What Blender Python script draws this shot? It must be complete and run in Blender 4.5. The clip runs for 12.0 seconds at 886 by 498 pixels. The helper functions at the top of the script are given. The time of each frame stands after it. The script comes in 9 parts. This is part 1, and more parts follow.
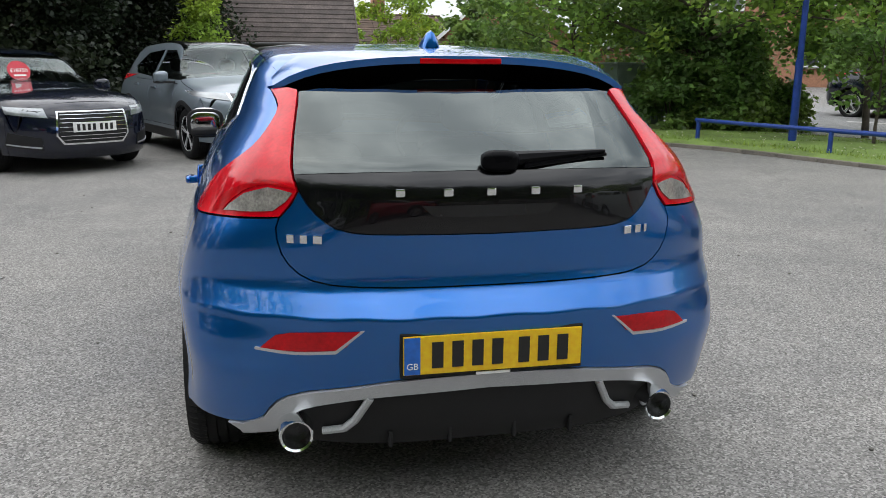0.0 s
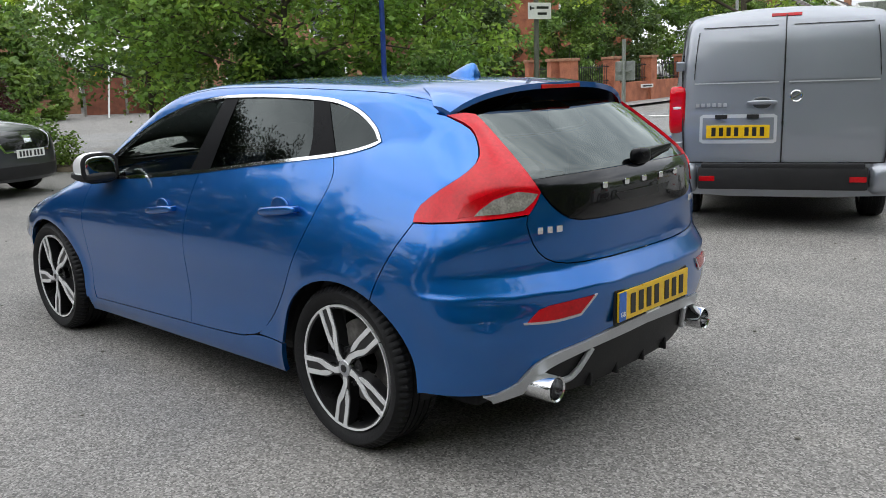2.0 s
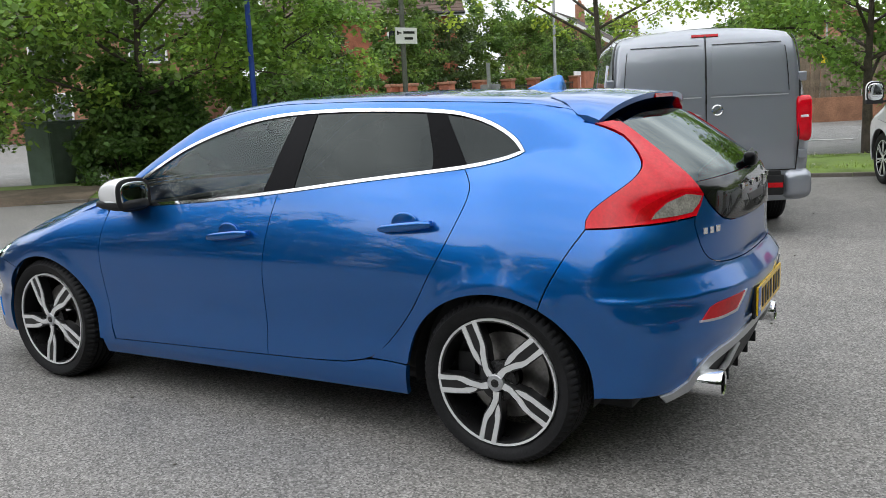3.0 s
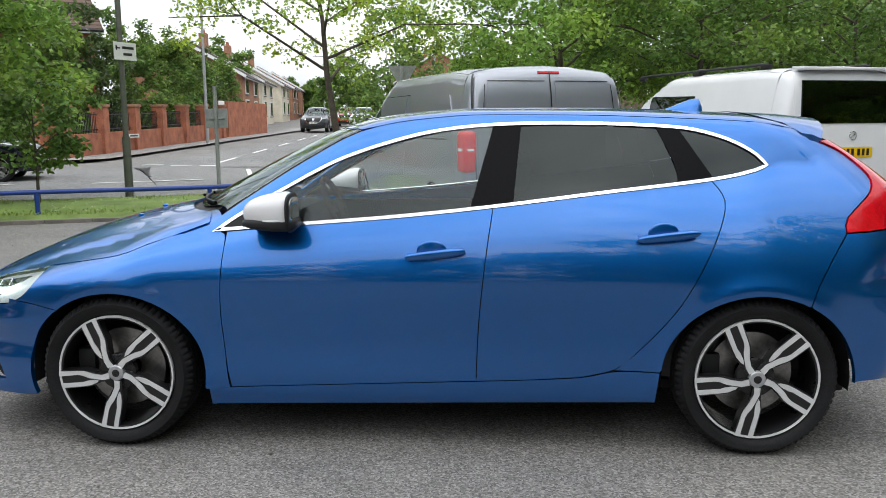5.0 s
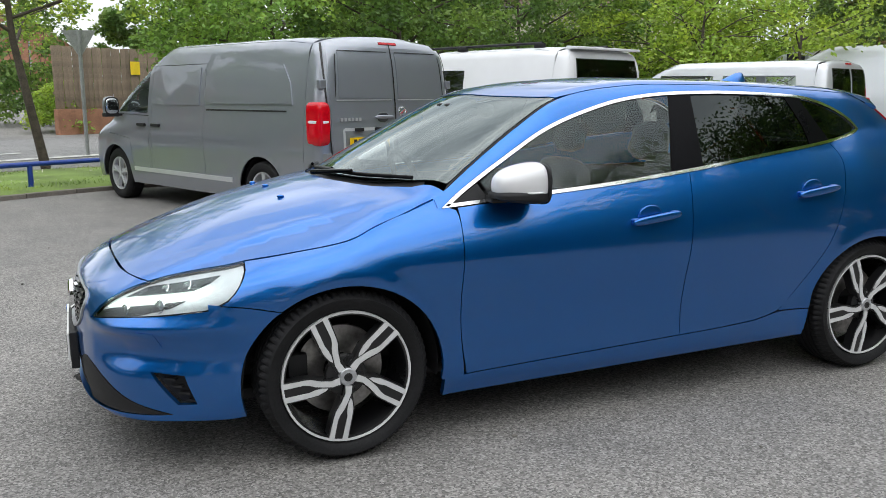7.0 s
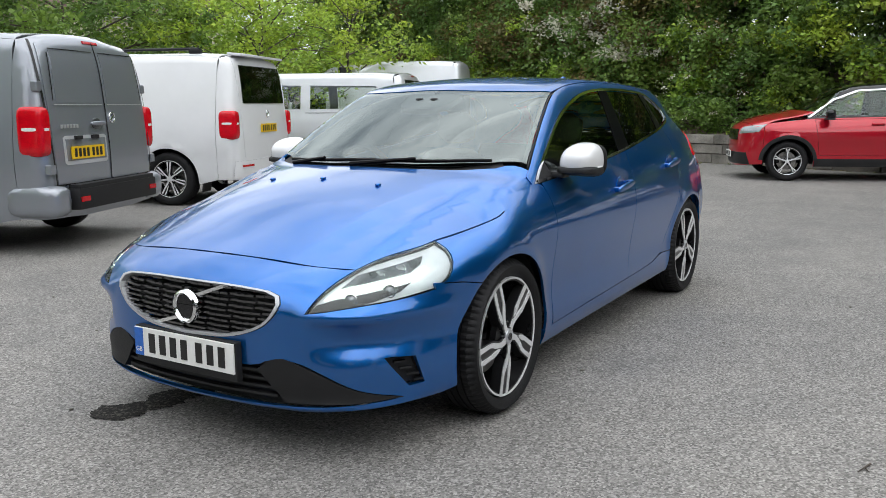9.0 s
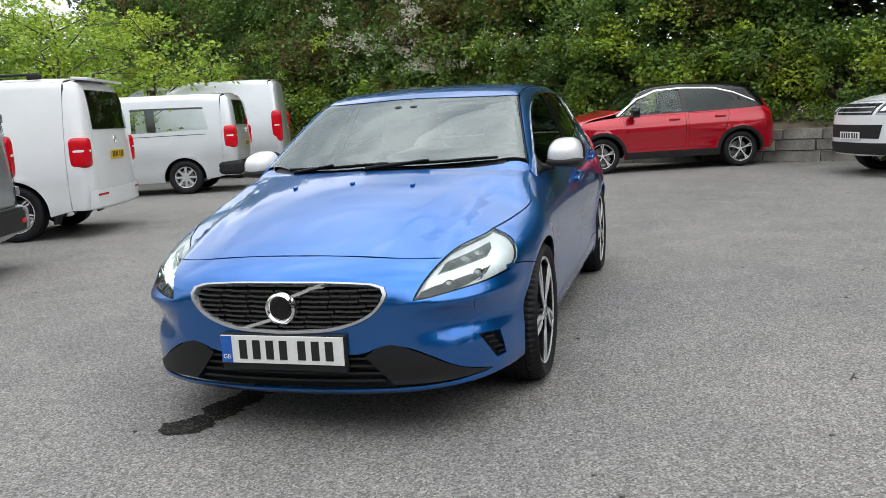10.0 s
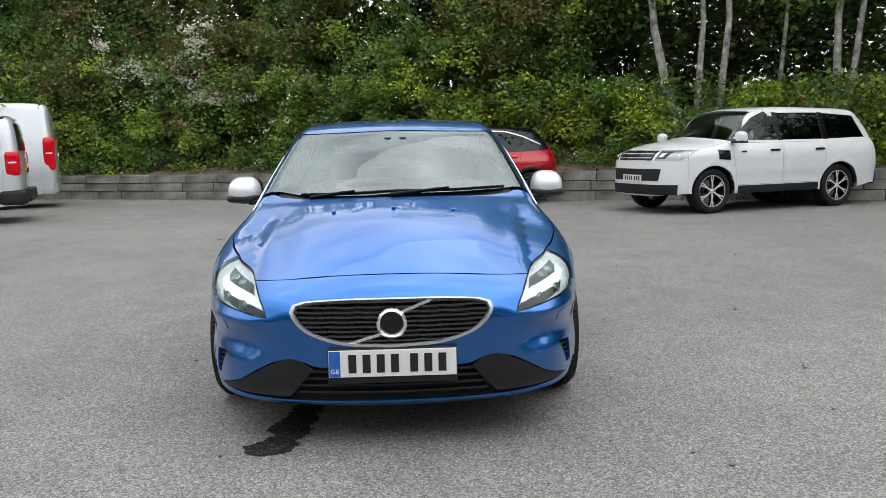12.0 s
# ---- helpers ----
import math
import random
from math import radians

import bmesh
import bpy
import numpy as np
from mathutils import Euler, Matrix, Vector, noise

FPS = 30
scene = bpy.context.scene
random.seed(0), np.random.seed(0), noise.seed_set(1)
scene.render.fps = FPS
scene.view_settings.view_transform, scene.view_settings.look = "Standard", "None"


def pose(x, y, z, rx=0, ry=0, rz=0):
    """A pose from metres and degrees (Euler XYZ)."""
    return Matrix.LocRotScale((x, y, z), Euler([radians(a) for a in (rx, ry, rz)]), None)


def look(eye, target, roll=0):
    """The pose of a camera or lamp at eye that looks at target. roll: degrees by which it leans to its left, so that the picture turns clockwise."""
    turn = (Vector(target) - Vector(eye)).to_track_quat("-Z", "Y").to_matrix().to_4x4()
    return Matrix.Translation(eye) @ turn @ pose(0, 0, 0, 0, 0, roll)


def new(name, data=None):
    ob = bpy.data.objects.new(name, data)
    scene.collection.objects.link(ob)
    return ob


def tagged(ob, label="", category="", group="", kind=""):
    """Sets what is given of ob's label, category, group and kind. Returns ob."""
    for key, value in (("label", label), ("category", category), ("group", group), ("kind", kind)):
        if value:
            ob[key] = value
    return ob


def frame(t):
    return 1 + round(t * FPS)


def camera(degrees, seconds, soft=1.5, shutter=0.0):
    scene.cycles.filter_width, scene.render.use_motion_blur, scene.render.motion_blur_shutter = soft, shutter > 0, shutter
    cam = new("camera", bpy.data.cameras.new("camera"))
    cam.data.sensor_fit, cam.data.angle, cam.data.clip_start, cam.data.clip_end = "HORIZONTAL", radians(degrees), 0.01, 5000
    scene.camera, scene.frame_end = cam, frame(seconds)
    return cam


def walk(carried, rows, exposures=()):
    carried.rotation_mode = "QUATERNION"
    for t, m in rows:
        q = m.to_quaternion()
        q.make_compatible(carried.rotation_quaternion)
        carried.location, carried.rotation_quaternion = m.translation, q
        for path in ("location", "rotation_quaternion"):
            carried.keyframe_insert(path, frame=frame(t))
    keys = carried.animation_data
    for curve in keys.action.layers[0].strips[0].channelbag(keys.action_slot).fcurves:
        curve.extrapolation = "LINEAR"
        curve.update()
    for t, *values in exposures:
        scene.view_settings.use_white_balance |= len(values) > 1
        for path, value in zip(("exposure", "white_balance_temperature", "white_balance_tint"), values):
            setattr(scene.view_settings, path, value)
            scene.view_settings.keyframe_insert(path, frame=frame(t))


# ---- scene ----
cam = camera(55.6, 12.0, soft=0.4)
PATH = [
    (0, (-0.638, -4.303, 1.357), (-0.208, -2.4, 0.917), 0.5),
    (0.5, (-1.213, -4.359, 1.377), (-0.495, -2.536, 0.973), 0.3),
    (1, (-1.77, -4.308, 1.361), (-0.784, -2.622, 0.931), -1.5),
    (1.5, (-2.319, -4.06, 1.384), (-1.133, -2.506, 0.964), -1.9),
    (2, (-2.822, -3.719, 1.386), (-1.403, -2.366, 0.994), -1.9),
    (2.5, (-3.225, -3.23, 1.378), (-1.677, -2.014, 1.022), -2.4),
    (3, (-3.549, -2.712, 1.372), (-1.856, -1.706, 1.024), -2.7),
    (3.2, (-3.646, -2.478, 1.34), (-1.908, -1.539, 1.03), -2.9),
    (4.8, (-4.187, -0.512, 1.328), (-2.222, -0.284, 1.03), -0.5),
    (5, (-4.208, -0.273, 1.357), (-2.234, -0.148, 1.058), -0.5),
    (5.5, (-4.159, 0.373, 1.34), (-2.185, 0.289, 1.029), -0.5),
    (6, (-4.097, 0.977, 1.341), (-2.155, 0.626, 1.013), -0.3),
    (6.5, (-3.91, 1.598, 1.339), (-2.02, 1.045, 0.992), -0.1),
    (7, (-3.72, 2.182, 1.344), (-1.917, 1.396, 0.981), -0.1),
    (7.2, (-3.639, 2.403, 1.352), (-1.887, 1.512, 0.982), 0.3),
    (8.8, (-2.553, 4.145, 1.28), (-1.406, 2.542, 0.941), -0.1),
    (9, (-2.384, 4.329, 1.262), (-1.361, 2.643, 0.925), -0.3),
    (9.5, (-1.937, 4.737, 1.239), (-1.155, 2.923, 0.925), -0.6),
    (10, (-1.516, 5.106, 1.241), (-0.956, 3.212, 0.926), -3.2),
    (10.5, (-1.082, 5.352, 1.229), (-0.758, 3.398, 0.95), -2.8),
    (11, (-0.688, 5.543, 1.246), (-0.522, 3.568, 0.983), -2.2),
    (11.5, (-0.359, 5.641, 1.255), (-0.341, 3.657, 0.997), -1.7),
    (12, (-0.105, 5.6, 1.259), (-0.17, 3.617, 1.009), -1.2),
]
walk(cam, [(t, look(eye, target, roll)) for t, eye, target, roll in PATH], exposures=[(0.0, 0.76), (5.0, 0.66), (8.0, 0.70), (12.0, 0.72)])

# ---- world and light: a bright overcast day ----
world = bpy.data.worlds.new("overcast_sky")
scene.world = world
world.use_nodes = True
wn, wl = world.node_tree.nodes, world.node_tree.links
sky = wn.new("ShaderNodeTexSky")
sky.sky_type, sky.sun_disc = "NISHITA", False
sky.sun_elevation, sky.sun_rotation = radians(65), radians(297)
sky.air_density, sky.dust_density, sky.ozone_density = 1.0, 2.0, 1.0
sky_at = wn.new("ShaderNodeTexCoord")
cloud_map = wn.new("ShaderNodeMapping")
cloud_map.inputs["Scale"].default_value = (1.0, 1.0, 2.6)
cloud = wn.new("ShaderNodeTexNoise")
cloud.inputs["Scale"].default_value, cloud.inputs["Detail"].default_value, cloud.inputs["Roughness"].default_value = 2.6, 7.0, 0.55
cloud_ramp = wn.new("ShaderNodeValToRGB")
cloud_ramp.color_ramp.elements[0].position, cloud_ramp.color_ramp.elements[0].color = 0.34, (4.6, 5.0, 5.5, 1)
cloud_ramp.color_ramp.elements[1].position, cloud_ramp.color_ramp.elements[1].color = 0.66, (12.9, 13.2, 13.5, 1)
cover = wn.new("ShaderNodeMixRGB")
cover.inputs["Fac"].default_value = 0.86
wl.new(sky_at.outputs["Generated"], cloud_map.inputs["Vector"])
wl.new(cloud_map.outputs["Vector"], cloud.inputs["Vector"])
wl.new(cloud.outputs["Fac"], cloud_ramp.inputs["Fac"])
wl.new(sky.outputs["Color"], cover.inputs["Color1"])
wl.new(cloud_ramp.outputs["Color"], cover.inputs["Color2"])
# an overcast sky is brightest overhead
apart, lift, shade = wn.new("ShaderNodeSeparateXYZ"), wn.new("ShaderNodeMapRange"), wn.new("ShaderNodeMixRGB")
lift.inputs["To Min"].default_value, lift.inputs["To Max"].default_value = 0.70, 1.20
shade.blend_type, shade.inputs["Fac"].default_value = "MULTIPLY", 1.0
wl.new(sky_at.outputs["Generated"], apart.inputs["Vector"])
wl.new(apart.outputs["Z"], lift.inputs["Value"])
wl.new(cover.outputs["Color"], shade.inputs["Color1"])
wl.new(lift.outputs["Result"], shade.inputs["Color2"])
wl.new(shade.outputs["Color"], wn["Background"].inputs["Color"])
wn["Background"].inputs["Strength"].default_value = 0.112

sun_data = bpy.data.lights.new("sun", "SUN")
sun_data.energy, sun_data.angle, sun_data.color = 0.9, radians(110), (1.0, 0.985, 0.96)
sun = new("sun", sun_data)
sun.matrix_world = look((-5, 2.5, 12), (0, 0, 0))


# ---- materials ----
def material(name):
    m = bpy.data.materials.new(name)
    m.use_nodes = True
    return m, m.node_tree.nodes, m.node_tree.links, m.node_tree.nodes["Principled BSDF"]


def rgb(c, f=1.0):
    return (min(c[0] * f, 1), min(c[1] * f, 1), min(c[2] * f, 1), 1)


def surface(name, base, rough=0.5, metal=0.0, var=0.15, scale=6.0, fine=60.0, bump=0.05, coat=0.0, spec=0.5, vary=0.0, island=0.0, rough_var=0.1, dark=None):
    """A solid surface with broad stains, fine grain and slight relief. vary: change from piece to piece; island: within one joined mesh."""
    m, n, l, b = material(name)
    co = n.new("ShaderNodeTexCoord")
    big, small = n.new("ShaderNodeTexNoise"), n.new("ShaderNodeTexNoise")
    big.inputs["Scale"].default_value, big.inputs["Detail"].default_value = scale, 5
    small.inputs["Scale"].default_value, small.inputs["Detail"].default_value = fine, 4
    for t in (big, small):
        l.new(co.outputs["Object"], t.inputs["Vector"])
    ramp = n.new("ShaderNodeValToRGB")
    ramp.color_ramp.elements[0].position, ramp.color_ramp.elements[1].position = 0.3, 0.7
    ramp.color_ramp.elements[0].color = rgb(dark or base, 1 - var if not dark else 1)
    ramp.color_ramp.elements[1].color = rgb(base, 1 + var)
    l.new(big.outputs["Fac"], ramp.inputs["Fac"])
    grain = n.new("ShaderNodeMixRGB")
    grain.blend_type, grain.inputs["Fac"].default_value = "OVERLAY", min(1, 0.3 + var)
    l.new(ramp.outputs["Color"], grain.inputs["Color1"])
    l.new(small.outputs["Fac"], grain.inputs["Color2"])
    colour = grain.outputs["Color"]
    for amount, node, socket in ((vary, "ShaderNodeObjectInfo", "Random"), (island, "ShaderNodeNewGeometry", "Random Per Island")):
        if amount:
            info, span, mul = n.new(node), n.new("ShaderNodeMapRange"), n.new("ShaderNodeHueSaturation")
            span.inputs["To Min"].default_value, span.inputs["To Max"].default_value = 1 - amount, 1 + amount
            l.new(info.outputs[socket], span.inputs["Value"])
            l.new(span.outputs["Result"], mul.inputs["Value"])
            l.new(colour, mul.inputs["Color"])
            colour = mul.outputs["Color"]
    l.new(colour, b.inputs["Base Color"])
    rr = n.new("ShaderNodeMapRange")
    rr.inputs["To Min"].default_value, rr.inputs["To Max"].default_value = max(0, rough - rough_var), min(1, rough + rough_var)
    l.new(big.outputs["Fac"], rr.inputs["Value"])
    l.new(rr.outputs["Result"], b.inputs["Roughness"])
    b.inputs["Metallic"].default_value, b.inputs["Specular IOR Level"].default_value = metal, spec
    b.inputs["Coat Weight"].default_value, b.inputs["Coat Roughness"].default_value = coat, 0.03
    if bump:
        bp = n.new("ShaderNodeBump")
        bp.inputs["Strength"].default_value, bp.inputs["Distance"].default_value = bump, 0.01
        l.new(small.outputs["Fac"], bp.inputs["Height"])
        l.new(bp.outputs["Normal"], b.inputs["Normal"])
    return m


def paint(name, base, metal=0.0, rough=0.35, flake=0.0, lacquer=1.5):
    """Car paint: a base coat, with metal flakes if any, under clear lacquer with faint dust."""
    m, n, l, b = material(name)
    co, dust, fl = n.new("ShaderNodeTexCoord"), n.new("ShaderNodeTexNoise"), n.new("ShaderNodeTexVoronoi")
    dust.inputs["Scale"].default_value, dust.inputs["Detail"].default_value = 3.0, 6
    fl.inputs["Scale"].default_value = 900
    l.new(co.outputs["Object"], dust.inputs["Vector"])
    l.new(co.outputs["Object"], fl.inputs["Vector"])
    mix = n.new("ShaderNodeMixRGB")
    mix.inputs["Color1"].default_value, mix.inputs["Color2"].default_value = rgb(base, 0.93), rgb(base, 1.07)
    l.new(dust.outputs["Fac"], mix.inputs["Fac"])
    spark = n.new("ShaderNodeMixRGB")
    spark.blend_type, spark.inputs["Fac"].default_value = "OVERLAY", flake
    l.new(mix.outputs["Color"], spark.inputs["Color1"])
    l.new(fl.outputs["Color"], spark.inputs["Color2"])
    sat = n.new("ShaderNodeHueSaturation")
    l.new(spark.outputs["Color"], sat.inputs["Color"])
    l.new(sat.outputs["Color"], b.inputs["Base Color"])
    b.inputs["Metallic"].default_value, b.inputs["Roughness"].default_value = metal, rough
    b.inputs["Coat Weight"].default_value, b.inputs["Coat IOR"].default_value = 1.0, lacquer
    b.inputs["Specular IOR Level"].default_value = 0.2
    cr = n.new("ShaderNodeMapRange")
    cr.inputs["To Min"].default_value, cr.inputs["To Max"].default_value = 0.0, 0.025
    l.new(dust.outputs["Fac"], cr.inputs["Value"])
    l.new(cr.outputs["Result"], b.inputs["Coat Roughness"])
    return m


def glass(name, tint, gloss=1.45, rough=0.0):
    """A thin pane: tinted see-through with a mirror's share by angle."""
    m = bpy.data.materials.new(name)
    m.use_nodes = True
    n, l = m.node_tree.nodes, m.node_tree.links
    n.remove(n["Principled BSDF"])
    see, shine, fr, mix = n.new("ShaderNodeBsdfTransparent"), n.new("ShaderNodeBsdfGlossy"), n.new("ShaderNodeFresnel"), n.new("ShaderNodeMixShader")
    see.inputs["Color"].default_value = rgb(tint)
    shine.inputs["Roughness"].default_value = rough
    fr.inputs["IOR"].default_value = gloss
    shine.inputs["Color"].default_value = (0.88, 0.97, 0.95, 1)
    l.new(fr.outputs["Fac"], mix.inputs["Fac"])
    l.new(see.outputs["BSDF"], mix.inputs[1])
    l.new(shine.outputs["BSDF"], mix.inputs[2])
    l.new(mix.outputs["Shader"], n["Material Output"].inputs["Surface"])
    return m


def glow(name, colour, strength):
    m, n, l, b = material(name)
    b.inputs["Base Color"].default_value = rgb(colour)
    b.inputs["Emission Color"].default_value = rgb(colour)
    b.inputs["Emission Strength"].default_value = strength
    b.inputs["Roughness"].default_value = 0.2
    return m


def asphalt(name, base, speck):
    """Worn tarmac: pale and dark chippings in a grey binder, broad stains and faint wheel paths."""
    m, n, l, b = material(name)
    geo = n.new("ShaderNodeNewGeometry")
    chips, chips2 = n.new("ShaderNodeTexVoronoi"), n.new("ShaderNodeTexNoise")
    chips.inputs["Scale"].default_value = 125
    chips2.inputs["Scale"].default_value, chips2.inputs["Detail"].default_value, chips2.inputs["Roughness"].default_value = 105, 5, 0.75
    broad, mid = n.new("ShaderNodeTexNoise"), n.new("ShaderNodeTexNoise")
    broad.inputs["Scale"].default_value, broad.inputs["Detail"].default_value = 0.35, 6
    mid.inputs["Scale"].default_value, mid.inputs["Detail"].default_value = 2.2, 6
    for t in (chips, chips2, broad, mid):
        l.new(geo.outputs["Position"], t.inputs["Vector"])
    bw = n.new("ShaderNodeRGBToBW")
    l.new(chips.outputs["Color"], bw.inputs["Color"])
    chip = n.new("ShaderNodeValToRGB")
    e = chip.color_ramp.elements
    e[0].position, e[0].color = 0.18, rgb(base, 0.5)
    e[1].position, e[1].color = 0.86, rgb(speck, 1.0)
    for pos, f in ((0.34, 0.8), (0.62, 1.14)):
        k = e.new(pos)
        k.color = rgb(base, f)
    l.new(bw.outputs["Val"], chip.inputs["Fac"])
    grit = n.new("ShaderNodeMixRGB")
    grit.blend_type, grit.inputs["Fac"].default_value = "OVERLAY", 0.92
    l.new(chip.outputs["Color"], grit.inputs["Color1"])
    l.new(chips2.outputs["Fac"], grit.inputs["Color2"])
    stain = n.new("ShaderNodeValToRGB")
    stain.color_ramp.elements[0].position, stain.color_ramp.elements[0].color = 0.34, (0.80, 0.80, 0.80, 1)
    stain.color_ramp.elements[1].position, stain.color_ramp.elements[1].color = 0.62, (1.12, 1.10, 1.07, 1)
    half = n.new("ShaderNodeMixRGB")
    half.inputs["Fac"].default_value = 0.45
    l.new(broad.outputs["Fac"], half.inputs["Color1"])
    l.new(mid.outputs["Fac"], half.inputs["Color2"])
    l.new(half.outputs["Color"], stain.inputs["Fac"])
    mul = n.new("ShaderNodeMixRGB")
    mul.blend_type, mul.inputs["Fac"].default_value = "MULTIPLY", 1.0
    l.new(grit.outputs["Color"], mul.inputs["Color1"])
    l.new(stain.outputs["Color"], mul.inputs["Color2"])
    l.new(mul.outputs["Color"], b.inputs["Base Color"])
    b.inputs["Roughness"].default_value = 0.85
    bp = n.new("ShaderNodeBump")
    bp.inputs["Strength"].default_value, bp.inputs["Distance"].default_value = 0.7, 0.006
    l.new(bw.outputs["Val"], bp.inputs["Height"])
    l.new(bp.outputs["Normal"], b.inputs["Normal"])
    return m


BLUE = paint("blue_metallic_paint", (0.002, 0.124, 0.44), metal=0.86, rough=0.33, flake=0.14, lacquer=1.62)
BLACK_GLOSS = paint("gloss_black", (0.002, 0.002, 0.003), rough=0.25, lacquer=1.38)
SLAT_BLACK = paint("polished_black_slat", (0.012, 0.012, 0.013), rough=0.3, lacquer=1.9)
WHITE_PAINT = paint("white_paint", (0.72, 0.73, 0.74), rough=0.35)
MIRROR_CAP = paint("silver_white_paint", (0.74, 0.74, 0.75), metal=0.08, rough=0.4, flake=0.05)
SILVER_PAINT = paint("silver_paint", (0.62, 0.64, 0.66), metal=0.4, rough=0.35, flake=0.1)
GREY_PAINT = paint("grey_metallic_paint", (0.29, 0.31, 0.345), metal=0.55, rough=0.35, flake=0.1, lacquer=1.7)
PALE_GREY = paint("pale_blue_grey_paint", (0.20, 0.235, 0.27), metal=0.4, rough=0.35, flake=0.1)
DARK_GREY = paint("dark_grey_paint", (0.05, 0.055, 0.06), metal=0.5, rough=0.35, flake=0.1)
NAVY = paint("navy_black_paint", (0.004, 0.006, 0.016), metal=0.0, rough=0.2)
RED_PAINT = paint("red_paint", (0.42, 0.003, 0.016), metal=0.35, rough=0.3, lacquer=1.6)
PLASTIC = surface("black_plastic", (0.015, 0.015, 0.016), 0.55, spec=0.3, var=0.2, scale=9, fine=300, bump=0.08)
TRIM = surface("satin_silver_trim", (0.52, 0.53, 0.55), 0.38, metal=0.55, var=0.06, scale=5, fine=300, bump=0.0)
CHROME = surface("chrome", (0.85, 0.86, 0.87), 0.08, metal=1.0, var=0.03, bump=0.0, rough_var=0.04)
MIRROR_GLASS = surface("mirror_glass", (0.55, 0.57, 0.58), 0.03, metal=1.0, var=0.02, bump=0.0, rough_var=0.01)
ALLOY = surface("machined_alloy", (0.80, 0.81, 0.82), 0.22, metal=0.4, var=0.05, scale=12, fine=200, bump=0.0)
CAP_GREY = surface("brushed_hub_cap", (0.45, 0.46, 0.48), 0.3, metal=0.6, var=0.08, scale=30, bump=0.0)
RIM_BLACK = surface("rim_black", (0.012, 0.012, 0.013), 0.28, var=0.2, bump=0.0)
RIM_SILVER = surface("rim_silver", (0.60, 0.61, 0.63), 0.3, metal=0.4, var=0.06, bump=0.0)
PILLAR = surface("satin_black_pillar", (0.003, 0.003, 0.004), 0.3, spec=0.08, var=0.1, bump=0.0)
TYRE = surface("tyre_rubber", (0.011, 0.011, 0.012), 0.62, spec=0.25, var=0.3, scale=10, fine=120, bump=0.15)
STEEL = surface("brake_steel", (0.32, 0.31, 0.30), 0.35, metal=0.9, var=0.2, scale=20, bump=0.02)
CABIN = surface("dark_cabin_trim", (0.022, 0.022, 0.024), 0.7, var=0.2, scale=10, fine=150, bump=0.1)
SENSOR_GREY = surface("grey_sensor_housing", (0.10, 0.105, 0.105), 0.6, var=0.08, fine=200, bump=0.03)
CLOTH = surface("light_headlining", (0.22, 0.22, 0.21), 0.9, var=0.08, fine=200, bump=0.05)
GLASS = glass("clear_car_glass", (0.94, 0.97, 0.96), 1.65)
SCREEN = glass("windscreen_glass", (0.70, 0.76, 0.75), 2.35)
DOOR_GLASS = glass("front_door_glass", (0.94, 0.97, 0.96), 1.62)
GLASS_DARK = glass("privacy_glass", (0.05, 0.055, 0.06), 1.52)
GLASS_REAR = glass("rear_screen_glass", (0.10, 0.105, 0.11), 1.9)
LAMP_CLEAR = glass("lamp_cover", (0.92, 0.94, 0.95), 1.4)
LAMP_RED = surface("red_lamp_lens", (0.58, 0.003, 0.012), 0.12, var=0.12, scale=14, fine=90, bump=0.0, coat=0.5, spec=0.2)
LAMP_RED_DEEP = surface("deep_red_lamp_lens", (0.42, 0.002, 0.006), 0.15, var=0.15, scale=14, fine=90, bump=0.02, coat=0.3, spec=0.2)
LAMP_WHITE = surface("ribbed_clear_lamp", (0.36, 0.34, 0.31), 0.12, metal=0.4, var=0.35, scale=24, fine=140, bump=0.05, coat=0.5)
LAMP_CHROME = surface("lamp_reflector", (0.80, 0.82, 0.82), 0.2, metal=0.3, var=0.2, scale=12, bump=0.02)
LAMP_GREY = surface("parked_headlamp", (0.30, 0.32, 0.33), 0.15, metal=0.5, var=0.1, scale=14, bump=0.02, coat=0.6)
LAMP_SMOKE = surface("smoked_lamp_bowl", (0.10, 0.105, 0.11), 0.22, metal=0.6, var=0.35, scale=18, bump=0.02, coat=0.4)
LAMP_GUIDE = surface("frosted_light_guide", (0.78, 0.80, 0.80), 0.25, var=0.06, scale=20, bump=0.0, coat=0.5)
DRL = glow("daytime_light", (0.86, 1.0, 0.86), 2.2)
PLATE_YELLOW = surface("yellow_plate", (0.80, 0.50, 0.004), 0.3, var=0.03, bump=0.0, coat=0.3)
PLATE_WHITE = surface("white_plate", (0.80, 0.80, 0.78), 0.3, var=0.03, bump=0.0, coat=0.3)
PLATE_BLUE = surface("plate_blue", (0.01, 0.12, 0.50), 0.3, var=0.04, bump=0.0, coat=0.3)
INK = surface("plate_black", (0.012, 0.012, 0.012), 0.4, var=0.05, bump=0.0)
from mathutils.geometry import delaunay_2d_cdt


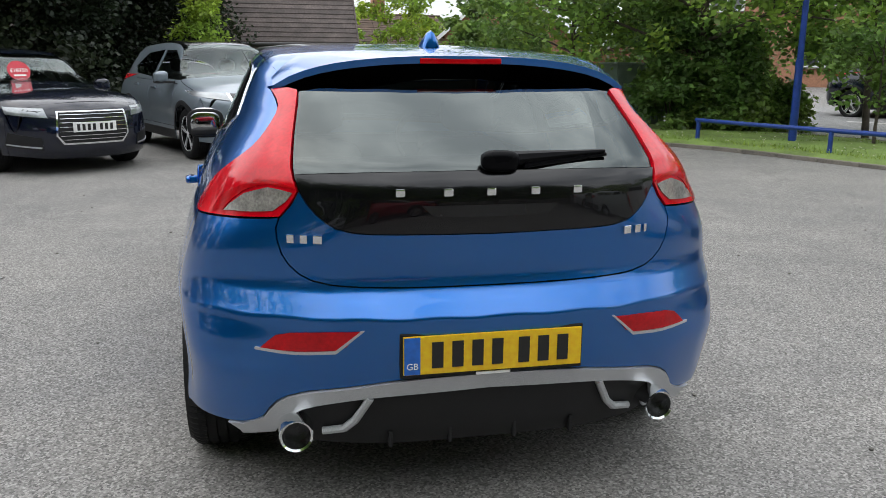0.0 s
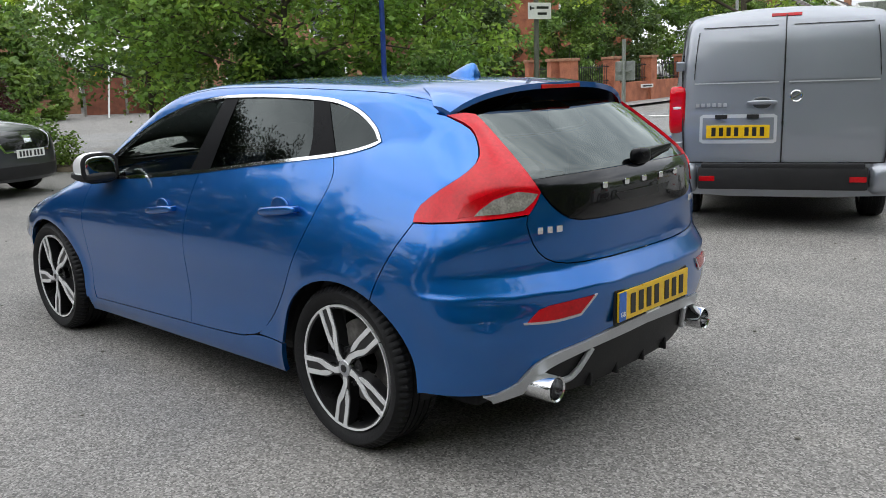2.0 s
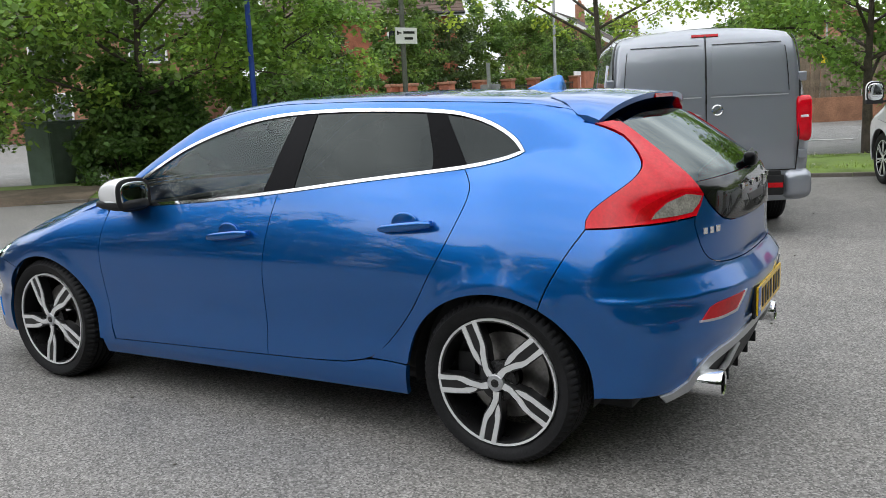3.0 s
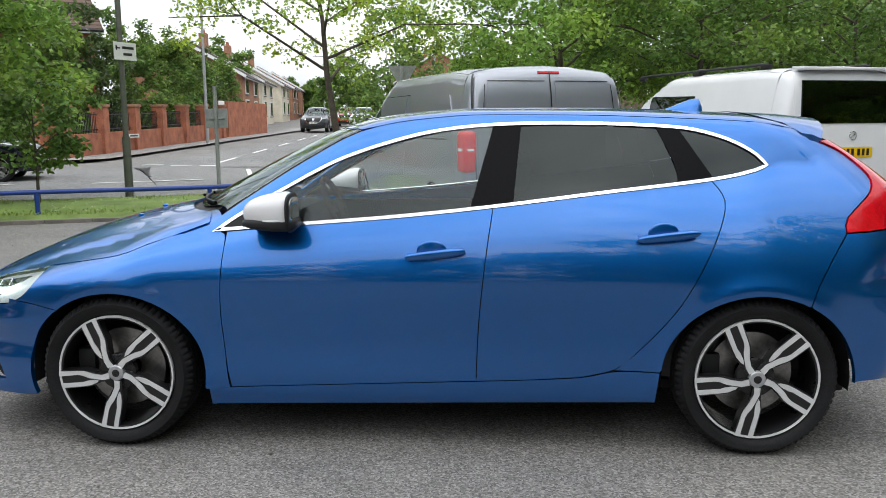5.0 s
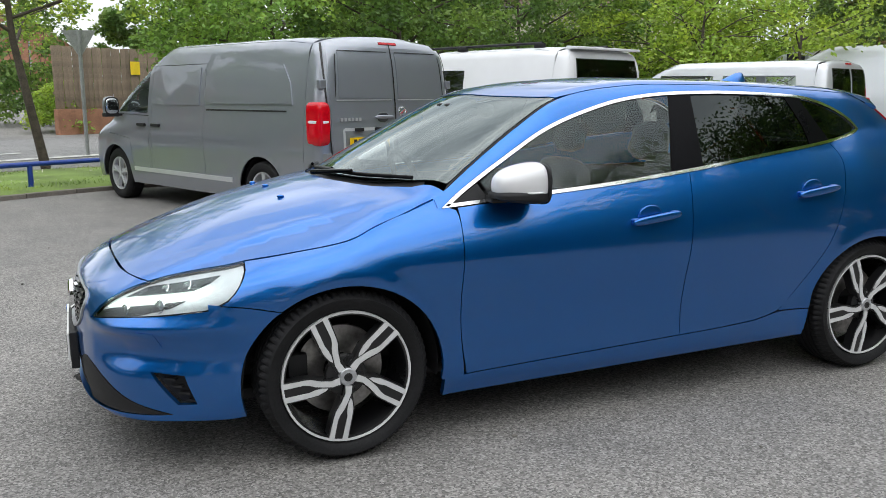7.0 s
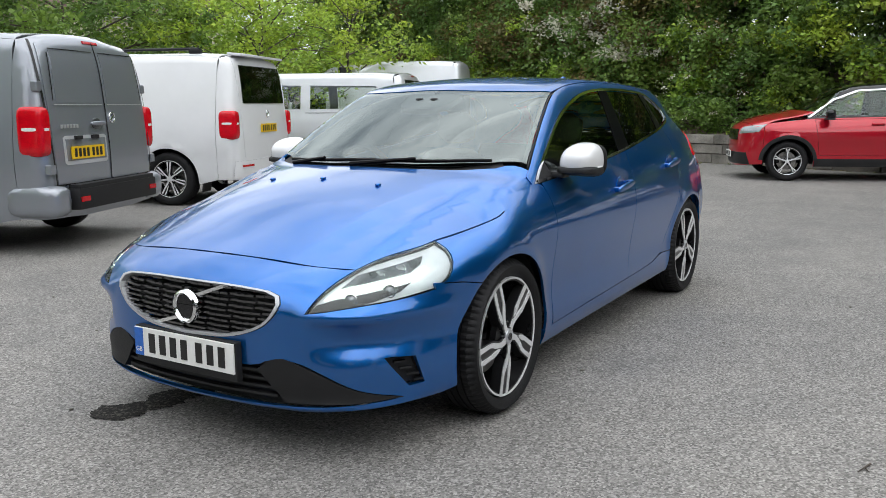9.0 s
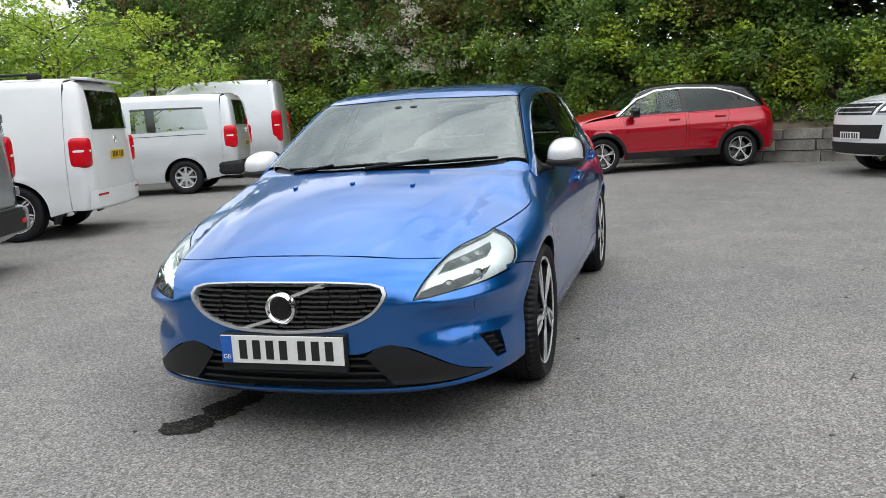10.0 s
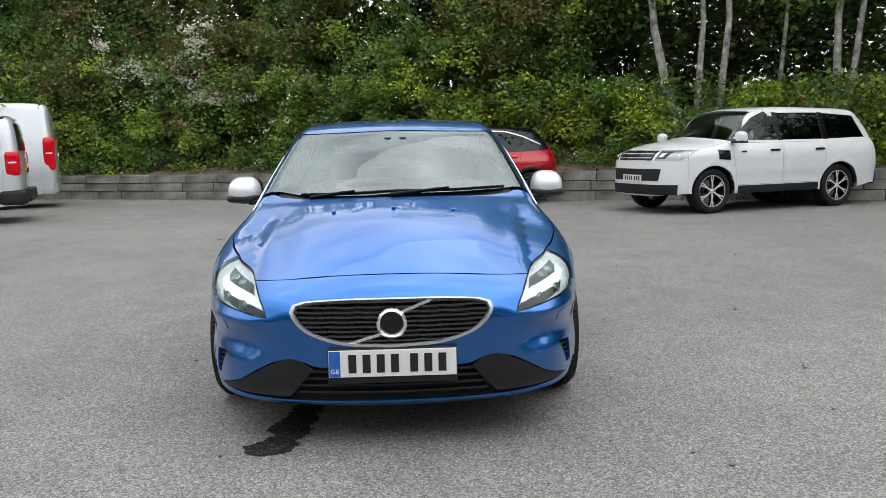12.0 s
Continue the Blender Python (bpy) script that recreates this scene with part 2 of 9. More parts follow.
# ---- toolbox: smooth vehicle skins ----
def curve(*pts):
    """A smooth curve through (a, b) points without overshoot."""
    a, b = np.array(sorted(pts), float).T
    h, d = np.diff(a), np.diff(b) / np.diff(a)
    m = np.r_[d[0], np.where(d[1:] * d[:-1] > 0, 2 * d[1:] * d[:-1] / (d[1:] + d[:-1] + 1e-12), 0), d[-1]]

    def at(q):
        q = np.asarray(q, float)
        i = np.clip(np.searchsorted(a, q) - 1, 0, len(h) - 1)
        t = np.clip((q - a[i]) / h[i], 0, 1)
        inside = ((1 + 2 * t) * (1 - t) ** 2 * b[i] + t * (1 - t) ** 2 * h[i] * m[i]
                  + t * t * (3 - 2 * t) * b[i + 1] + t * t * (t - 1) * h[i] * m[i + 1])
        return inside + np.minimum(q - a[0], 0) * m[0] + np.maximum(q - a[-1], 0) * m[-1]
    return at


def folded(at, below, above):
    """Two smooth curves that meet in a sharp fold."""
    low, high = curve(*below), curve(*above)
    return lambda q: np.where(np.asarray(q, float) < at, low(q), high(q))


def smax(a, b, k):
    return np.maximum(a, b) + np.maximum(k - np.abs(a - b), 0) ** 2 / (4 * k)


class Shell:
    """A vehicle's skin: a solid bounded by side, top, front and rear surfaces with rounded meetings. y runs forwards."""

    def __init__(s, width, belt, belt_x, turn, inset, top, crown, bow, rear, rear_plan, front, front_plan,
                 tumble=(0.47, 0.12), arches=(), flare=0.012, k=0.06, k_end=0.08, bumps=(), crease=lambda x, y: 0.0 * x):
        s.width, s.belt, s.belt_x, s.turn, s.inset = width, belt, belt_x, turn, inset
        s.top, s.crown, s.bow, s.rear, s.rear_plan = top, crown, bow, rear, rear_plan
        s.front, s.front_plan, s.tumble = front, front_plan, tumble
        s.arches, s.flare, s.k, s.k_end, s.bumps, s.crease = arches, flare, k, k_end, bumps, crease

    def side_x(s, y, z):
        t = z - s.belt(y)
        xb, w = s.belt_x(y), s.width(y)
        up = xb - s.tumble[0] * t - s.tumble[1] * t * np.abs(t)
        u = np.clip(-t / s.turn(y), 0, 1)
        down = xb + (w - xb) * (1 - (1 - u) ** 2) - s.inset(z)
        x = np.where(t > 0, up - s.inset(s.belt(y)), down)
        for ya, za, ra in s.arches:
            r = np.hypot(y - ya, z - za)
            x = x + s.flare * np.exp(-((r - ra) / 0.045) ** 2)
        return x

    def top_z(s, x, y):
        return s.top(y + s.bow(y) * x * x) - s.crown(y) * x * x - s.crease(x, y)

    def parts(s, p):
        x, y, z = np.abs(p[..., 0]), p[..., 1], p[..., 2]
        side = (x - s.side_x(y, z)) * 0.93
        slope = (s.top(y + 0.01 + s.bow(y) * x * x) - s.top(y - 0.01 + s.bow(y) * x * x)) / 0.02
        top = (z - s.top_z(x, y)) / np.sqrt(1 + slope * slope)
        lean = (s.rear(z + 0.01) - s.rear(z - 0.01)) / 0.02
        rear = (s.rear(z) + s.rear_plan(z) * x ** 3 - y) / np.sqrt(1 + lean * lean)
        a, b = s.front_plan
        lean = (s.front(z + 0.01) - s.front(z - 0.01)) / 0.02
        front = (y - s.front(z) + a * x * x + b * x ** 6) / np.sqrt(1 + lean * lean)
        for amount, where in s.bumps:
            front = front - amount * where(x, y, z)
        return side, top, rear, front

    def field(s, p):
        side, top, rear, front = s.parts(p)
        return smax(smax(smax(side, top, s.k), front, s.k_end), rear, s.k_end)

    def cast(s, o, d, far=2.0):
        """Where rays from inside leave the skin."""
        o, d = np.broadcast_arrays(np.asarray(o, float), np.asarray(d, float))
        lo, hi = np.zeros(o.shape[:-1]), np.full(o.shape[:-1], far)
        for _ in range(22):
            mid = (lo + hi) / 2
            out = s.field(o + mid[..., None] * d) > 0
            lo, hi = np.where(out, lo, mid), np.where(out, mid, hi)
        return o + hi[..., None] * d

    def normal(s, p):
        e = 0.002
        g = np.stack([s.field(p + v) - s.field(p - v) for v in np.eye(3) * e], -1)
        return g / (np.linalg.norm(g, axis=-1, keepdims=True) + 1e-12)

    def on_side(s, pts):
        q = np.array(pts, float)
        return s.cast(np.c_[0 * q[:, 0], q], (1, 0, 0))

    def on_top(s, pts, z=0.5):
        q = np.array(pts, float)
        return s.cast(np.c_[q, 0 * q[:, 0] + z], (0, 0, 1))

    def on_front(s, pts, y=0.9):
        q = np.array(pts, float)
        return s.cast(np.c_[q[:, 0], 0 * q[:, 0] + y, q[:, 1]], (0, 1, 0))

    def on_rear(s, pts, y=-0.8):
        q = np.array(pts, float)
        return s.cast(np.c_[q[:, 0], 0 * q[:, 0] + y, q[:, 1]], (0, -1, 0))

    def edge(s, ys):
        """The line along which side and top meet."""
        y = np.array(ys, float)
        lo, hi = np.full(len(y), 0.55), np.full(len(y), 2.6)
        for _ in range(22):
            z = (lo + hi) / 2
            x = s.side_x(y, z) - s.k / 4 / 0.93
            out = s.parts(np.stack([x, y, z], -1))[1] + s.k / 4 > 0
            lo, hi = np.where(out, lo, z), np.where(out, z, hi)
        return np.stack([x, y, z], -1)


# the blue hatchback's skin
HATCH = Shell(
    width=curve((-2.2, 0.80), (-1.9, 0.865), (-1.5, 0.895), (-1.2, 0.90), (-0.6, 0.895), (0, 0.89), (0.7, 0.885), (1.25, 0.89), (1.6, 0.88), (1.9, 0.85), (2.25, 0.80)),
    belt=curve((-2.1, 1.23), (-1.375, 1.164), (-1.144, 1.107), (-0.7, 1.057), (-0.26, 1.003), (0.14, 0.966), (0.59, 0.933), (0.9, 0.911), (1.3, 0.87), (1.7, 0.80), (2.1, 0.73)),
    belt_x=curve((-2.1, 0.55), (-1.7, 0.625), (-1.375, 0.69), (-0.9, 0.765), (-0.3, 0.80), (0.3, 0.805), (0.9, 0.79), (1.3, 0.78), (1.7, 0.765), (2.1, 0.70)),
    turn=curve((-2.1, 0.7), (-1.6, 0.62), (-1.0, 0.45), (0, 0.32), (0.9, 0.22), (1.6, 0.15), (2.2, 0.16)),
    inset=curve((0.1, 0.08), (0.19, 0.05), (0.25, 0.03), (0.32, 0.024), (0.42, 0.03), (0.55, 0.018), (0.66, 0.004), (0.75, 0.0), (1.5, 0.0)),
    top=curve((2.6, 0.55), (2.25, 0.68), (2.05, 0.752), (1.8, 0.838), (1.5, 0.924), (1.3, 0.968), (1.17, 0.995), (1.0, 1.082), (0.8, 1.185), (0.6, 1.28), (0.45, 1.342), (0.3, 1.382), (0.1, 1.408), (-0.2, 1.424), (-0.6, 1.422), (-1.2, 1.402), (-1.6, 1.378), (-2.2, 1.33)),
    crown=curve((-1.8, 0.13), (-1.2, 0.09), (-0.3, 0.07), (0.5, 0.08), (1.0, 0.08), (1.4, 0.10), (2.0, 0.12)),
    bow=curve((-1.5, 0.0), (-0.4, 0.0), (0.2, 0.18), (0.5, 0.30), (0.9, 0.36), (1.3, 0.36), (1.7, 0.25), (2.1, 0.25)),
    rear=folded(0.664, ((0.15, -1.98), (0.3, -2.06), (0.42, -2.10), (0.55, -2.131), (0.664, -2.147)), ((0.664, -2.147), (0.70, -2.122), (0.738, -2.097), (0.77, -2.090), (0.82, -2.088), (0.92, -2.092), (1.0, -2.088), (1.05, -2.062), (1.12, -1.975), (1.2, -1.855), (1.28, -1.73), (1.36, -1.59), (1.45, -1.43))),
    rear_plan=curve((0.2, 0.42), (0.5, 0.37), (0.58, 0.42), (0.664, 0.50), (0.73, 0.48), (0.82, 0.45), (1.0, 0.62), (1.3, 0.5)),
    front=curve((0.12, 2.08), (0.17, 2.17), (0.24, 2.225), (0.4, 2.238), (0.55, 2.235), (0.62, 2.212), (0.69, 2.15), (0.75, 2.06), (0.82, 1.93)),
    front_plan=(0.2, 0.85),
    arches=((1.3235, 0.32, 0.365), (-1.3235, 0.32, 0.365)), k=0.055, k_end=0.10,
    crease=lambda x, y: 0.016 * np.clip((x - 0.60 + 0.05 * (y - 1.15)) / 0.06, 0, 1) ** 1.5 * np.clip((y - 1.05) / 0.35, 0, 1)
    + 0.011 * np.clip((x - 0.50 + 0.16 * (y - 1.15)) / 0.10, 0, 1) * np.clip((y - 1.12) / 0.2, 0, 1) * np.clip((2.10 - y) / 0.25, 0, 1),
    bumps=((0.018, lambda x, y, z: np.exp(-((z - 0.205) / 0.022) ** 2)),
           (0.034, lambda x, y, z: np.exp(-((z - 0.54) / 0.028) ** 2) * np.clip((x - 0.45) / 0.2, 0, 1)),
           (-0.045, lambda x, y, z: np.exp(-((z - 0.44) / 0.05) ** 2) * np.clip((x - 0.5) / 0.14, 0, 1))),
)


# ---- toolbox: meshes and parts ----
def mesh_from(name, verts, faces, mat, normals=None, smooth=True):
    me = bpy.data.meshes.new(name)
    me.from_pydata([tuple(v) for v in verts], [], [tuple(int(i) for i in f) for f in faces])
    me.materials.append(mat)
    if smooth:
        me.polygons.foreach_set("use_smooth", [True] * len(me.polygons))
    if normals is not None:
        me.normals_split_custom_set_from_vertices([tuple(v) for v in normals])
    me.update()
    return me


def hang(name, me, parent, label=""):
    ob = new(name, me)
    if parent is not None:
        ob.parent = parent
    return tagged(ob, label)


def part(name, bm, mat, parent, label="", smooth=False):
    """Link a bmesh as one mesh object under a thing or part."""
    me = bpy.data.meshes.new(name)
    bm.normal_update()
    bm.to_mesh(me)
    bm.free()
    me.materials.append(mat)
    if smooth:
        me.polygons.foreach_set("use_smooth", [True] * len(me.polygons))
        me.set_sharp_from_angle(angle=radians(40))
    return hang(name, me, parent, label)


def thing(name, label, category, m=None, group="", kind=""):
    ob = new(name)
    if m is not None:
        ob.matrix_world = m
    return tagged(ob, label, category, group, kind)


def box(bm, size, at=(0, 0, 0), turn=None, bevel=0.0):
    m = Matrix.Translation(at) @ (turn or Matrix()) @ Matrix.Diagonal((*size, 1))
    made = bmesh.ops.create_cube(bm, size=1, matrix=m)
    if bevel:
        edges = list({e for v in made["verts"] for e in v.link_edges})
        bmesh.ops.bevel(bm, geom=edges, offset=bevel, segments=2, profile=0.6, affect="EDGES")
    return bm


def tube(bm, a, b, r1, r2=None, n=10, caps=True):
    a, b = Vector(a), Vector(b)
    d = b - a
    m = Matrix.Translation((a + b) / 2) @ d.to_track_quat("Z", "Y").to_matrix().to_4x4()
    bmesh.ops.create_cone(bm, cap_ends=caps, segments=n, radius1=r1, radius2=r1 if r2 is None else r2, depth=d.length, matrix=m)
    return bm


def rod(bm, pts, r, n=8):
    """One bent round bar through the points."""
    pts = [Vector(p) for p in pts]
    rings = []
    for k, p in enumerate(pts):
        d = (pts[min(k + 1, len(pts) - 1)] - pts[max(k - 1, 0)]).normalized()
        side = d.cross(Vector((0, 0, 1))).normalized()
        up = side.cross(d)
        rings.append([bm.verts.new(p + r * (math.cos(a) * side + math.sin(a) * up)) for a in (2 * math.pi * i / n for i in range(n))])
    for p, q in zip(rings, rings[1:]):
        for i in range(n):
            bm.faces.new((p[i], p[(i + 1) % n], q[(i + 1) % n], q[i]))
    bm.faces.new(rings[0][::-1])
    bm.faces.new(rings[-1])
    bmesh.ops.recalc_face_normals(bm, faces=bm.faces[:])
    return bm


def lathe(bm, profile, n=48, axis="x"):
    """Turn (radius, along) pairs round an axis."""
    rings = []
    for r, s in profile:
        ring = []
        for i in range(n):
            a = 2 * math.pi * i / n
            p = (s, r * math.cos(a), r * math.sin(a)) if axis == "x" else (r * math.cos(a), r * math.sin(a), s)
            ring.append(bm.verts.new(p))
        rings.append(ring)
    for p, q in zip(rings, rings[1:]):
        for i in range(n):
            bm.faces.new((p[i], p[(i + 1) % n], q[(i + 1) % n], q[i]))
    return bm


def prism(bm, outline, x0, x1):
    """Push a (y, z) outline from x0 to x1."""
    a = [bm.verts.new((x0, y, z)) for y, z in outline]
    b = [bm.verts.new((x1, y, z)) for y, z in outline]
    n = len(a)
    bm.faces.new(b)
    bm.faces.new(a[::-1])
    for i in range(n):
        bm.faces.new((a[i], a[(i + 1) % n], b[(i + 1) % n], b[i]))
    return bm


def rounded(pts, closed=False, step=0.03):
    """A smooth line through the points, cut into short steps."""
    p = np.array(pts, float)
    if len(p) == 2:
        n = max(1, int(np.linalg.norm(p[1] - p[0]) / step))
        return p[0] + np.linspace(0, 1, n + 1)[:, None] * (p[1] - p[0])
    q = np.vstack([p[-1:], p, p[:2]]) if closed else np.vstack([2 * p[:1] - p[1:2], p, 2 * p[-1:] - p[-2:-1]])
    out = []
    for a, b, c, d in zip(q, q[1:], q[2:], q[3:]):
        n = max(1, int(np.linalg.norm(c - b) / step))
        for t in np.arange(n) / n:
            out.append(0.5 * (2 * b + (c - a) * t + (2 * a - 5 * b + 4 * c - d) * t * t + (3 * b - a - 3 * c + d) * t ** 3))
    if not closed:
        out.append(p[-1])
    return np.array(out)


def inside(pts, poly):
    x, y = pts.T
    hit = np.zeros(len(pts), bool)
    for (x1, y1), (x2, y2) in zip(poly, np.roll(poly, -1, 0)):
        cross = (y1 > y) != (y2 > y)
        hit ^= cross & (x < (x2 - x1) * (y - y1) / (y2 - y1 + 1e-15) + x1)
    return hit


def shrink(poly, d):
    nxt, prv = np.roll(poly, -1, 0), np.roll(poly, 1, 0)
    area = np.sum(poly[:, 0] * nxt[:, 1] - nxt[:, 0] * poly[:, 1])
    t = nxt - prv
    t = t / (np.linalg.norm(t, axis=1, keepdims=True) + 1e-12)
    return poly + d * np.sign(area) * np.c_[-t[:, 1], t[:, 0]]


class View:
    """A way to lay a skin out flat: from the side, round an upright axis in front or behind, or round a long axis."""

    def __init__(v, kind, at=0.0):
        v.kind, v.at = kind, at

    def flat(v, p):
        x, y, z = np.asarray(p, float).T
        if v.kind == "side":
            return np.c_[y, z]
        if v.kind == "front":
            return np.c_[np.arctan2(x, y - v.at), z]
        if v.kind == "rear":
            return np.c_[np.arctan2(x, v.at - y), z]
        return np.c_[np.arctan2(x, z - v.at), y]

    def rays(v, q):
        a, b = np.asarray(q, float).T
        o = 0 * a
        if v.kind == "side":
            return np.c_[o, a, b], np.c_[o + 1, o, o]
        if v.kind == "front":
            return np.c_[o, o + v.at, b], np.c_[np.sin(a), np.cos(a), o]
        if v.kind == "rear":
            return np.c_[o, o + v.at, b], np.c_[np.sin(a), -np.cos(a), o]
        return np.c_[o, b, o + v.at], np.c_[np.sin(a), o, np.cos(a)]


def skin(sh, view, outline, holes=(), lift=0.0, grid=0.035, lip=0.012, gap=0.002):
    """Verts, faces and normals of a panel: the part of the skin inside an outline, with turned-in edges."""
    loops = [shrink(view.flat(o), gap if i == 0 else -gap) for i, o in enumerate((outline, *holes))]
    lo, hi = loops[0].min(0), loops[0].max(0)
    g = np.stack(np.meshgrid(np.arange(lo[0], hi[0], grid), np.arange(lo[1], hi[1], grid)), -1).reshape(-1, 2)
    g = g + 0.1 * grid * np.sin(37 * g[:, ::-1])
    keep = inside(g, shrink(loops[0], grid * 0.35))
    for h in loops[1:]:
        keep &= ~inside(g, shrink(h, -grid * 0.35))
    g = g[keep]
    pts, edges, n = [], [], 0
    for lp in loops:
        pts.append(lp)
        edges += [(n + i, n + (i + 1) % len(lp)) for i in range(len(lp))]
        n += len(lp)
    flat = np.vstack(pts + [g]) if len(g) else np.vstack(pts)
    from_cdt = delaunay_2d_cdt([Vector(p) for p in flat.tolist()], edges, [], 0, 1e-6)
    uv = np.array([tuple(p) for p in from_cdt[0]])
    tris = np.array([f for f in from_cdt[2]])
    mid = uv[tris].mean(1)
    ok = inside(mid, loops[0])
    for h in loops[1:]:
        ok &= ~inside(mid, h)
    tris = tris[ok]
    o, d = view.rays(uv)
    p = sh.cast(o, d)
    nrm = sh.normal(p)
    flip = np.einsum("ij,ij->i", np.cross(p[tris[:, 1]] - p[tris[:, 0]], p[tris[:, 2]] - p[tris[:, 0]]), nrm[tris[:, 0]]) < 0
    tris[flip] = tris[flip][:, ::-1]
    p = p + lift * nrm
    verts, faces, normals = list(p), [tuple(t) for t in tris], list(nrm)
    if lip:
        count = {}
        for t in tris:
            for a, b in ((t[0], t[1]), (t[1], t[2]), (t[2], t[0])):
                count[(a, b)] = 1
        for a, b in [e for e in count if (e[1], e[0]) not in count]:
            k = len(verts)
            verts += [p[b], p[a], p[a] - lip * nrm[a], p[b] - lip * nrm[b]]
            normals += [(0, 0, 0)] * 4
            faces.append((k, k + 1, k + 2, k + 3))
    return np.array(verts), faces, np.array(normals, float)


def panel(root, name, mat, sh, view, outline, holes=(), label="", both=False, sym=False, lift=0.0, grid=0.035, lip=0.012, gap=0.002):
    """One panel, or a pair on both sides. sym: the outline's other half is its mirror image."""
    if sym:
        m = np.array(outline)[::-1] * (-1, 1, 1)
        outline = np.vstack([outline, m[np.abs(m[:, 0]) > 1e-4]])
    v, f, n = skin(sh, view, np.array(outline), [np.array(h) for h in holes], lift, grid, lip, gap)
    made = [hang(name, mesh_from(name, v, f, mat, n), root, label)]
    if both:
        made.append(hang(name, mesh_from(name, v * (-1, 1, 1), [t[::-1] for t in f], mat, n * (-1, 1, 1)), root, label))
    return made


def mirrored(h):
    return np.array(h)[::-1] * (-1, 1, 1)


def lines(*segments):
    """Join smooth lines end to end into one outline."""
    out = []
    for s in segments:
        s = rounded(s)
        out += list(s if not out or np.linalg.norm(s[0] - out[-1]) > 1e-3 else s[1:])
    if np.linalg.norm(out[0] - out[-1]) < 1e-3:
        out = out[:-1]
    return np.array(out)


def arc(cy, cz, r, a0, a1, n=24):
    a = np.radians(np.linspace(a0, a1, n))
    return np.c_[cy + r * np.cos(a), cz + r * np.sin(a)]


def oval(cy, cz, ry, rz, a0, a1, n=22):
    a = np.radians(np.linspace(a0, a1, n))
    return np.c_[cy + ry * np.cos(a), cz + rz * np.sin(a)]


def arch_liner(car, x, y, z, r):
    """The dark half-drum above a wheel."""
    bm = bmesh.new()
    a = np.radians(np.linspace(-8, 188, 24))
    inn = -0.30 if x > 0 else 0.30
    out = [bm.verts.new((0, r * math.cos(t), r * math.sin(t))) for t in a]
    back = [bm.verts.new((inn, r * math.cos(t), r * math.sin(t))) for t in a]
    for i in range(len(a) - 1):
        bm.faces.new((out[i], out[i + 1], back[i + 1], back[i]))
    bm.faces.new(back)
    ob = part("wheel_arch_liner", bm, PLASTIC, car)
    ob.matrix_local = pose(x, y, z)
    return ob


# ---- wheels ----
def tyre_mesh(r, rim, half, n=120):
    bm = bmesh.new()
    prof = [(rim - 0.004, half - 0.03), (rim + 0.008, half - 0.012), (rim + 0.03, half), ((r + rim) / 2 + 0.01, half + 0.002), (r - 0.022, half - 0.006), (r - 0.008, half - 0.018), (r - 0.002, half - 0.032)]
    tread, x = [], half - 0.034
    for k in range(4):
        w = (2 * (half - 0.034) - 4 * 0.008) / 5
        tread += [(r, x), (r, x - w), (r - 0.007, x - w), (r - 0.007, x - w - 0.008)]
        x -= w + 0.008
    tread += [(r, x), (r, -half + 0.034)]
    full = prof + tread + [(a, -b) for a, b in reversed(prof)]
    rings = []
    for k, (a, b) in enumerate(full):
        edge = abs(b) > half * 0.55 and a > r - 0.016
        rings.append([bm.verts.new((b, (a - (0.009 if edge and i % 3 == 0 else 0)) * math.cos(2 * math.pi * i / n), (a - (0.009 if edge and i % 3 == 0 else 0)) * math.sin(2 * math.pi * i / n))) for i in range(n)])
    for p, q in zip(rings, rings[1:]):
        for i in range(n):
            bm.faces.new((p[i], p[(i + 1) % n], q[(i + 1) % n], q[i]))
    return bm


def to_mesh(name, bm, mat, angle=35):
    me = bpy.data.meshes.new(name)
    bmesh.ops.recalc_face_normals(bm, faces=bm.faces[:])
    bm.to_mesh(me)
    bm.free()
    me.materials.append(mat)
    me.polygons.foreach_set("use_smooth", [True] * len(me.polygons))
    me.set_sharp_from_angle(angle=radians(angle))
    return me


# spokes drawn pointing up the wheel, as shares of the rim's radius
TWIN = (((-0.085, 0.10), (0.075, 0.10), (0.045, 0.30), (0.075, 0.40), (0.115, 0.62), (0.165, 0.985), (0.035, 0.99), (0.01, 0.62), (-0.035, 0.42)),
        ((-0.085, 0.34), (-0.045, 0.42), (-0.055, 0.62), (-0.03, 0.985), (-0.15, 0.975), (-0.135, 0.62), (-0.12, 0.42)))
# a twisted twin spoke: black body, then its two machined blades
TWIST = (((-0.115, 0.12), (0.035, 0.12), (0.03, 0.30), (0.125, 0.56), (0.165, 0.985), (-0.165, 0.975), (-0.18, 0.47), (-0.125, 0.28)),)
TWIST_FACE = (((-0.085, 0.13), (0.02, 0.13), (-0.004, 0.25), (0.035, 0.40), (0.098, 0.545), (0.112, 0.62), (0.143, 0.985), (0.062, 0.99), (0.048, 0.66), (0.025, 0.585), (-0.022, 0.50), (-0.060, 0.38), (-0.092, 0.25)),
              ((-0.095, 0.32), (-0.072, 0.40), (-0.072, 0.52), (-0.088, 0.60), (-0.066, 0.985), (-0.146, 0.975), (-0.160, 0.62), (-0.158, 0.48), (-0.125, 0.36)))
FORK = (((-0.07, 0.12), (0.07, 0.12), (0.06, 0.5), (0.20, 0.98), (0.09, 0.99), (0.0, 0.62), (-0.09, 0.99), (-0.20, 0.98), (-0.06, 0.5)),)
PLAIN = (((-0.13, 0.12), (0.13, 0.12), (0.09, 0.55), (0.11, 0.98), (-0.11, 0.98), (-0.09, 0.55)),)
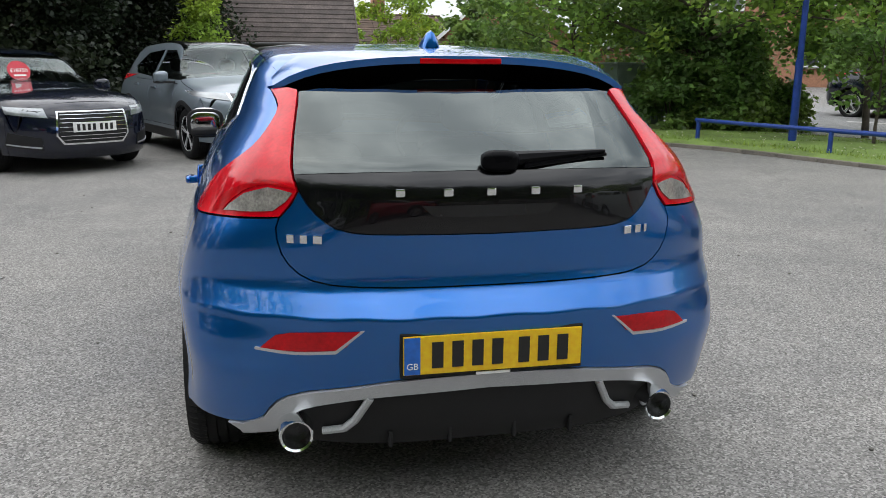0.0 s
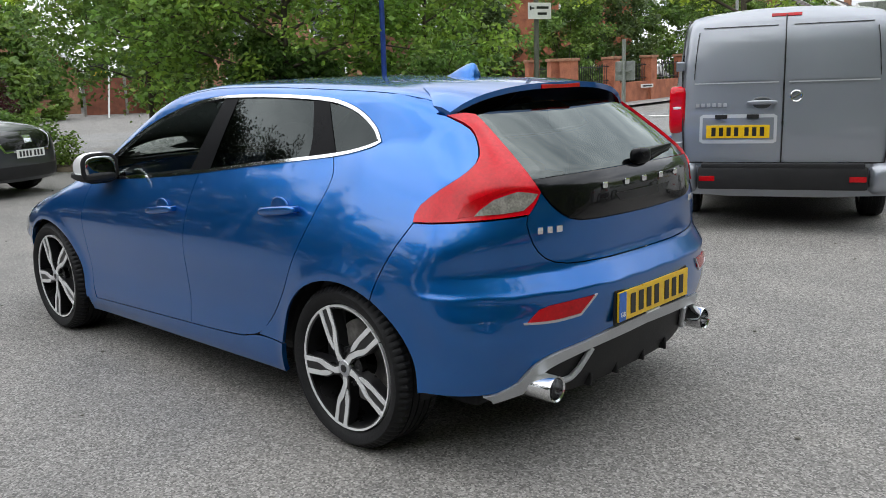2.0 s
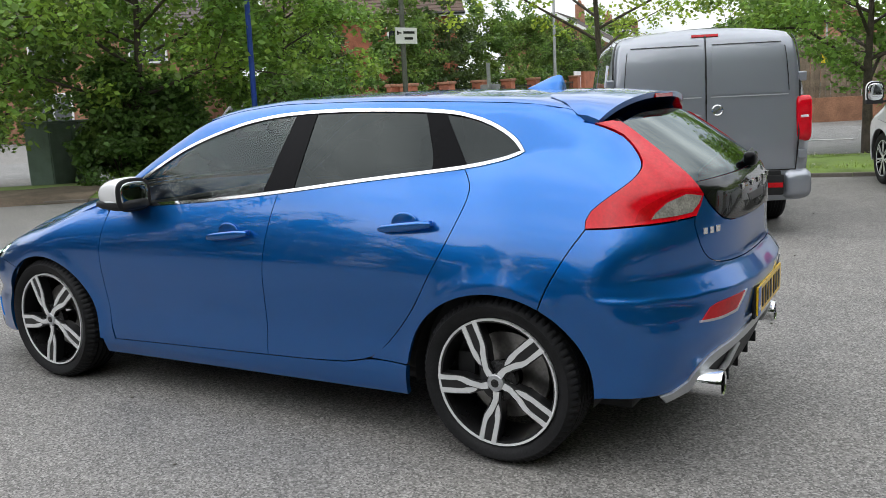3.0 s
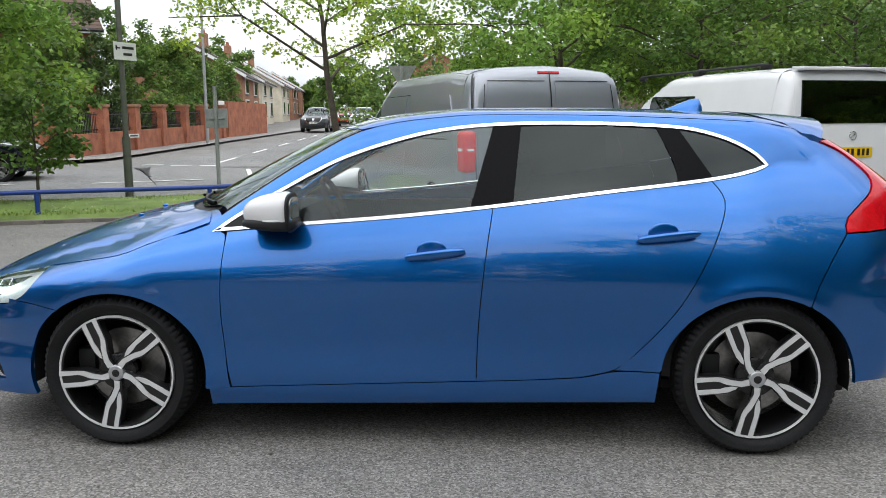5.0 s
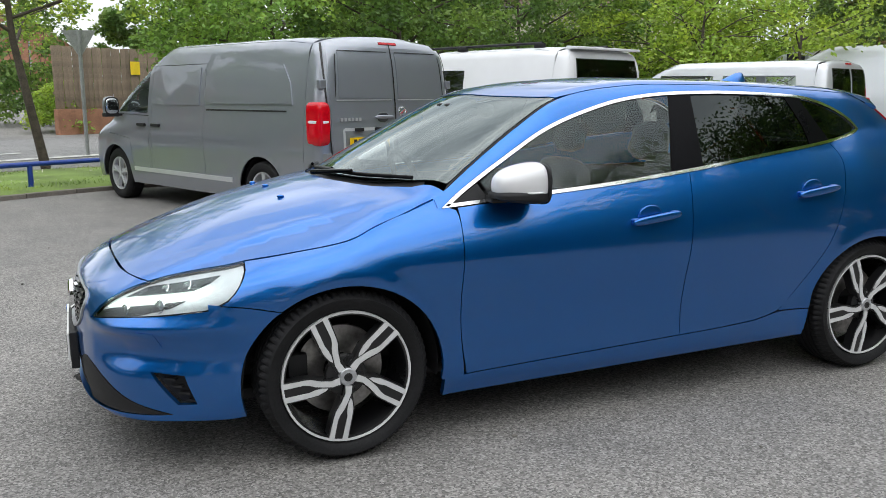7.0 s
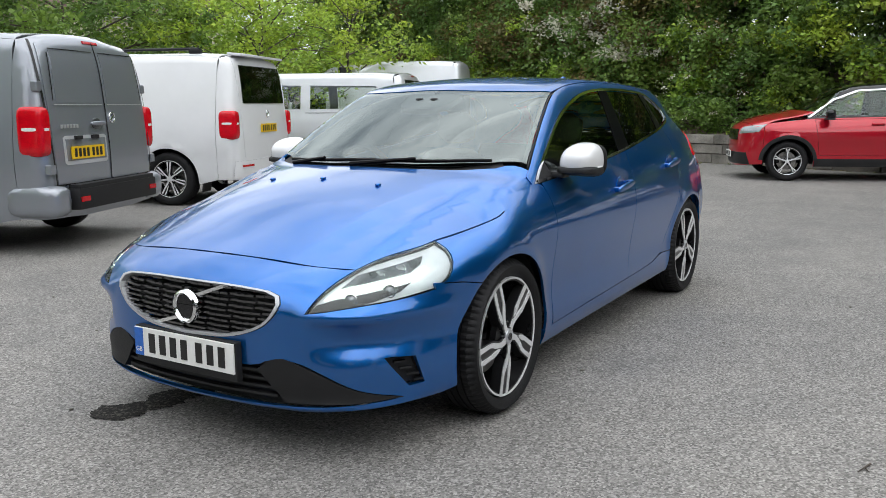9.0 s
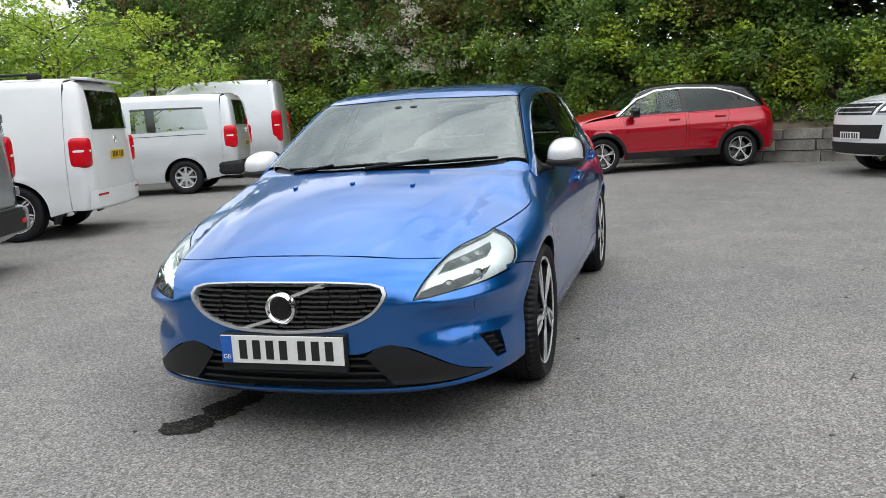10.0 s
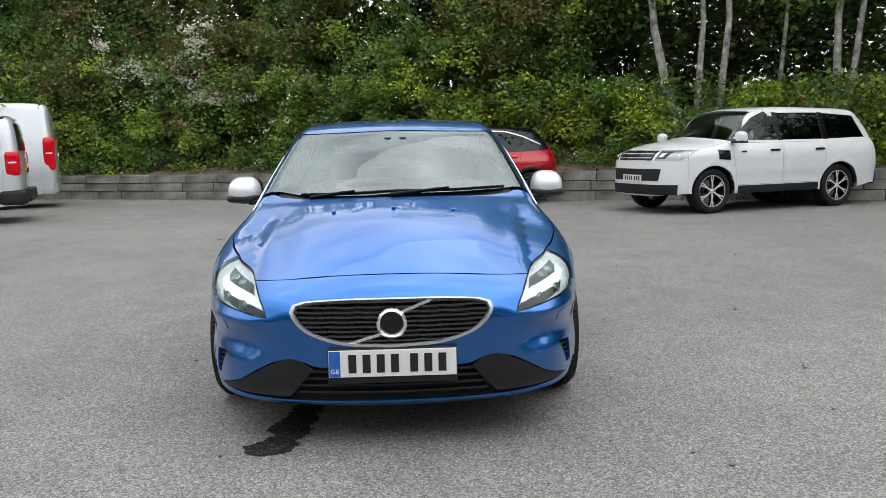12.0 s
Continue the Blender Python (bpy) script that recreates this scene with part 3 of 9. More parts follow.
SLIM = (((-0.05, 0.12), (0.05, 0.12), (0.045, 0.98), (-0.045, 0.98)),)


class Wheel:
    """Meshes for one kind of wheel, shared by all that carry it. Its outer face looks to +x."""

    def __init__(w, r, rim, half, spokes, count, face, body, turn=20, detail=True, blades=None):
        w.count, w.turn = count, turn
        w.tyre = to_mesh("tyre", tyre_mesh(r, rim, half, 216 if detail else 60), TYRE, 28)
        bm = bmesh.new()
        lathe(bm, [(rim * 0.99, half - 0.028), (rim * 0.985, half - 0.012), (rim * 0.93, half - 0.016), (rim * 0.925, half - 0.05), (rim * 0.90, -half + 0.03), (rim * 0.98, -half + 0.01)], 64)
        w.rim = to_mesh("rim", bm, body)
        bm = bmesh.new()
        lathe(bm, [(rim * 0.995, half - 0.022), (rim * 0.99, half - 0.0095), (rim * 0.958, half - 0.0115), (rim * 0.953, half - 0.024)], 64)
        w.edge = to_mesh("rim_edge", bm, face)
        out = half - (0.0095 if blades else 0.018)
        bm, bf = bmesh.new(), bmesh.new()
        for o in spokes:
            q = [(y * rim, z * rim) for y, z in o]
            prism(bm, q, out - 0.05, out - 0.004)
            c = np.mean(q, 0)
            if blades is None:
                prism(bf, [tuple(c + (np.array(p) - c) * (0.74, 0.97)) for p in q], out - 0.004, out)
        for o in blades or ():
            prism(bf, [(y * rim, z * rim) for y, z in o], out - 0.012, out)
        w.spoke, w.face = to_mesh("spoke", bm, body), to_mesh("spoke_face", bf, face)
        bm = bmesh.new()
        lathe(bm, [(0.0005, out + 0.004), (rim * 0.12, out + 0.003), (rim * 0.135, out - 0.001), (rim * 0.14, out - 0.03)], 32)
        w.cap = to_mesh("hub_cap", bm, CAP_GREY if detail else face)
        w.disc_mark = None
        if detail:
            bm = bmesh.new()
            lathe(bm, [(0.0005, out + 0.0065), (rim * 0.06, out + 0.006), (rim * 0.066, out + 0.003)], 24)
            w.disc_mark = to_mesh("cap_centre", bm, RIM_BLACK)
        bm = bmesh.new()
        lathe(bm, [(rim * 0.31, out - 0.024), (rim * 0.31, out - 0.05), (0.001, out - 0.05)], 32)
        lathe(bm, [(0.0005, out - 0.018), (rim * 0.27, out - 0.02), (rim * 0.31, out - 0.024)], 32)
        w.hub = to_mesh("hub", bm, body)
        bm = bmesh.new()
        lathe(bm, [(rim * 0.25, -0.01), (rim * 0.68, -0.01), (rim * 0.68, -0.034), (rim * 0.25, -0.034)], 48)
        w.disc = to_mesh("brake_disc", bm, STEEL)
        w.nut = to_mesh("wheel_bolt", tube(bmesh.new(), (out - 0.03, 0, rim * 0.225), (out - 0.010, 0, rim * 0.225), 0.0115, 0.0095, 8), STEEL)
        bm = bmesh.new()
        box(bm, (0.07, rim * 0.3, rim * 0.5), (-0.015, -rim * 0.66, 0.02), bevel=0.012)
        w.caliper = to_mesh("brake_caliper", bm, PLASTIC)

    def put(w, root, x, y, z, steer=0):
        """Hang one wheel on a vehicle; x tells the side."""
        hub = hang("wheel", w.rim, root)
        hub.matrix_local = pose(x, y, z, 0, 0, (0 if x > 0 else 180) + steer)
        hang("tyre", w.tyre, hub, "black rubber tyre with grooved tread")
        hang("rim_edge", w.edge, hub)
        for k in range(w.count):
            a = pose(0, 0, 0, w.turn + 360 * k / w.count)
            s = hang("spoke", w.spoke, hub)
            f = hang("spoke_face", w.face, hub)
            s.matrix_local = f.matrix_local = a
        for k in range(5):
            hang("wheel_bolt", w.nut, hub).matrix_local = pose(0, 0, 0, w.turn + 22 + 72 * k)
        for me in (w.cap, w.hub, w.disc, w.caliper, w.disc_mark):
            if me is None:
                continue
            hang(me.name.split(".")[0], me, hub)
        return hub


def lettering(name, words, size, mat, parent, at, turn=None):
    """Raised words facing -y."""
    c = bpy.data.curves.new(name, "FONT")
    c.body, c.size, c.extrude, c.align_x = words, size, 0.0008, "CENTER"
    c.materials.append(mat)
    ob = hang(name, c, parent)
    ob.matrix_local = Matrix.Translation(at) @ (turn or pose(0, 0, 0, 90))
    return ob


def plate(root, at, turn, back, label, height=0.111, width=0.52, band=True):
    """A number plate: backing, blue band and plain bars."""
    m = Matrix.Translation(at) @ turn
    ob = part("number_plate", box(bmesh.new(), (width, 0.008, height), bevel=0.002), back, root, label)
    ob.matrix_local = m
    if band:
        b = part("plate_band", box(bmesh.new(), (0.045, 0.003, height - 0.004), (-width / 2 + 0.025, -0.005, 0)), PLATE_BLUE, ob)
        lettering("band_text", "GB", 0.026, PLATE_WHITE, b, (-width / 2 + 0.025, -0.0072, -0.038))
    start = -width / 2 + (0.068 if band else 0.03)
    space = width - (0.068 if band else 0.03) - 0.02
    for k in range(7):
        cx = start + space * ((k + (0.35 if k > 3 else 0)) + 0.5) / 7.5
        part("plate_bar", box(bmesh.new(), (space / 7.5 * 0.56, 0.003, height * 0.68), (cx, -0.005, 0)), INK, ob)
    return ob


FACING = {"rear": Matrix(), "front": pose(0, 0, 0, 0, 0, 180)}


def blob(size, at, sub=3, power=2.6):
    """A rounded box: a superellipsoid."""
    bm = bmesh.new()
    bmesh.ops.create_icosphere(bm, subdivisions=sub, radius=1)
    for v in bm.verts:
        n = sum(abs(c) ** power for c in v.co) ** (1 / power)
        v.co = Vector([at[i] + size[i] / 2 * v.co[i] / n for i in range(3)])
    return bm


def seat(root, x, y, z=0.38, w=0.5):
    s = part("seat", blob((w, 0.52, 0.2), (x, y, z), 3, 4), CABIN, root, "", True)
    b = blob((w, 0.17, 0.62), (0, 0, 0.3), 3, 4)
    o = part("backrest", b, CABIN, s, "", True)
    o.matrix_local = pose(x, y - 0.25, z + 0.02, 14)
    h = part("headrest", blob((0.26, 0.1, 0.19), (0, 0, 0.74), 2, 4), CABIN, s, "", True)
    h.matrix_local = pose(x, y - 0.25, z + 0.02, 14)
    return s


def mirror_pair(root, at, size, shell_mat, glass_mat, foot=PLASTIC):
    for s in (-1, 1):
        bm = blob(size, (0, 0, 0), 4, 3.0)
        for v in bm.verts:
            v.co.z -= 0.18 * (v.co.x) * (1 if v.co.z < 0 else 0.1)
            v.co.y += 0.12 * abs(v.co.x) * (-1 if v.co.y > 0 else 0)
            if v.co.y < -size[1] * 0.36:
                v.co.y = -size[1] * 0.36
            if s < 0:
                v.co.x = -v.co.x
        if s < 0:
            bmesh.ops.reverse_faces(bm, faces=bm.faces[:])
        ob = part("door_mirror", bm, shell_mat, root, "", True)
        ob.matrix_local = pose(s * at[0], at[1], at[2])
        part("mirror_bezel", blob((size[0] * 0.99, 0.016, size[2] * 0.95), (0, -size[1] * 0.362, 0), 3, 3.2), PLASTIC, ob, "", True)
        bm = blob((size[0] * 0.86, 0.012, size[2] * 0.78), (0, -size[1] * 0.37 - 0.006, 0), 3, 3.2)
        part("mirror_glass", bm, glass_mat, ob, "", True)
        bm = bmesh.new()
        box(bm, (size[0] * 0.93, size[1] * 0.80, size[2] * 0.22), (0, 0, -size[2] * 0.45), bevel=0.01)
        box(bm, (0.12, size[1] * 0.5, 0.03), (-s * size[0] * 0.6, 0.01, -size[2] * 0.46), bevel=0.008)
        part("mirror_foot", bm, foot, ob)


def cap_mirrors(root):
    """Door mirrors of the hatchback: a rounded painted cap over a black tray, with an indicator strip and a glass at the back."""
    for s in (-1, 1):
        bm = bmesh.new()
        bmesh.ops.create_icosphere(bm, subdivisions=5, radius=1)
        for v in bm.verts:
            n = sum(abs(c) ** p for c, p in zip(v.co, (3.0, 2.3, 2.6))) ** (1 / 2.55)
            x, y, z = (c / n for c in v.co)
            low = max(z, -0.42)
            wide = 0.092 * (1 - 0.10 * max(low, 0)) * (1 + 0.04 * y)
            v.co = Vector((s * (x * wide + 0.004 * low), y * 0.165 if y > 0 else max(y, -0.6) * 0.045, low * 0.084 - 0.012 * max(y, 0) * max(low, 0)))
        if s < 0:
            bmesh.ops.reverse_faces(bm, faces=bm.faces[:])
        bmesh.ops.recalc_face_normals(bm, faces=bm.faces[:])
        ob = part("door_mirror", bm, MIRROR_CAP, root, "silver-white painted mirror cap", True)
        ob.matrix_local = pose(s * 0.892, 0.572, 1.003)
        part("mirror_bezel", blob((0.198, 0.022, 0.158), (0, -0.027, 0.0), 4, 3.2), PLASTIC, ob, "", True)
        part("mirror_glass", blob((0.160, 0.012, 0.118), (0, -0.035, 0.004), 3, 3.2), MIRROR_GLASS, ob, "", True)
        tray = blob((0.19, 0.225, 0.060), (0, 0.055, -0.044), 4, 3.4)
        for v in tray.verts:
            if v.co.z < -0.05:
                v.co.z += 0.10 * max(v.co.y - 0.02, 0)
        part("mirror_tray", tray, PLASTIC, ob, "black plastic mirror tray", True)
        foot = bmesh.new()
        box(foot, (0.15, 0.075, 0.026), (-s * 0.115, 0.115, -0.058), pose(0, 0, 0, 0, s * 4), bevel=0.010)
        part("mirror_foot", foot, PLASTIC, ob)
        part("indicator_strip", blob((0.176, 0.100, 0.012), (s * 0.008, 0.035, -0.026), 3, 4.0), LAMP_GUIDE, ob, "clear indicator strip", True)


# ---- the blue hatchback ----
def blue_hatchback():
    sh = HATCH
    car = thing("hatchback_car", "blue metallic five-door hatchback with white mirrors, parked on the tarmac", "car")
    SIDE, ROLL, LOW = View("side"), View("roll", 0.75), View("roll", 0.4)
    FRONT, REAR = View("front", 0.9), View("rear", -0.9)
    S, T, F, R = sh.on_side, sh.on_top, sh.on_front, sh.on_rear

    dlo_low = [(0.91, 0.911), (0.586, 0.935), (0.139, 0.968), (-0.261, 1.008), (-0.696, 1.06), (-1.144, 1.109), (-1.33, 1.145), (-1.385, 1.17)]
    dlo_up = [(-1.385, 1.17), (-1.345, 1.218), (-1.258, 1.27), (-1.146, 1.31), (-1.0, 1.335), (-0.66, 1.352), (-0.33, 1.352), (-0.09, 1.335), (0.12, 1.295), (0.385, 1.21), (0.628, 1.085), (0.81, 0.98), (0.91, 0.911)]
    f_seam = [(0.845, 0.914), (0.853, 0.762), (0.863, 0.572), (0.853, 0.379), (0.835, 0.262)]
    b_seam = [(-0.262, 1.008), (-0.232, 0.806), (-0.207, 0.578), (-0.195, 0.365), (-0.193, 0.30)]
    r_seam = [(-1.15, 1.11), (-1.185, 1.06), (-1.19, 1.0), (-1.141, 0.871), (-1.063, 0.72), (-0.979, 0.582), (-0.86, 0.442), (-0.76, 0.358), (-0.62, 0.322)]
    up = sh.edge(np.linspace(0.93, -1.58, 40))
    cut = lambda pts, a, b: [p for p in pts if min(a, b) - 1e-6 <= p[0] <= max(a, b) + 1e-6]

    # doors
    low_f = [(0.84, 0.914)] + cut(dlo_low, 0.7, -0.25) + [(-0.262, 1.008)]
    panel(car, "front_door", BLUE, sh, SIDE, lines(S(low_f), S(b_seam), S([(-0.193, 0.30), (0.375, 0.279), (0.835, 0.262)]), S(f_seam[::-1])), both=True)
    low_r = [(-0.262, 1.008)] + cut(dlo_low, -0.4, -1.1) + [(-1.15, 1.11)]
    panel(car, "rear_door", BLUE, sh, SIDE, lines(S(low_r), S(r_seam), S([(-0.62, 0.322), (-0.4, 0.308), (-0.193, 0.30)]), S(b_seam[::-1])), both=True)
    # quarter, roof side and pillars in one pressing
    tail_front = [(-1.618, 1.262), (-1.72, 1.215), (-1.79, 1.15), (-1.812, 1.105), (-1.79, 1.062), (-1.735, 1.018), (-1.675, 0.966), (-1.661, 0.935), (-1.664, 0.907)]
    bump_r = [(-1.664, 0.907), (-1.60, 0.81), (-1.54, 0.70), (-1.512, 0.625)]
    arch_r = oval(-1.3235, 0.32, 0.383, 0.345, 119, 8)
    quarter = lines(np.vstack([up]), S([(-1.58, 1.27)] + tail_front), S(bump_r), S(arch_r), S([(-0.943, 0.36), (-0.935, 0.348), (-0.76, 0.352)]), S(r_seam[::-1][1:]), S([(-1.15, 1.11), (-1.33, 1.145), (-1.385, 1.17)]), S(dlo_up), S([(0.91, 0.911), (0.925, 0.908)]))
    panel(car, "rear_quarter", BLUE, sh, SIDE, quarter, both=True, grid=0.03)
    # sill
    panel(car, "sill", BLUE, sh, SIDE, lines(S([(0.93, 0.258), (0.835, 0.262), (0.375, 0.279), (-0.193, 0.30), (-0.4, 0.308), (-0.62, 0.322), (-0.76, 0.348), (-0.935, 0.346)]), S([(-0.935, 0.346), (-0.922, 0.215)]), S([(-0.922, 0.215), (0.93, 0.178)]), S([(0.93, 0.178), (0.93, 0.258)])), both=True, lip=0.02)
    # front wing
    shut = [(1.655, 0.757), (1.5, 0.783), (1.3, 0.818), (1.18, 0.862), (1.07, 0.935), (1.0, 0.945)]
    lamp_back = [(1.80, 0.608), (1.735, 0.64), (1.69, 0.69), (1.662, 0.735), (1.655, 0.757)]
    arch_f = oval(1.3235, 0.32, 0.383, 0.345, 190, 52)
    panel(car, "front_wing", BLUE, sh, SIDE, lines(S([(0.93, 0.915), (0.853, 0.905), (0.853, 0.762), (0.863, 0.572), (0.853, 0.379), (0.842, 0.255)]), S([(0.842, 0.255), (0.94, 0.253)]), S(arch_f), S([(1.56, 0.592), (1.674, 0.614), (1.80, 0.627)]), S(lamp_back), S(shut[:-2] + [(1.06, 0.90), (0.93, 0.915)])), both=True, grid=0.03)
    # bonnet
    nose = T([(0, 2.075), (0.2, 2.068), (0.42, 2.045), (0.53, 2.01), (0.592, 1.975)])
    lamp_top = np.vstack([T([(0.592, 1.975), (0.612, 1.90), (0.640, 1.825), (0.700, 1.72)]), S([(1.655, 0.757)])])
    side_line = np.vstack([S([(1.655, 0.757), (1.5, 0.783), (1.3, 0.818), (1.18, 0.862), (1.06, 0.90)]), sh.edge([0.98, 0.93])])
    cowl = np.vstack([sh.edge([0.93]), T([(0.68, 0.945), (0.60, 1.0), (0.45, 1.10), (0.2, 1.185), (0, 1.205)])])
    panel(car, "bonnet", BLUE, sh, LOW, lines(nose, lamp_top, side_line, cowl), sym=True, grid=0.03)
    corner = lines(S([(1.25, 0.80), (1.05, 0.84), (0.88, 0.87)]), np.vstack([S([(0.88, 0.87)]), sh.edge([0.88])]), np.vstack([sh.edge([0.88]), T([(0.66, 0.93), (0.60, 1.02)])]), T([(0.60, 1.02), (0.62, 1.12), (0.70, 1.25)]), np.vstack([T([(0.70, 1.25)]), S([(1.25, 0.80)])]))
    panel(car, "cowl_corner", BLUE, sh, LOW, corner, both=True, lift=-0.006, lip=0)
    # windscreen, with a black border under its rim
    edge_f = sh.edge(np.linspace(0.86, 0.30, 14)) - (0.010, 0, 0)
    edge_f = T(edge_f[:, :2])
    head = T([(edge_f[-1][0], edge_f[-1][1]), (0.5, 0.36), (0.25, 0.435), (0, 0.45)])
    base = T([(0, 1.165), (0.2, 1.145), (0.45, 1.06), (0.64, 0.92), (edge_f[0][0], edge_f[0][1])])
    screen = lines(base, edge_f, head)
    panel(car, "windscreen", SCREEN, sh, ROLL, screen, sym=True, lift=-0.003, lip=0.004, label="clear laminated windscreen")
    both_ways = np.vstack([screen, mirrored(screen)[1:-1]])
    inner = (screen - screen.mean(0)) * (0.955, 0.93, 1) + screen.mean(0) + (-0.012, 0, 0)
    inner[np.abs(screen[:, 0]) < 1e-4, 0] = 0
    inner = T(np.clip(inner[:, :2], (0, -9), (9, 9)))
    panel(car, "screen_border", BLACK_GLOSS, sh, ROLL, both_ways, holes=[np.vstack([inner, mirrored(inner)[1:-1]])], lift=-0.006, lip=0)
    # roof
    roof_edge = sh.edge(np.linspace(0.30, -1.53, 28))
    roof_edge[0] = edge_f[-1]
    tail = np.vstack([roof_edge[-1:], T([(0.40, -1.50), (0.2, -1.49), (0, -1.49)])])
    panel(car, "roof", BLUE, sh, ROLL, lines(head[::-1], roof_edge, tail), sym=True, grid=0.035)
    pillar = np.vstack([edge_f + (0, 0, 0), sh.edge(np.linspace(0.31, 0.88, 12))])
    panel(car, "pillar_trim", PLASTIC, sh, ROLL, pillar, both=True, lift=-0.004, lip=0)
    # side glass
    win = lines(S(dlo_low), S(dlo_up))
    thin = shrink(SIDE.flat(win), 0.013)
    ring_in = S(thin)
    panel(car, "window_trim", CHROME, sh, SIDE, win, holes=[ring_in], both=True, lift=0.004, lip=0.008, gap=0.0, label="bright chrome window surround")
    panel(car, "front_window", DOOR_GLASS, sh, SIDE, lines(S([(0.70, 0.94), (0.139, 0.98), (-0.18, 1.012)]), S([(-0.18, 1.012), (-0.275, 1.335)]), S([(-0.275, 1.335), (-0.09, 1.322), (0.12, 1.282), (0.385, 1.197), (0.60, 1.085), (0.73, 1.005)]), S([(0.73, 1.005), (0.70, 0.94)])), both=True, lift=-0.004, lip=0.003, label="clear front door glass")
    panel(car, "rear_window", GLASS_DARK, sh, SIDE, lines(S([(-0.338, 1.027), (-0.696, 1.073), (-1.02, 1.108)]), S([(-1.02, 1.108), (-1.0, 1.18), (-0.94, 1.325)]), S([(-0.94, 1.325), (-0.66, 1.338), (-0.375, 1.34)]), S([(-0.375, 1.34), (-0.338, 1.027)])), both=True, lift=-0.004, lip=0.003, label="dark tinted rear door glass")
    panel(car, "quarter_window", GLASS_DARK, sh, SIDE, lines(S([(-1.15, 1.125), (-1.33, 1.158), (-1.365, 1.178)]), S([(-1.365, 1.178), (-1.33, 1.215), (-1.25, 1.258), (-1.146, 1.296), (-1.02, 1.32)]), S([(-1.02, 1.32), (-1.15, 1.125)])), both=True, lift=-0.004, lip=0.003, label="dark tinted quarter glass")
    panel(car, "centre_pillar", PILLAR, sh, SIDE, lines(S([(-0.165, 1.0), (-0.345, 1.022)]), S([(-0.345, 1.022), (-0.382, 1.345)]), S([(-0.382, 1.345), (-0.262, 1.344)]), S([(-0.262, 1.344), (-0.165, 1.0)])), both=True, lift=-0.001, lip=0.006)
    panel(car, "rear_pillar", PILLAR, sh, SIDE, lines(S([(-1.01, 1.10), (-1.16, 1.122)]), S([(-1.16, 1.122), (-1.025, 1.33)]), S([(-1.025, 1.33), (-0.93, 1.336)]), S([(-0.93, 1.336), (-1.0, 1.18), (-1.01, 1.10)])), both=True, lift=-0.001, lip=0.006)
    panel(car, "mirror_base", PLASTIC, sh, SIDE, lines(S([(0.875, 0.925), (0.71, 0.938)]), S([(0.71, 0.938), (0.745, 1.0)]), S([(0.745, 1.0), (0.875, 0.925)])), both=True, lift=0.002, lip=0.008)
    # door handles
    for y0, z0, tilt in ((-0.025, 0.832, 6.5), (-0.95, 0.901, 6.5)):
        p = S([(y0, z0)])[0]
        n = sh.normal(p[None])[0]
        for s in (-1, 1):
            cup = blob((0.012, 0.125, 0.105), (0, 0.01, 0.0), 3, 2.2)
            c = part("handle_recess", cup, BLUE, car, "", True)
            c.matrix_local = pose(s * (p[0] - 0.002), y0, z0, 0, 0, 0)
            h = part("door_handle", blob((0.026, 0.245, 0.034), (0, 0, 0), 3, 3.2), BLUE, car, "", True)
            h.matrix_local = pose(s * (p[0] + 0.03), y0 - 0.005, z0, 0, 0, 0) @ pose(0, 0, 0, -tilt)
            for yy in (0.10, -0.10):
                part("handle_foot", box(bmesh.new(), (0.03, 0.03, 0.026), (-s * 0.018, yy, 0), bevel=0.006), BLUE, h)
    # front bumper
    lamp_low = np.vstack([S([(1.80, 0.608)]), F([(0.752, 0.590), (0.66, 0.577), (0.518, 0.556)])])
    lamp_in = np.vstack([F([(0.518, 0.556), (0.538, 0.60), (0.565, 0.645)]), T([(0.592, 1.975)])])
    under = F([(0, 0.172), (0.25, 0.175), (0.45, 0.185), (0.62, 0.20)])
    under_side = S([(1.90, 0.205), (1.75, 0.205), (1.69, 0.215)])
    face = lines(under, np.vstack([under[-1:], under_side]), S(oval(1.3235, 0.32, 0.383, 0.345, -17, 52)), S([(1.56, 0.592), (1.674, 0.614), (1.80, 0.627)]), lamp_low, lamp_in, nose[::-1])
    g_half = F([(0, 0.632), (0.2, 0.63), (0.365, 0.620), (0.408, 0.607), (0.420, 0.583), (0.392, 0.533), (0.33, 0.487), (0.2, 0.448), (0, 0.436)])
    g_half = rounded(g_half, step=0.025)
    grille = np.vstack([g_half, mirrored(g_half)[1:-1]])
    k_half = lines(F([(0, 0.212), (0.3, 0.214), (0.46, 0.217), (0.62, 0.222), (0.762, 0.232)]), F([(0.762, 0.232), (0.66, 0.275), (0.56, 0.338), (0.47, 0.378), (0.36, 0.372), (0.3, 0.352), (0, 0.352)]))
    intake = np.vstack([k_half, mirrored(k_half)[1:-1]])
    vent = lines(F([(0.725, 0.385), (0.785, 0.375)]), F([(0.785, 0.375), (0.80, 0.272)]), F([(0.80, 0.272), (0.775, 0.27)]), F([(0.775, 0.27), (0.725, 0.385)]))
    panel(car, "front_bumper", BLUE, sh, FRONT, face, holes=[grille, intake, vent, mirrored(vent)], sym=True, grid=0.02, lip=0.02)
    panel(car, "grille_back", PLASTIC, sh, FRONT, grille, lift=-0.045, lip=0)
    inner_g = rounded(np.c_[g_half[:, 0] * 0.962, g_half[:, 1], g_half[:, 2] + (0.53 - g_half[:, 2]) * np.where(g_half[:, 2] > 0.53, 0.05, 0.11)], step=0.03)
    panel(car, "grille_surround", TRIM, sh, FRONT, grille, holes=[np.vstack([inner_g, mirrored(inner_g)[1:-1]])], lift=0.006, lip=0.03, gap=0.0, label="satin silver grille surround")
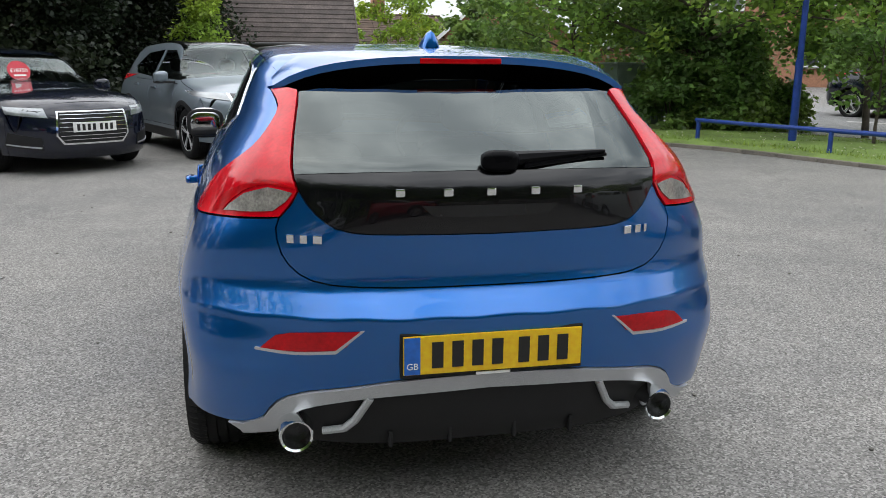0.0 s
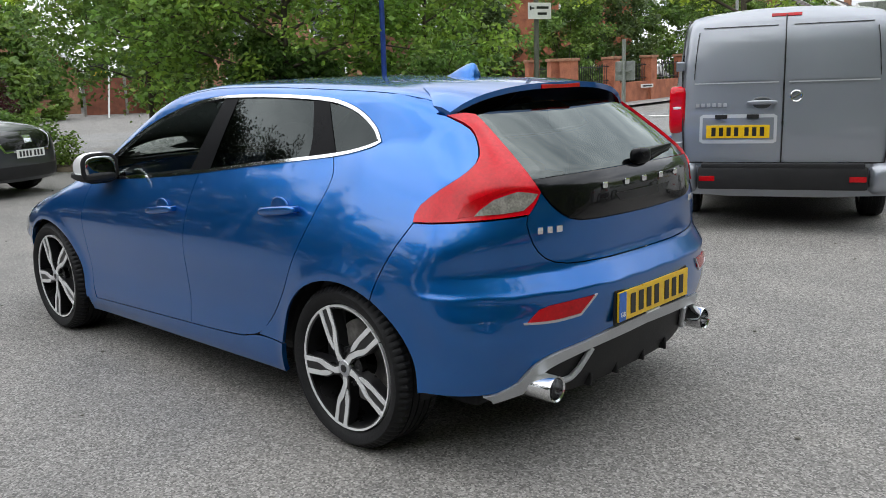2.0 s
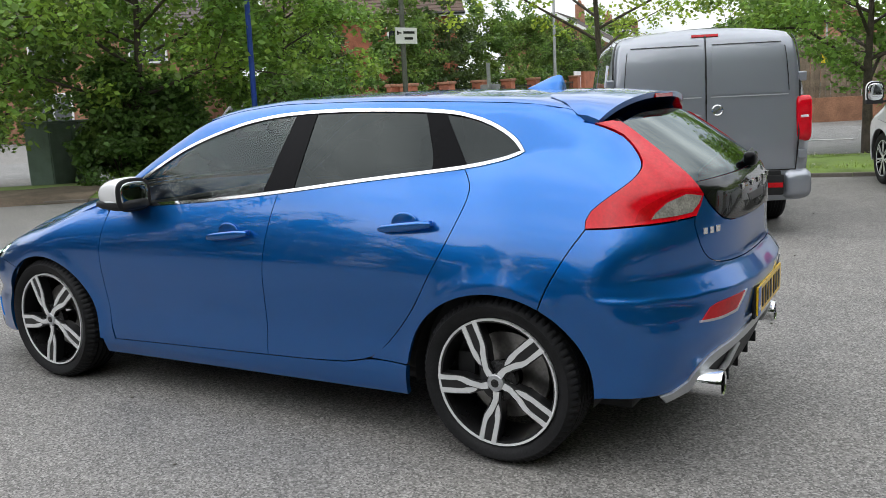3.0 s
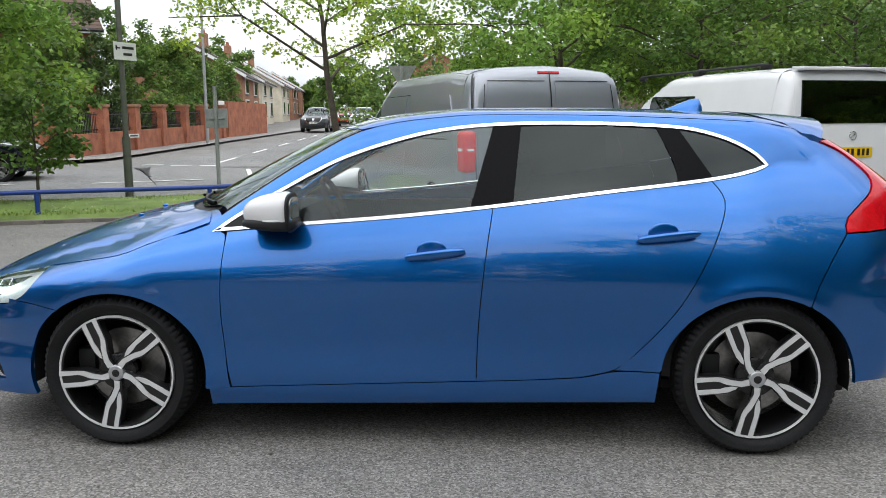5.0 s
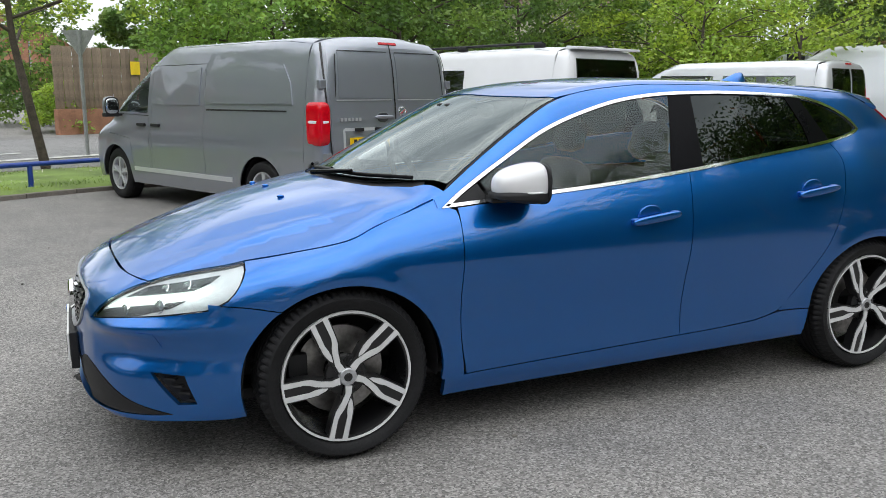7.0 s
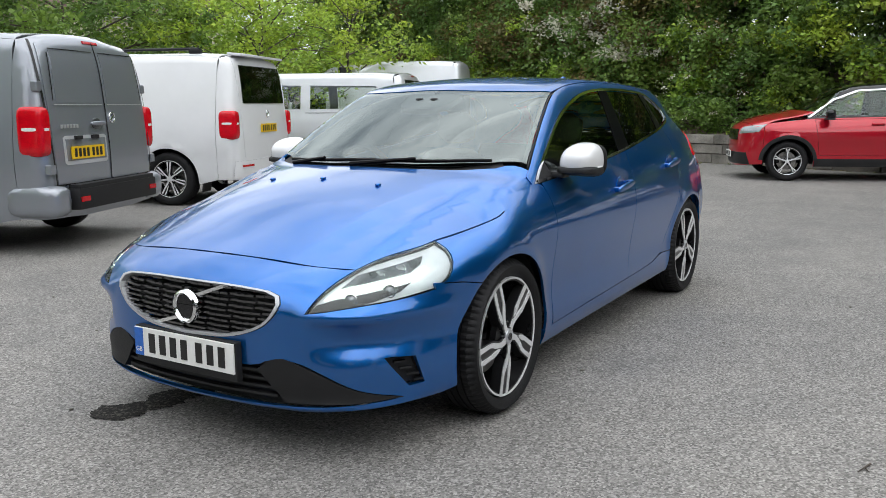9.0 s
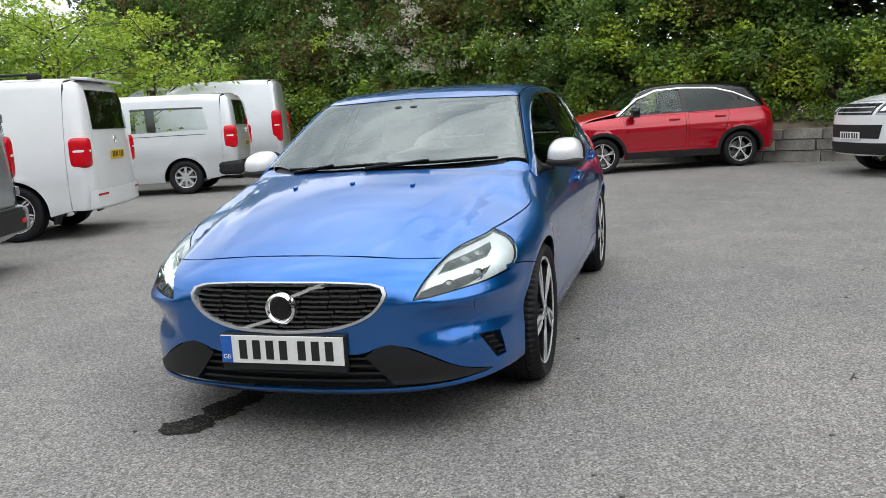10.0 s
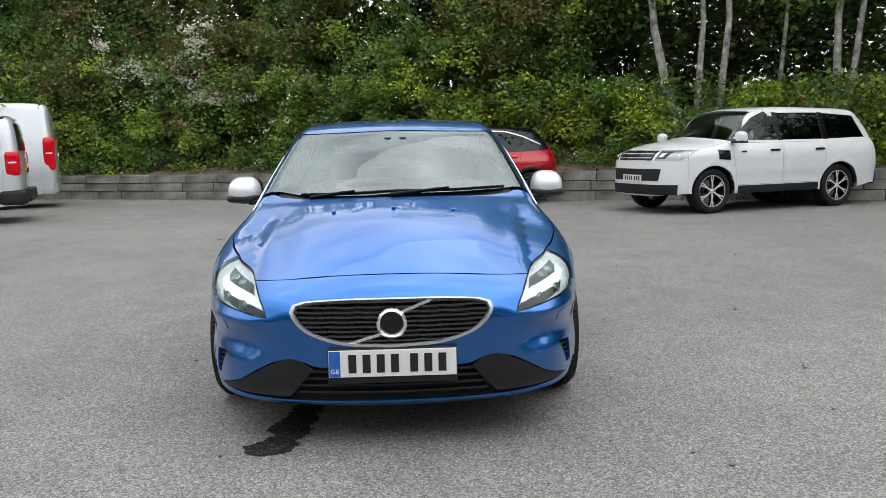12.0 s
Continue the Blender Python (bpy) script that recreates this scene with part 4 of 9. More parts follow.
    for z in np.linspace(0.462, 0.618, 9):
        bm = bmesh.new()
        half = np.interp(z, [0.436, 0.448, 0.487, 0.535, 0.59, 0.632], [0.05, 0.19, 0.32, 0.385, 0.412, 0.30]) - 0.01
        xs = np.linspace(-half, half, 21)
        pts = F(np.c_[np.abs(xs), 0 * xs + z])
        for a, b, x0, x1 in zip(pts, pts[1:], xs, xs[1:]):
            pa, pb = Vector((x0, a[1] - 0.014, z)), Vector((x1, b[1] - 0.014, z))
            if int(round(x0 * 25)) % 3 == 0:
                pa.y, pb.y = pa.y - 0.008, pb.y - 0.008
            box(bm, ((pb - pa).length * 0.95, 0.016, 0.0075), (pa + pb) / 2, Matrix.Rotation(math.atan2(pb.y - pa.y, pb.x - pa.x), 4, "Z"))
        part("grille_slat", bm, SLAT_BLACK, car)
    y = F([(0, 0.535)])[0][1]
    bm = bmesh.new()
    lathe(bm, [(0.042, 0.0), (0.046, 0.014), (0.053, 0.02), (0.062, 0.014), (0.066, 0.0)], 48, "z")
    ring = part("badge_ring", bm, CHROME, car, "round chrome badge", True)
    ring.matrix_local = pose(0, y - 0.006, 0.535, -90, 0, 0)
    bm = bmesh.new()
    tube(bm, (0, 0, 0), (0, 0, 0.008), 0.044, n=32)
    box(bm, (0.078, 0.016, 0.006), (0, 0, 0.008))
    part("badge_disc", bm, BLACK_GLOSS, ring)
    for a, b in (((-0.046, 0.046), (-0.175, 0.092)), ((0.050, -0.046), (0.185, -0.086))):
        pa, pb = F([(abs(a[0]), 0.535 + a[1])])[0], F([(abs(b[0]), 0.535 + b[1])])[0]
        pa, pb = Vector((a[0], pa[1] - 0.006, pa[2])), Vector((b[0], pb[1] - 0.006, pb[2]))
        d = pb - pa
        part("diagonal_bar", box(bmesh.new(), (d.length, 0.008, 0.013), (pa + pb) / 2, d.to_track_quat("X", "Z").to_matrix().to_4x4()), CHROME, car, "chrome diagonal bar")
    # lower intake: black corner blades, slats and a blue lip below
    panel(car, "intake_back", PLASTIC, sh, FRONT, intake, lift=-0.05, lip=0)
    blade = lines(F([(0.43, 0.226), (0.37, 0.29), (0.325, 0.345)]), F([(0.325, 0.345), (0.37, 0.378), (0.43, 0.391), (0.47, 0.381)]), F([(0.47, 0.381), (0.56, 0.336), (0.66, 0.275), (0.762, 0.232)]), F([(0.762, 0.232), (0.62, 0.225), (0.43, 0.226)]))
    panel(car, "bumper_blade", PLASTIC, sh, FRONT, blade, both=True, lift=0.003, lip=0.03)
    bm = bmesh.new()
    for z in (0.245, 0.275, 0.305, 0.335):
        xs = np.linspace(-0.39, 0.39, 15)
        pts = F(np.c_[np.abs(xs), 0 * xs + z])
        for a, b, x0, x1 in zip(pts, pts[1:], xs, xs[1:]):
            pa, pb = Vector((x0, a[1] - 0.02, z)), Vector((x1, b[1] - 0.02, z))
            box(bm, ((pb - pa).length * 1.02, 0.03, 0.009), (pa + pb) / 2, Matrix.Rotation(math.atan2(pb.y - pa.y, pb.x - pa.x), 4, "Z"))
    part("intake_slats", bm, PLASTIC, car)
    for s in (-1, 1):
        bm = bmesh.new()
        for k in range(4):
            p = F([(0.752 + 0.012 * k, 0.36 - 0.026 * k)])[0]
            box(bm, (0.045, 0.02, 0.007), (s * (p[0] - 0.008), p[1] - 0.03, p[2]), Matrix.Rotation(-s * 0.9, 4, "Z"))
        part("vent_slats", bm, PLASTIC, car)
    panel(car, "vent_back", PLASTIC, sh, FRONT, vent, both=True, lift=-0.03, lip=0)
    wash = lines(F([(0.722, 0.535), (0.758, 0.532)]), F([(0.758, 0.532), (0.745, 0.478)]), F([(0.745, 0.478), (0.712, 0.482)]), F([(0.712, 0.482), (0.722, 0.535)]))
    panel(car, "washer_cover", BLUE, sh, FRONT, wash, both=True, lift=0.002, lip=0.004)
    # headlamps
    lamp = lines(lamp_low, lamp_in, lamp_top, S(lamp_back[::-1]))
    panel(car, "headlamp_bowl", LAMP_CHROME, sh, FRONT, lamp, both=True, lift=-0.045, lip=0)
    bezel = shrink(FRONT.flat(lamp), 0.006)
    o, d = FRONT.rays(bezel)
    bezel = sh.cast(o, d)
    panel(car, "headlamp_bezel", BLACK_GLOSS, sh, FRONT, lamp, holes=[bezel], both=True, lift=-0.006, lip=0.03)
    # inside: a white frame round two dark windows, with the hammer-shaped daytime bar between them
    panel(car, "light_guide", LAMP_GUIDE, sh, FRONT, lamp, both=True, lift=-0.016, lip=0.0, grid=0.02, label="frosted white light guide frame")
    inner_tip, inner_top, outer_top, outer_low = (FRONT.flat(p)[0] for p in (F([(0.518, 0.556)]), T([(0.592, 1.975)]), S([(1.655, 0.757)]), S([(1.80, 0.627)])))

    def in_lamp(pts):
        """Places in the lamp from shares along it (u, inner to outer) and up it (v)."""
        q = np.array([(1 - v) * ((1 - u) * inner_tip + u * outer_low) + v * ((1 - u) * inner_top + u * outer_top) for u, v in pts])
        return sh.cast(*FRONT.rays(q))

    def lamp_piece(name, mat, pts, lift, label=""):
        ring = in_lamp(pts + pts[:1])
        return panel(car, name, mat, sh, FRONT, lines(*[ring[i:i + 2] for i in range(len(pts))]), both=True, lift=lift, lip=0.006, grid=0.02, label=label)
    lamp_piece("lamp_window", LAMP_SMOKE, [(0.03, 0.64), (0.06, 0.90), (0.22, 0.90), (0.50, 0.86), (0.83, 0.84), (0.82, 0.66), (0.72, 0.53), (0.45, 0.58), (0.20, 0.62)], -0.012)
    lamp_piece("lamp_shroud", RIM_BLACK, [(0.0, 0.0), (-0.02, 0.28), (0.10, 0.33), (0.40, 0.32), (0.76, 0.28), (0.70, 0.08), (0.50, 0.0), (0.25, -0.03)], -0.012)
    lamp_piece("daytime_light", DRL, [(0.01, 0.35), (0.03, 0.60), (0.20, 0.585), (0.45, 0.545), (0.72, 0.49), (0.86, 0.60), (0.90, 0.45), (0.76, 0.32), (0.40, 0.36), (0.10, 0.37)], -0.011, "lit white daytime light bar")
    for u, v, r in ((0.27, 0.20, 0.021), (0.58, 0.20, 0.022), (0.36, 0.72, 0.016), (0.58, 0.70, 0.018)):
        p = in_lamp([(u, v)])[0]
        n = sh.normal(p[None])[0]
        for s in (-1, 1):
            m = Matrix.Translation((s * (p[0] - 0.010 * n[0]), p[1] - 0.010 * n[1], p[2] - 0.010 * n[2])) @ Vector((s * n[0] * 0.6, n[1], n[2] * 0.3)).to_track_quat("Z", "Y").to_matrix().to_4x4()
            bm = bmesh.new()
            lathe(bm, [(r * 1.02, -0.006), (r * 1.10, 0.001), (r, 0.003), (r * 0.9, -0.004)], 28, "z")
            l = part("lamp_ring", bm, CHROME, car, "", True)
            l.matrix_local = m
            bm = bmesh.new()
            lathe(bm, [(0.0004, 0.0), (r * 0.5, -0.002), (r * 0.92, -0.006)], 24, "z")
            part("lamp_lens", bm, LAMP_GREY, l, "", True)
    panel(car, "headlamp_cover", LAMP_CLEAR, sh, FRONT, lamp, both=True, lift=0.0, lip=0.004, label="clear headlamp cover")
    yf = F([(0, 0.39)])[0][1]
    plate(car, (0, yf + 0.022, 0.377), FACING["front"], PLATE_WHITE, "white front number plate")
    part("plate_holder", box(bmesh.new(), (0.53, 0.03, 0.145), (0, yf + 0.002, 0.364), bevel=0.004), PLASTIC, car)
    # rear: hatch, screen, lamps, bumper
    h_low = R([(0, 0.738), (0.27, 0.74), (0.45, 0.748), (0.53, 0.775), (0.575, 0.83), (0.588, 0.90), (0.578, 0.928)])
    h_side = R([(0.578, 0.928), (0.545, 0.965), (0.524, 1.002)])
    k_low = R([(0.524, 1.002), (0.50, 0.965), (0.455, 0.92), (0.38, 0.893), (0.15, 0.887), (0, 0.885)])
    panel(car, "tailgate", BLUE, sh, REAR, lines(h_low, h_side, k_low), sym=True, grid=0.03)
    k_up = R([(0, 1.058), (0.3, 1.055), (0.45, 1.05), (0.535, 1.045)])
    panel(car, "tailgate_panel", BLACK_GLOSS, sh, REAR, lines(k_low[::-1], R([(0.524, 1.002), (0.535, 1.045)]), k_up[::-1]), sym=True, lift=0.003, grid=0.03, label="gloss black tailgate panel")
    glass_side = R([(0.535, 1.045), (0.530, 1.12), (0.518, 1.18), (0.505, 1.235), (0.50, 1.262)])
    panel(car, "rear_screen", GLASS_REAR, sh, REAR, lines(k_up, glass_side, R([(0.50, 1.262), (0.3, 1.29), (0, 1.30)])), sym=True, lift=-0.002, lip=0.004, label="dark tinted rear screen")
    lamp_inner = R([(0.50, 1.262), (0.505, 1.235), (0.518, 1.18), (0.530, 1.12), (0.538, 1.06), (0.524, 1.002)])
    tail_lamp = lines(lamp_inner, R([(0.524, 1.002), (0.545, 0.965), (0.575, 0.929)]), np.vstack([R([(0.575, 0.929), (0.66, 0.922)]), S([(-1.82, 0.915), (-1.74, 0.91), (-1.664, 0.907)])]), S(tail_front[::-1]), np.vstack([S([(-1.618, 1.262)]), R([(0.525, 1.268), (0.50, 1.262)])]))
    panel(car, "tail_lamp", LAMP_RED, sh, REAR, tail_lamp, both=True, lift=0.006, lip=0.025, label="tall red tail lamp", grid=0.025)
    insert = lines(R([(0.535, 0.998), (0.60, 1.01), (0.665, 0.988)]), R([(0.665, 0.988), (0.705, 0.955), (0.725, 0.932)]), R([(0.725, 0.932), (0.65, 0.936), (0.59, 0.943)]), R([(0.59, 0.943), (0.555, 0.97), (0.535, 0.998)]))
    panel(car, "reversing_lens", LAMP_WHITE, sh, REAR, insert, both=True, lift=0.009, lip=0.006, grid=0.02, label="clear ribbed reversing lens")
    swoop = lines(R([(0.53, 1.01), (0.60, 1.028), (0.68, 1.005), (0.735, 0.965), (0.76, 0.925)]), R([(0.76, 0.925), (0.725, 0.932), (0.70, 0.962), (0.665, 0.992), (0.60, 1.014), (0.53, 1.002), (0.53, 1.01)]))
    panel(car, "lamp_band", LAMP_RED_DEEP, sh, REAR, swoop, both=True, lift=0.0085, lip=0.006, grid=0.02)
    # spoiler: a lipped wing over the screen
    xs = np.linspace(0, 0.575, 13)
    root_line = T(np.c_[xs, -1.37 - 0.03 * (xs / 0.55) ** 2 - 0.15 * np.clip((xs - 0.45) / 0.1, 0, 1) ** 2])
    tip = [(x, -1.715 + 0.05 * (x / 0.55) ** 2 + 0.02 * (x / 0.55) ** 6, 1.368 - 0.055 * (x / 0.55) ** 2.5 - 0.03 * (x / 0.57) ** 8) for x in xs]
    vs, fs = [], []
    for k, (a, b) in enumerate(zip(root_line, tip)):
        a, b = np.array(a), np.array(b)
        c = b - (0, -0.004, 0.022)
        e = np.array((b[0] * 0.985, -1.60 + 0.03 * (b[0] / 0.55) ** 2, 1.295 - 0.022 * np.clip((b[0] - 0.12) / 0.15, 0, 1) - 0.03 * (b[0] / 0.55) ** 2))
        mid = (a + b) / 2 + (0, 0, 0.008)
        vs += [a + (0, 0, 0.004), mid, b, c, e]
    row = 5
    for k in range(len(xs) - 1):
        for j in range(4):
            fs.append((row * k + j, row * k + j + 1, row * (k + 1) + j + 1, row * (k + 1) + j))
    vs = np.array(vs)
    both_v = np.vstack([vs, vs * (-1, 1, 1)])
    both_f = fs + [tuple(len(vs) + i for i in reversed(f)) for f in fs]
    k = row * (len(xs) - 1)
    both_f += [(k, k + 1, k + 2), (k, k + 2, k + 3, k + 4)] + [(len(vs) + k + 2, len(vs) + k + 1, len(vs) + k), (len(vs) + k + 4, len(vs) + k + 3, len(vs) + k + 2, len(vs) + k)]
    sp_top = [f for f in both_f if not all(i % row >= 3 for i in f)]
    sp_low = [f for f in both_f if all(i % row >= 3 for i in f)]
    for nm, ff, mt in (("spoiler", sp_top, BLUE), ("spoiler_underside", sp_low, BLACK_GLOSS)):
        bm = bmesh.new()
        vv = [bm.verts.new(v) for v in both_v]
        for f in ff:
            bm.faces.new([vv[i] for i in f])
        bmesh.ops.remove_doubles(bm, verts=bm.verts[:], dist=0.0005)
        bmesh.ops.delete(bm, geom=[v for v in bm.verts if not v.link_faces], context="VERTS")
        bmesh.ops.recalc_face_normals(bm, faces=bm.faces[:])
        part(nm, bm, mt, car, "blue roof spoiler" if nm == "spoiler" else "", True)
    part("brake_light", box(bmesh.new(), (0.26, 0.012, 0.018), (0, -1.708, 1.352), pose(0, 0, 0, -8), bevel=0.003), LAMP_RED_DEEP, car, "red high brake light strip")
    # bumper and valance
    silver_up = R([(0, 0.487), (0.2, 0.482), (0.41, 0.456), (0.53, 0.438), (0.60, 0.405), (0.64, 0.345)])
    silver_end = S([(-1.93, 0.318), (-1.80, 0.318), (-1.735, 0.32)])
    face_r = lines(h_low, np.vstack([R([(0.578, 0.928), (0.66, 0.921)]), S([(-1.82, 0.914), (-1.74, 0.909), (-1.664, 0.906)])]), S(bump_r), S(oval(-1.3235, 0.32, 0.383, 0.345, 121, 182)), np.vstack([S([(-1.711, 0.312), (-1.735, 0.314), (-1.80, 0.312)]), R([(0.70, 0.312), (0.64, 0.345)])]), silver_up[::-1])
    panel(car, "rear_bumper", BLUE, sh, REAR, face_r, sym=True, grid=0.018, lip=0.02)
    low_s = R([(0, 0.437), (0.30, 0.425), (0.45, 0.405), (0.53, 0.382), (0.57, 0.352), (0.605, 0.295)])
    panel(car, "rear_trim", TRIM, sh, REAR, lines(silver_up, R([(0.64, 0.345), (0.70, 0.312)]), np.vstack([R([(0.70, 0.312), (0.735, 0.309)]), S([(-1.90, 0.307)])]), np.vstack([S([(-1.90, 0.307), (-1.91, 0.285)]), R([(0.70, 0.272), (0.605, 0.295)])]), low_s[::-1]), sym=True, lift=0.008, grid=0.025, lip=0.03, label="satin silver rear bumper trim")
    panel(car, "valance", PLASTIC, sh, REAR, lines(low_s, R([(0.605, 0.295), (0.50, 0.25)]), R([(0.50, 0.25), (0.3, 0.235), (0, 0.235)])), sym=True, lift=-0.01, grid=0.03, lip=0.03, label="black diffuser")
    for x in (-0.28, -0.1, 0.1, 0.28):
        part("diffuser_fin", box(bmesh.new(), (0.012, 0.18, 0.05), (x, -1.955, 0.268), bevel=0.004), PLASTIC, car)
    for s in (-1, 1):
        bm = bmesh.new()
        for (x0, z0), (x1, z1) in ((((0.345, 0.42), (0.385, 0.345))), (((0.385, 0.345), (0.415, 0.315))), (((0.415, 0.315), (0.475, 0.305)))):
            a, b = R([(x0, z0)])[0], R([(x1, z1)])[0]
            a, b = Vector((s * a[0], a[1] - 0.004, a[2])), Vector((s * b[0], b[1] - 0.004, b[2]))
            tube(bm, a, b, 0.012, 0.012, 8)
        part("trim_strake", bm, TRIM, car)
        bm = bmesh.new()
        lathe(bm, [(0.035, 0.18), (0.040, 0.0), (0.046, -0.004), (0.049, 0.006), (0.049, 0.2)], 40, "z")
        e = part("exhaust_tip", bm, CHROME, car, "round chrome exhaust tip", True)
        e.matrix_local = pose(s * 0.553, -2.08, 0.32, -90, 0, 0)
        bm = bmesh.new()
        tube(bm, (0, 0, 0.05), (0, 0, 0.06), 0.04, n=24)
        part("exhaust_bore", bm, RIM_BLACK, e)
    fog = lines(R([(0.645, 0.57), (0.60, 0.612), (0.56, 0.622)]), R([(0.56, 0.622), (0.46, 0.628), (0.372, 0.63)]), R([(0.372, 0.63), (0.41, 0.582), (0.44, 0.572)]), R([(0.44, 0.572), (0.55, 0.566), (0.645, 0.57)]))
    panel(car, "fog_lamp", LAMP_RED_DEEP, sh, REAR, fog, both=True, lift=0.004, lip=0.01, label="red rear fog lamp", grid=0.02)
    bead = lines(R([(0.655, 0.566), (0.55, 0.559), (0.438, 0.565)]), R([(0.438, 0.565), (0.362, 0.632)]), R([(0.362, 0.632), (0.371, 0.632)]), R([(0.371, 0.632), (0.441, 0.573)]), R([(0.441, 0.573), (0.55, 0.567), (0.655, 0.573)]), R([(0.655, 0.573), (0.655, 0.566)]))
    panel(car, "fog_trim", TRIM, sh, REAR, bead, both=True, lift=0.007, lip=0.01, gap=0, grid=0.02, label="bright bead under the fog lamp")
    yr = R([(0, 0.56)])[0][1]
    part("plate_recess", box(bmesh.new(), (0.535, 0.012, 0.132), (0, yr + 0.002, 0.555), bevel=0.005), PLASTIC, car)
    plate(car, (0, yr - 0.010, 0.558), FACING["rear"], PLATE_YELLOW, "yellow rear number plate")
    part("plate_caption", box(bmesh.new(), (0.10, 0.004, 0.008), (0, yr - 0.006, 0.493)), PLATE_WHITE, car)
    # bright marks on the tailgate: plain bars
    for x0 in (-0.256, -0.124, -0.003, 0.125, 0.253):
        p = R([(abs(x0), 1.003)])[0]
        part("badge_bar", box(bmesh.new(), (0.027, 0.008, 0.022), (x0, p[1] - 0.006, p[2]), bevel=0.004), CHROME, car)
    for x0, w in ((-0.55, 0.028), (-0.515, 0.028), (-0.478, 0.034), (0.425, 0.034), (0.462, 0.028), (0.49, 0.014)):
        p = R([(abs(x0), 0.874)])[0]
        n = sh.normal(p[None])[0]
        part("model_bar", box(bmesh.new(), (w * 0.75, 0.006, 0.024), (x0, p[1] - 0.004, p[2]), Matrix.Rotation(math.atan2(n[0], -n[1]) * np.sign(x0), 4, "Z"), bevel=0.002), CHROME, car)
    slot = lines(R([(-0.0, 0.968), (0.20, 0.968)]), R([(0.20, 0.968), (0.17, 0.938), (0.0, 0.932)]))
    panel(car, "tailgate_grip", RIM_BLACK, sh, REAR, slot, sym=True, lift=0.0045, lip=0.002)
    # rear wiper
    p = R([(0, 1.075)])[0]
    bm = blob((0.11, 0.05, 0.06), (0.03, p[1] - 0.02, 1.083), 3, 3.2)
    w = part("rear_wiper", bm, PILLAR, car, "black rear wiper", True)
    bm = bmesh.new()
    a, b = R([(0.04, 1.085)])[0] - (0, 0.03, 0), R([(0.365, 1.10)])[0] - (0, 0.025, 0)
    tube(bm, a, b, 0.024, 0.005, 8)
    tube(bm, R([(0.10, 1.068)])[0] - (0, 0.012, 0), R([(0.37, 1.09)])[0] - (0, 0.012, 0), 0.008, 0.006, 6)
    part("wiper_arm", bm, PILLAR, w)
    # roof fin
    bm = bmesh.new()
    rows_f = []
    for yy, w, h in ((0.085, 0.005, 0.003), (0.055, 0.020, 0.014), (0.015, 0.033, 0.031), (-0.03, 0.038, 0.047), (-0.062, 0.036, 0.053), (-0.078, 0.032, 0.048), (-0.088, 0.026, 0.02), (-0.088, 0.022, -0.012)):
        rows_f.append([bm.verts.new((x, yy, z)) for x, z in ((-w, -0.012), (-w * 0.72, h * 0.35), (-w * 0.34, h * 0.85), (0, h), (w * 0.34, h * 0.85), (w * 0.72, h * 0.35), (w, -0.012))])
    for p, q in zip(rows_f, rows_f[1:]):
        for j in range(6):
            bm.faces.new((p[j], q[j], q[j + 1], p[j + 1]))
    fin = part("roof_fin", bm, BLUE, car, "blue shark-fin aerial", True)
    fin.matrix_local = pose(0, -1.18, T([(0, -1.18)])[0][2] + 0.004)
    # wipers, washer jets, mirrors
    for xa, xb, ya, yb in ((0.50, -0.08, 1.075, 1.165), (0.02, -0.60, 1.18, 0.985)):
        bm = bmesh.new()
        xs = np.linspace(xa, xb, 9)
        pts = T(np.c_[np.abs(xs), np.linspace(ya, yb, 9) - 0.03 + 0.05 * np.sin(np.linspace(0, 3.1416, 9))])
        rod(bm, [(x0, p0[1], p0[2] + 0.010) for x0, p0 in zip(xs, pts)], 0.008)
        part("wiper", bm, PILLAR, car, "", True)
        arm = bmesh.new()
        tube(arm, (xs[0] * 0.9, pts[0][1] + 0.05, pts[0][2] - 0.005), (xs[4], pts[4][1] + 0.008, pts[4][2] + 0.022), 0.012, 0.007, 8)
        part("wiper_arm", arm, PILLAR, car, "", True)
    for x0 in (-0.297, 0.0, 0.297):
        p = T([(abs(x0), 1.42)])[0]
        part("washer_jet", blob((0.022, 0.03, 0.014), (x0, p[1], p[2] + 0.004), 2, 2.6), BLUE, car, "", True)
    scuttle = lines(T([(0, 1.225), (0.25, 1.205), (0.5, 1.10), (0.68, 0.96)]), T([(0.68, 0.96), (0.62, 0.90)]), T([(0.62, 0.90), (0.45, 1.03), (0.2, 1.12), (0, 1.14)]))
    panel(car, "scuttle", PLASTIC, sh, LOW, scuttle, sym=True, lift=-0.015, lip=0)
    cap_mirrors(car)
    housing = lines(T([(0, 0.475), (0.165, 0.47)]), T([(0.165, 0.47), (0.155, 0.56), (0.11, 0.635), (0, 0.65)]))
    panel(car, "screen_sensor", SENSOR_GREY, sh, ROLL, housing, sym=True, lift=-0.012, lip=0.03, label="grey sensor housing behind the windscreen")
    for x0 in (-0.045, 0.045):
        eye = T([(abs(x0), 0.55)])[0]
        part("camera_eye", blob((0.05, 0.04, 0.02), (x0, eye[1], eye[2] - 0.010), 2, 2.6), RIM_BLACK, car, "", True)
    mir = part("cabin_mirror", blob((0.25, 0.05, 0.07), (0, 0.36, 1.265), 3, 3.4), CABIN, car, "black rear-view mirror", True)
    part("mirror_stalk", tube(bmesh.new(), (0, 0.38, 1.28), (0, 0.46, 1.33), 0.012, n=8), CABIN, mir)
    # cabin, seen through the glass
    part("floor_pan", box(bmesh.new(), (1.25, 3.5, 0.05), (0, -0.02, 0.22), bevel=0.02), PLASTIC, car)
    bm = bmesh.new()
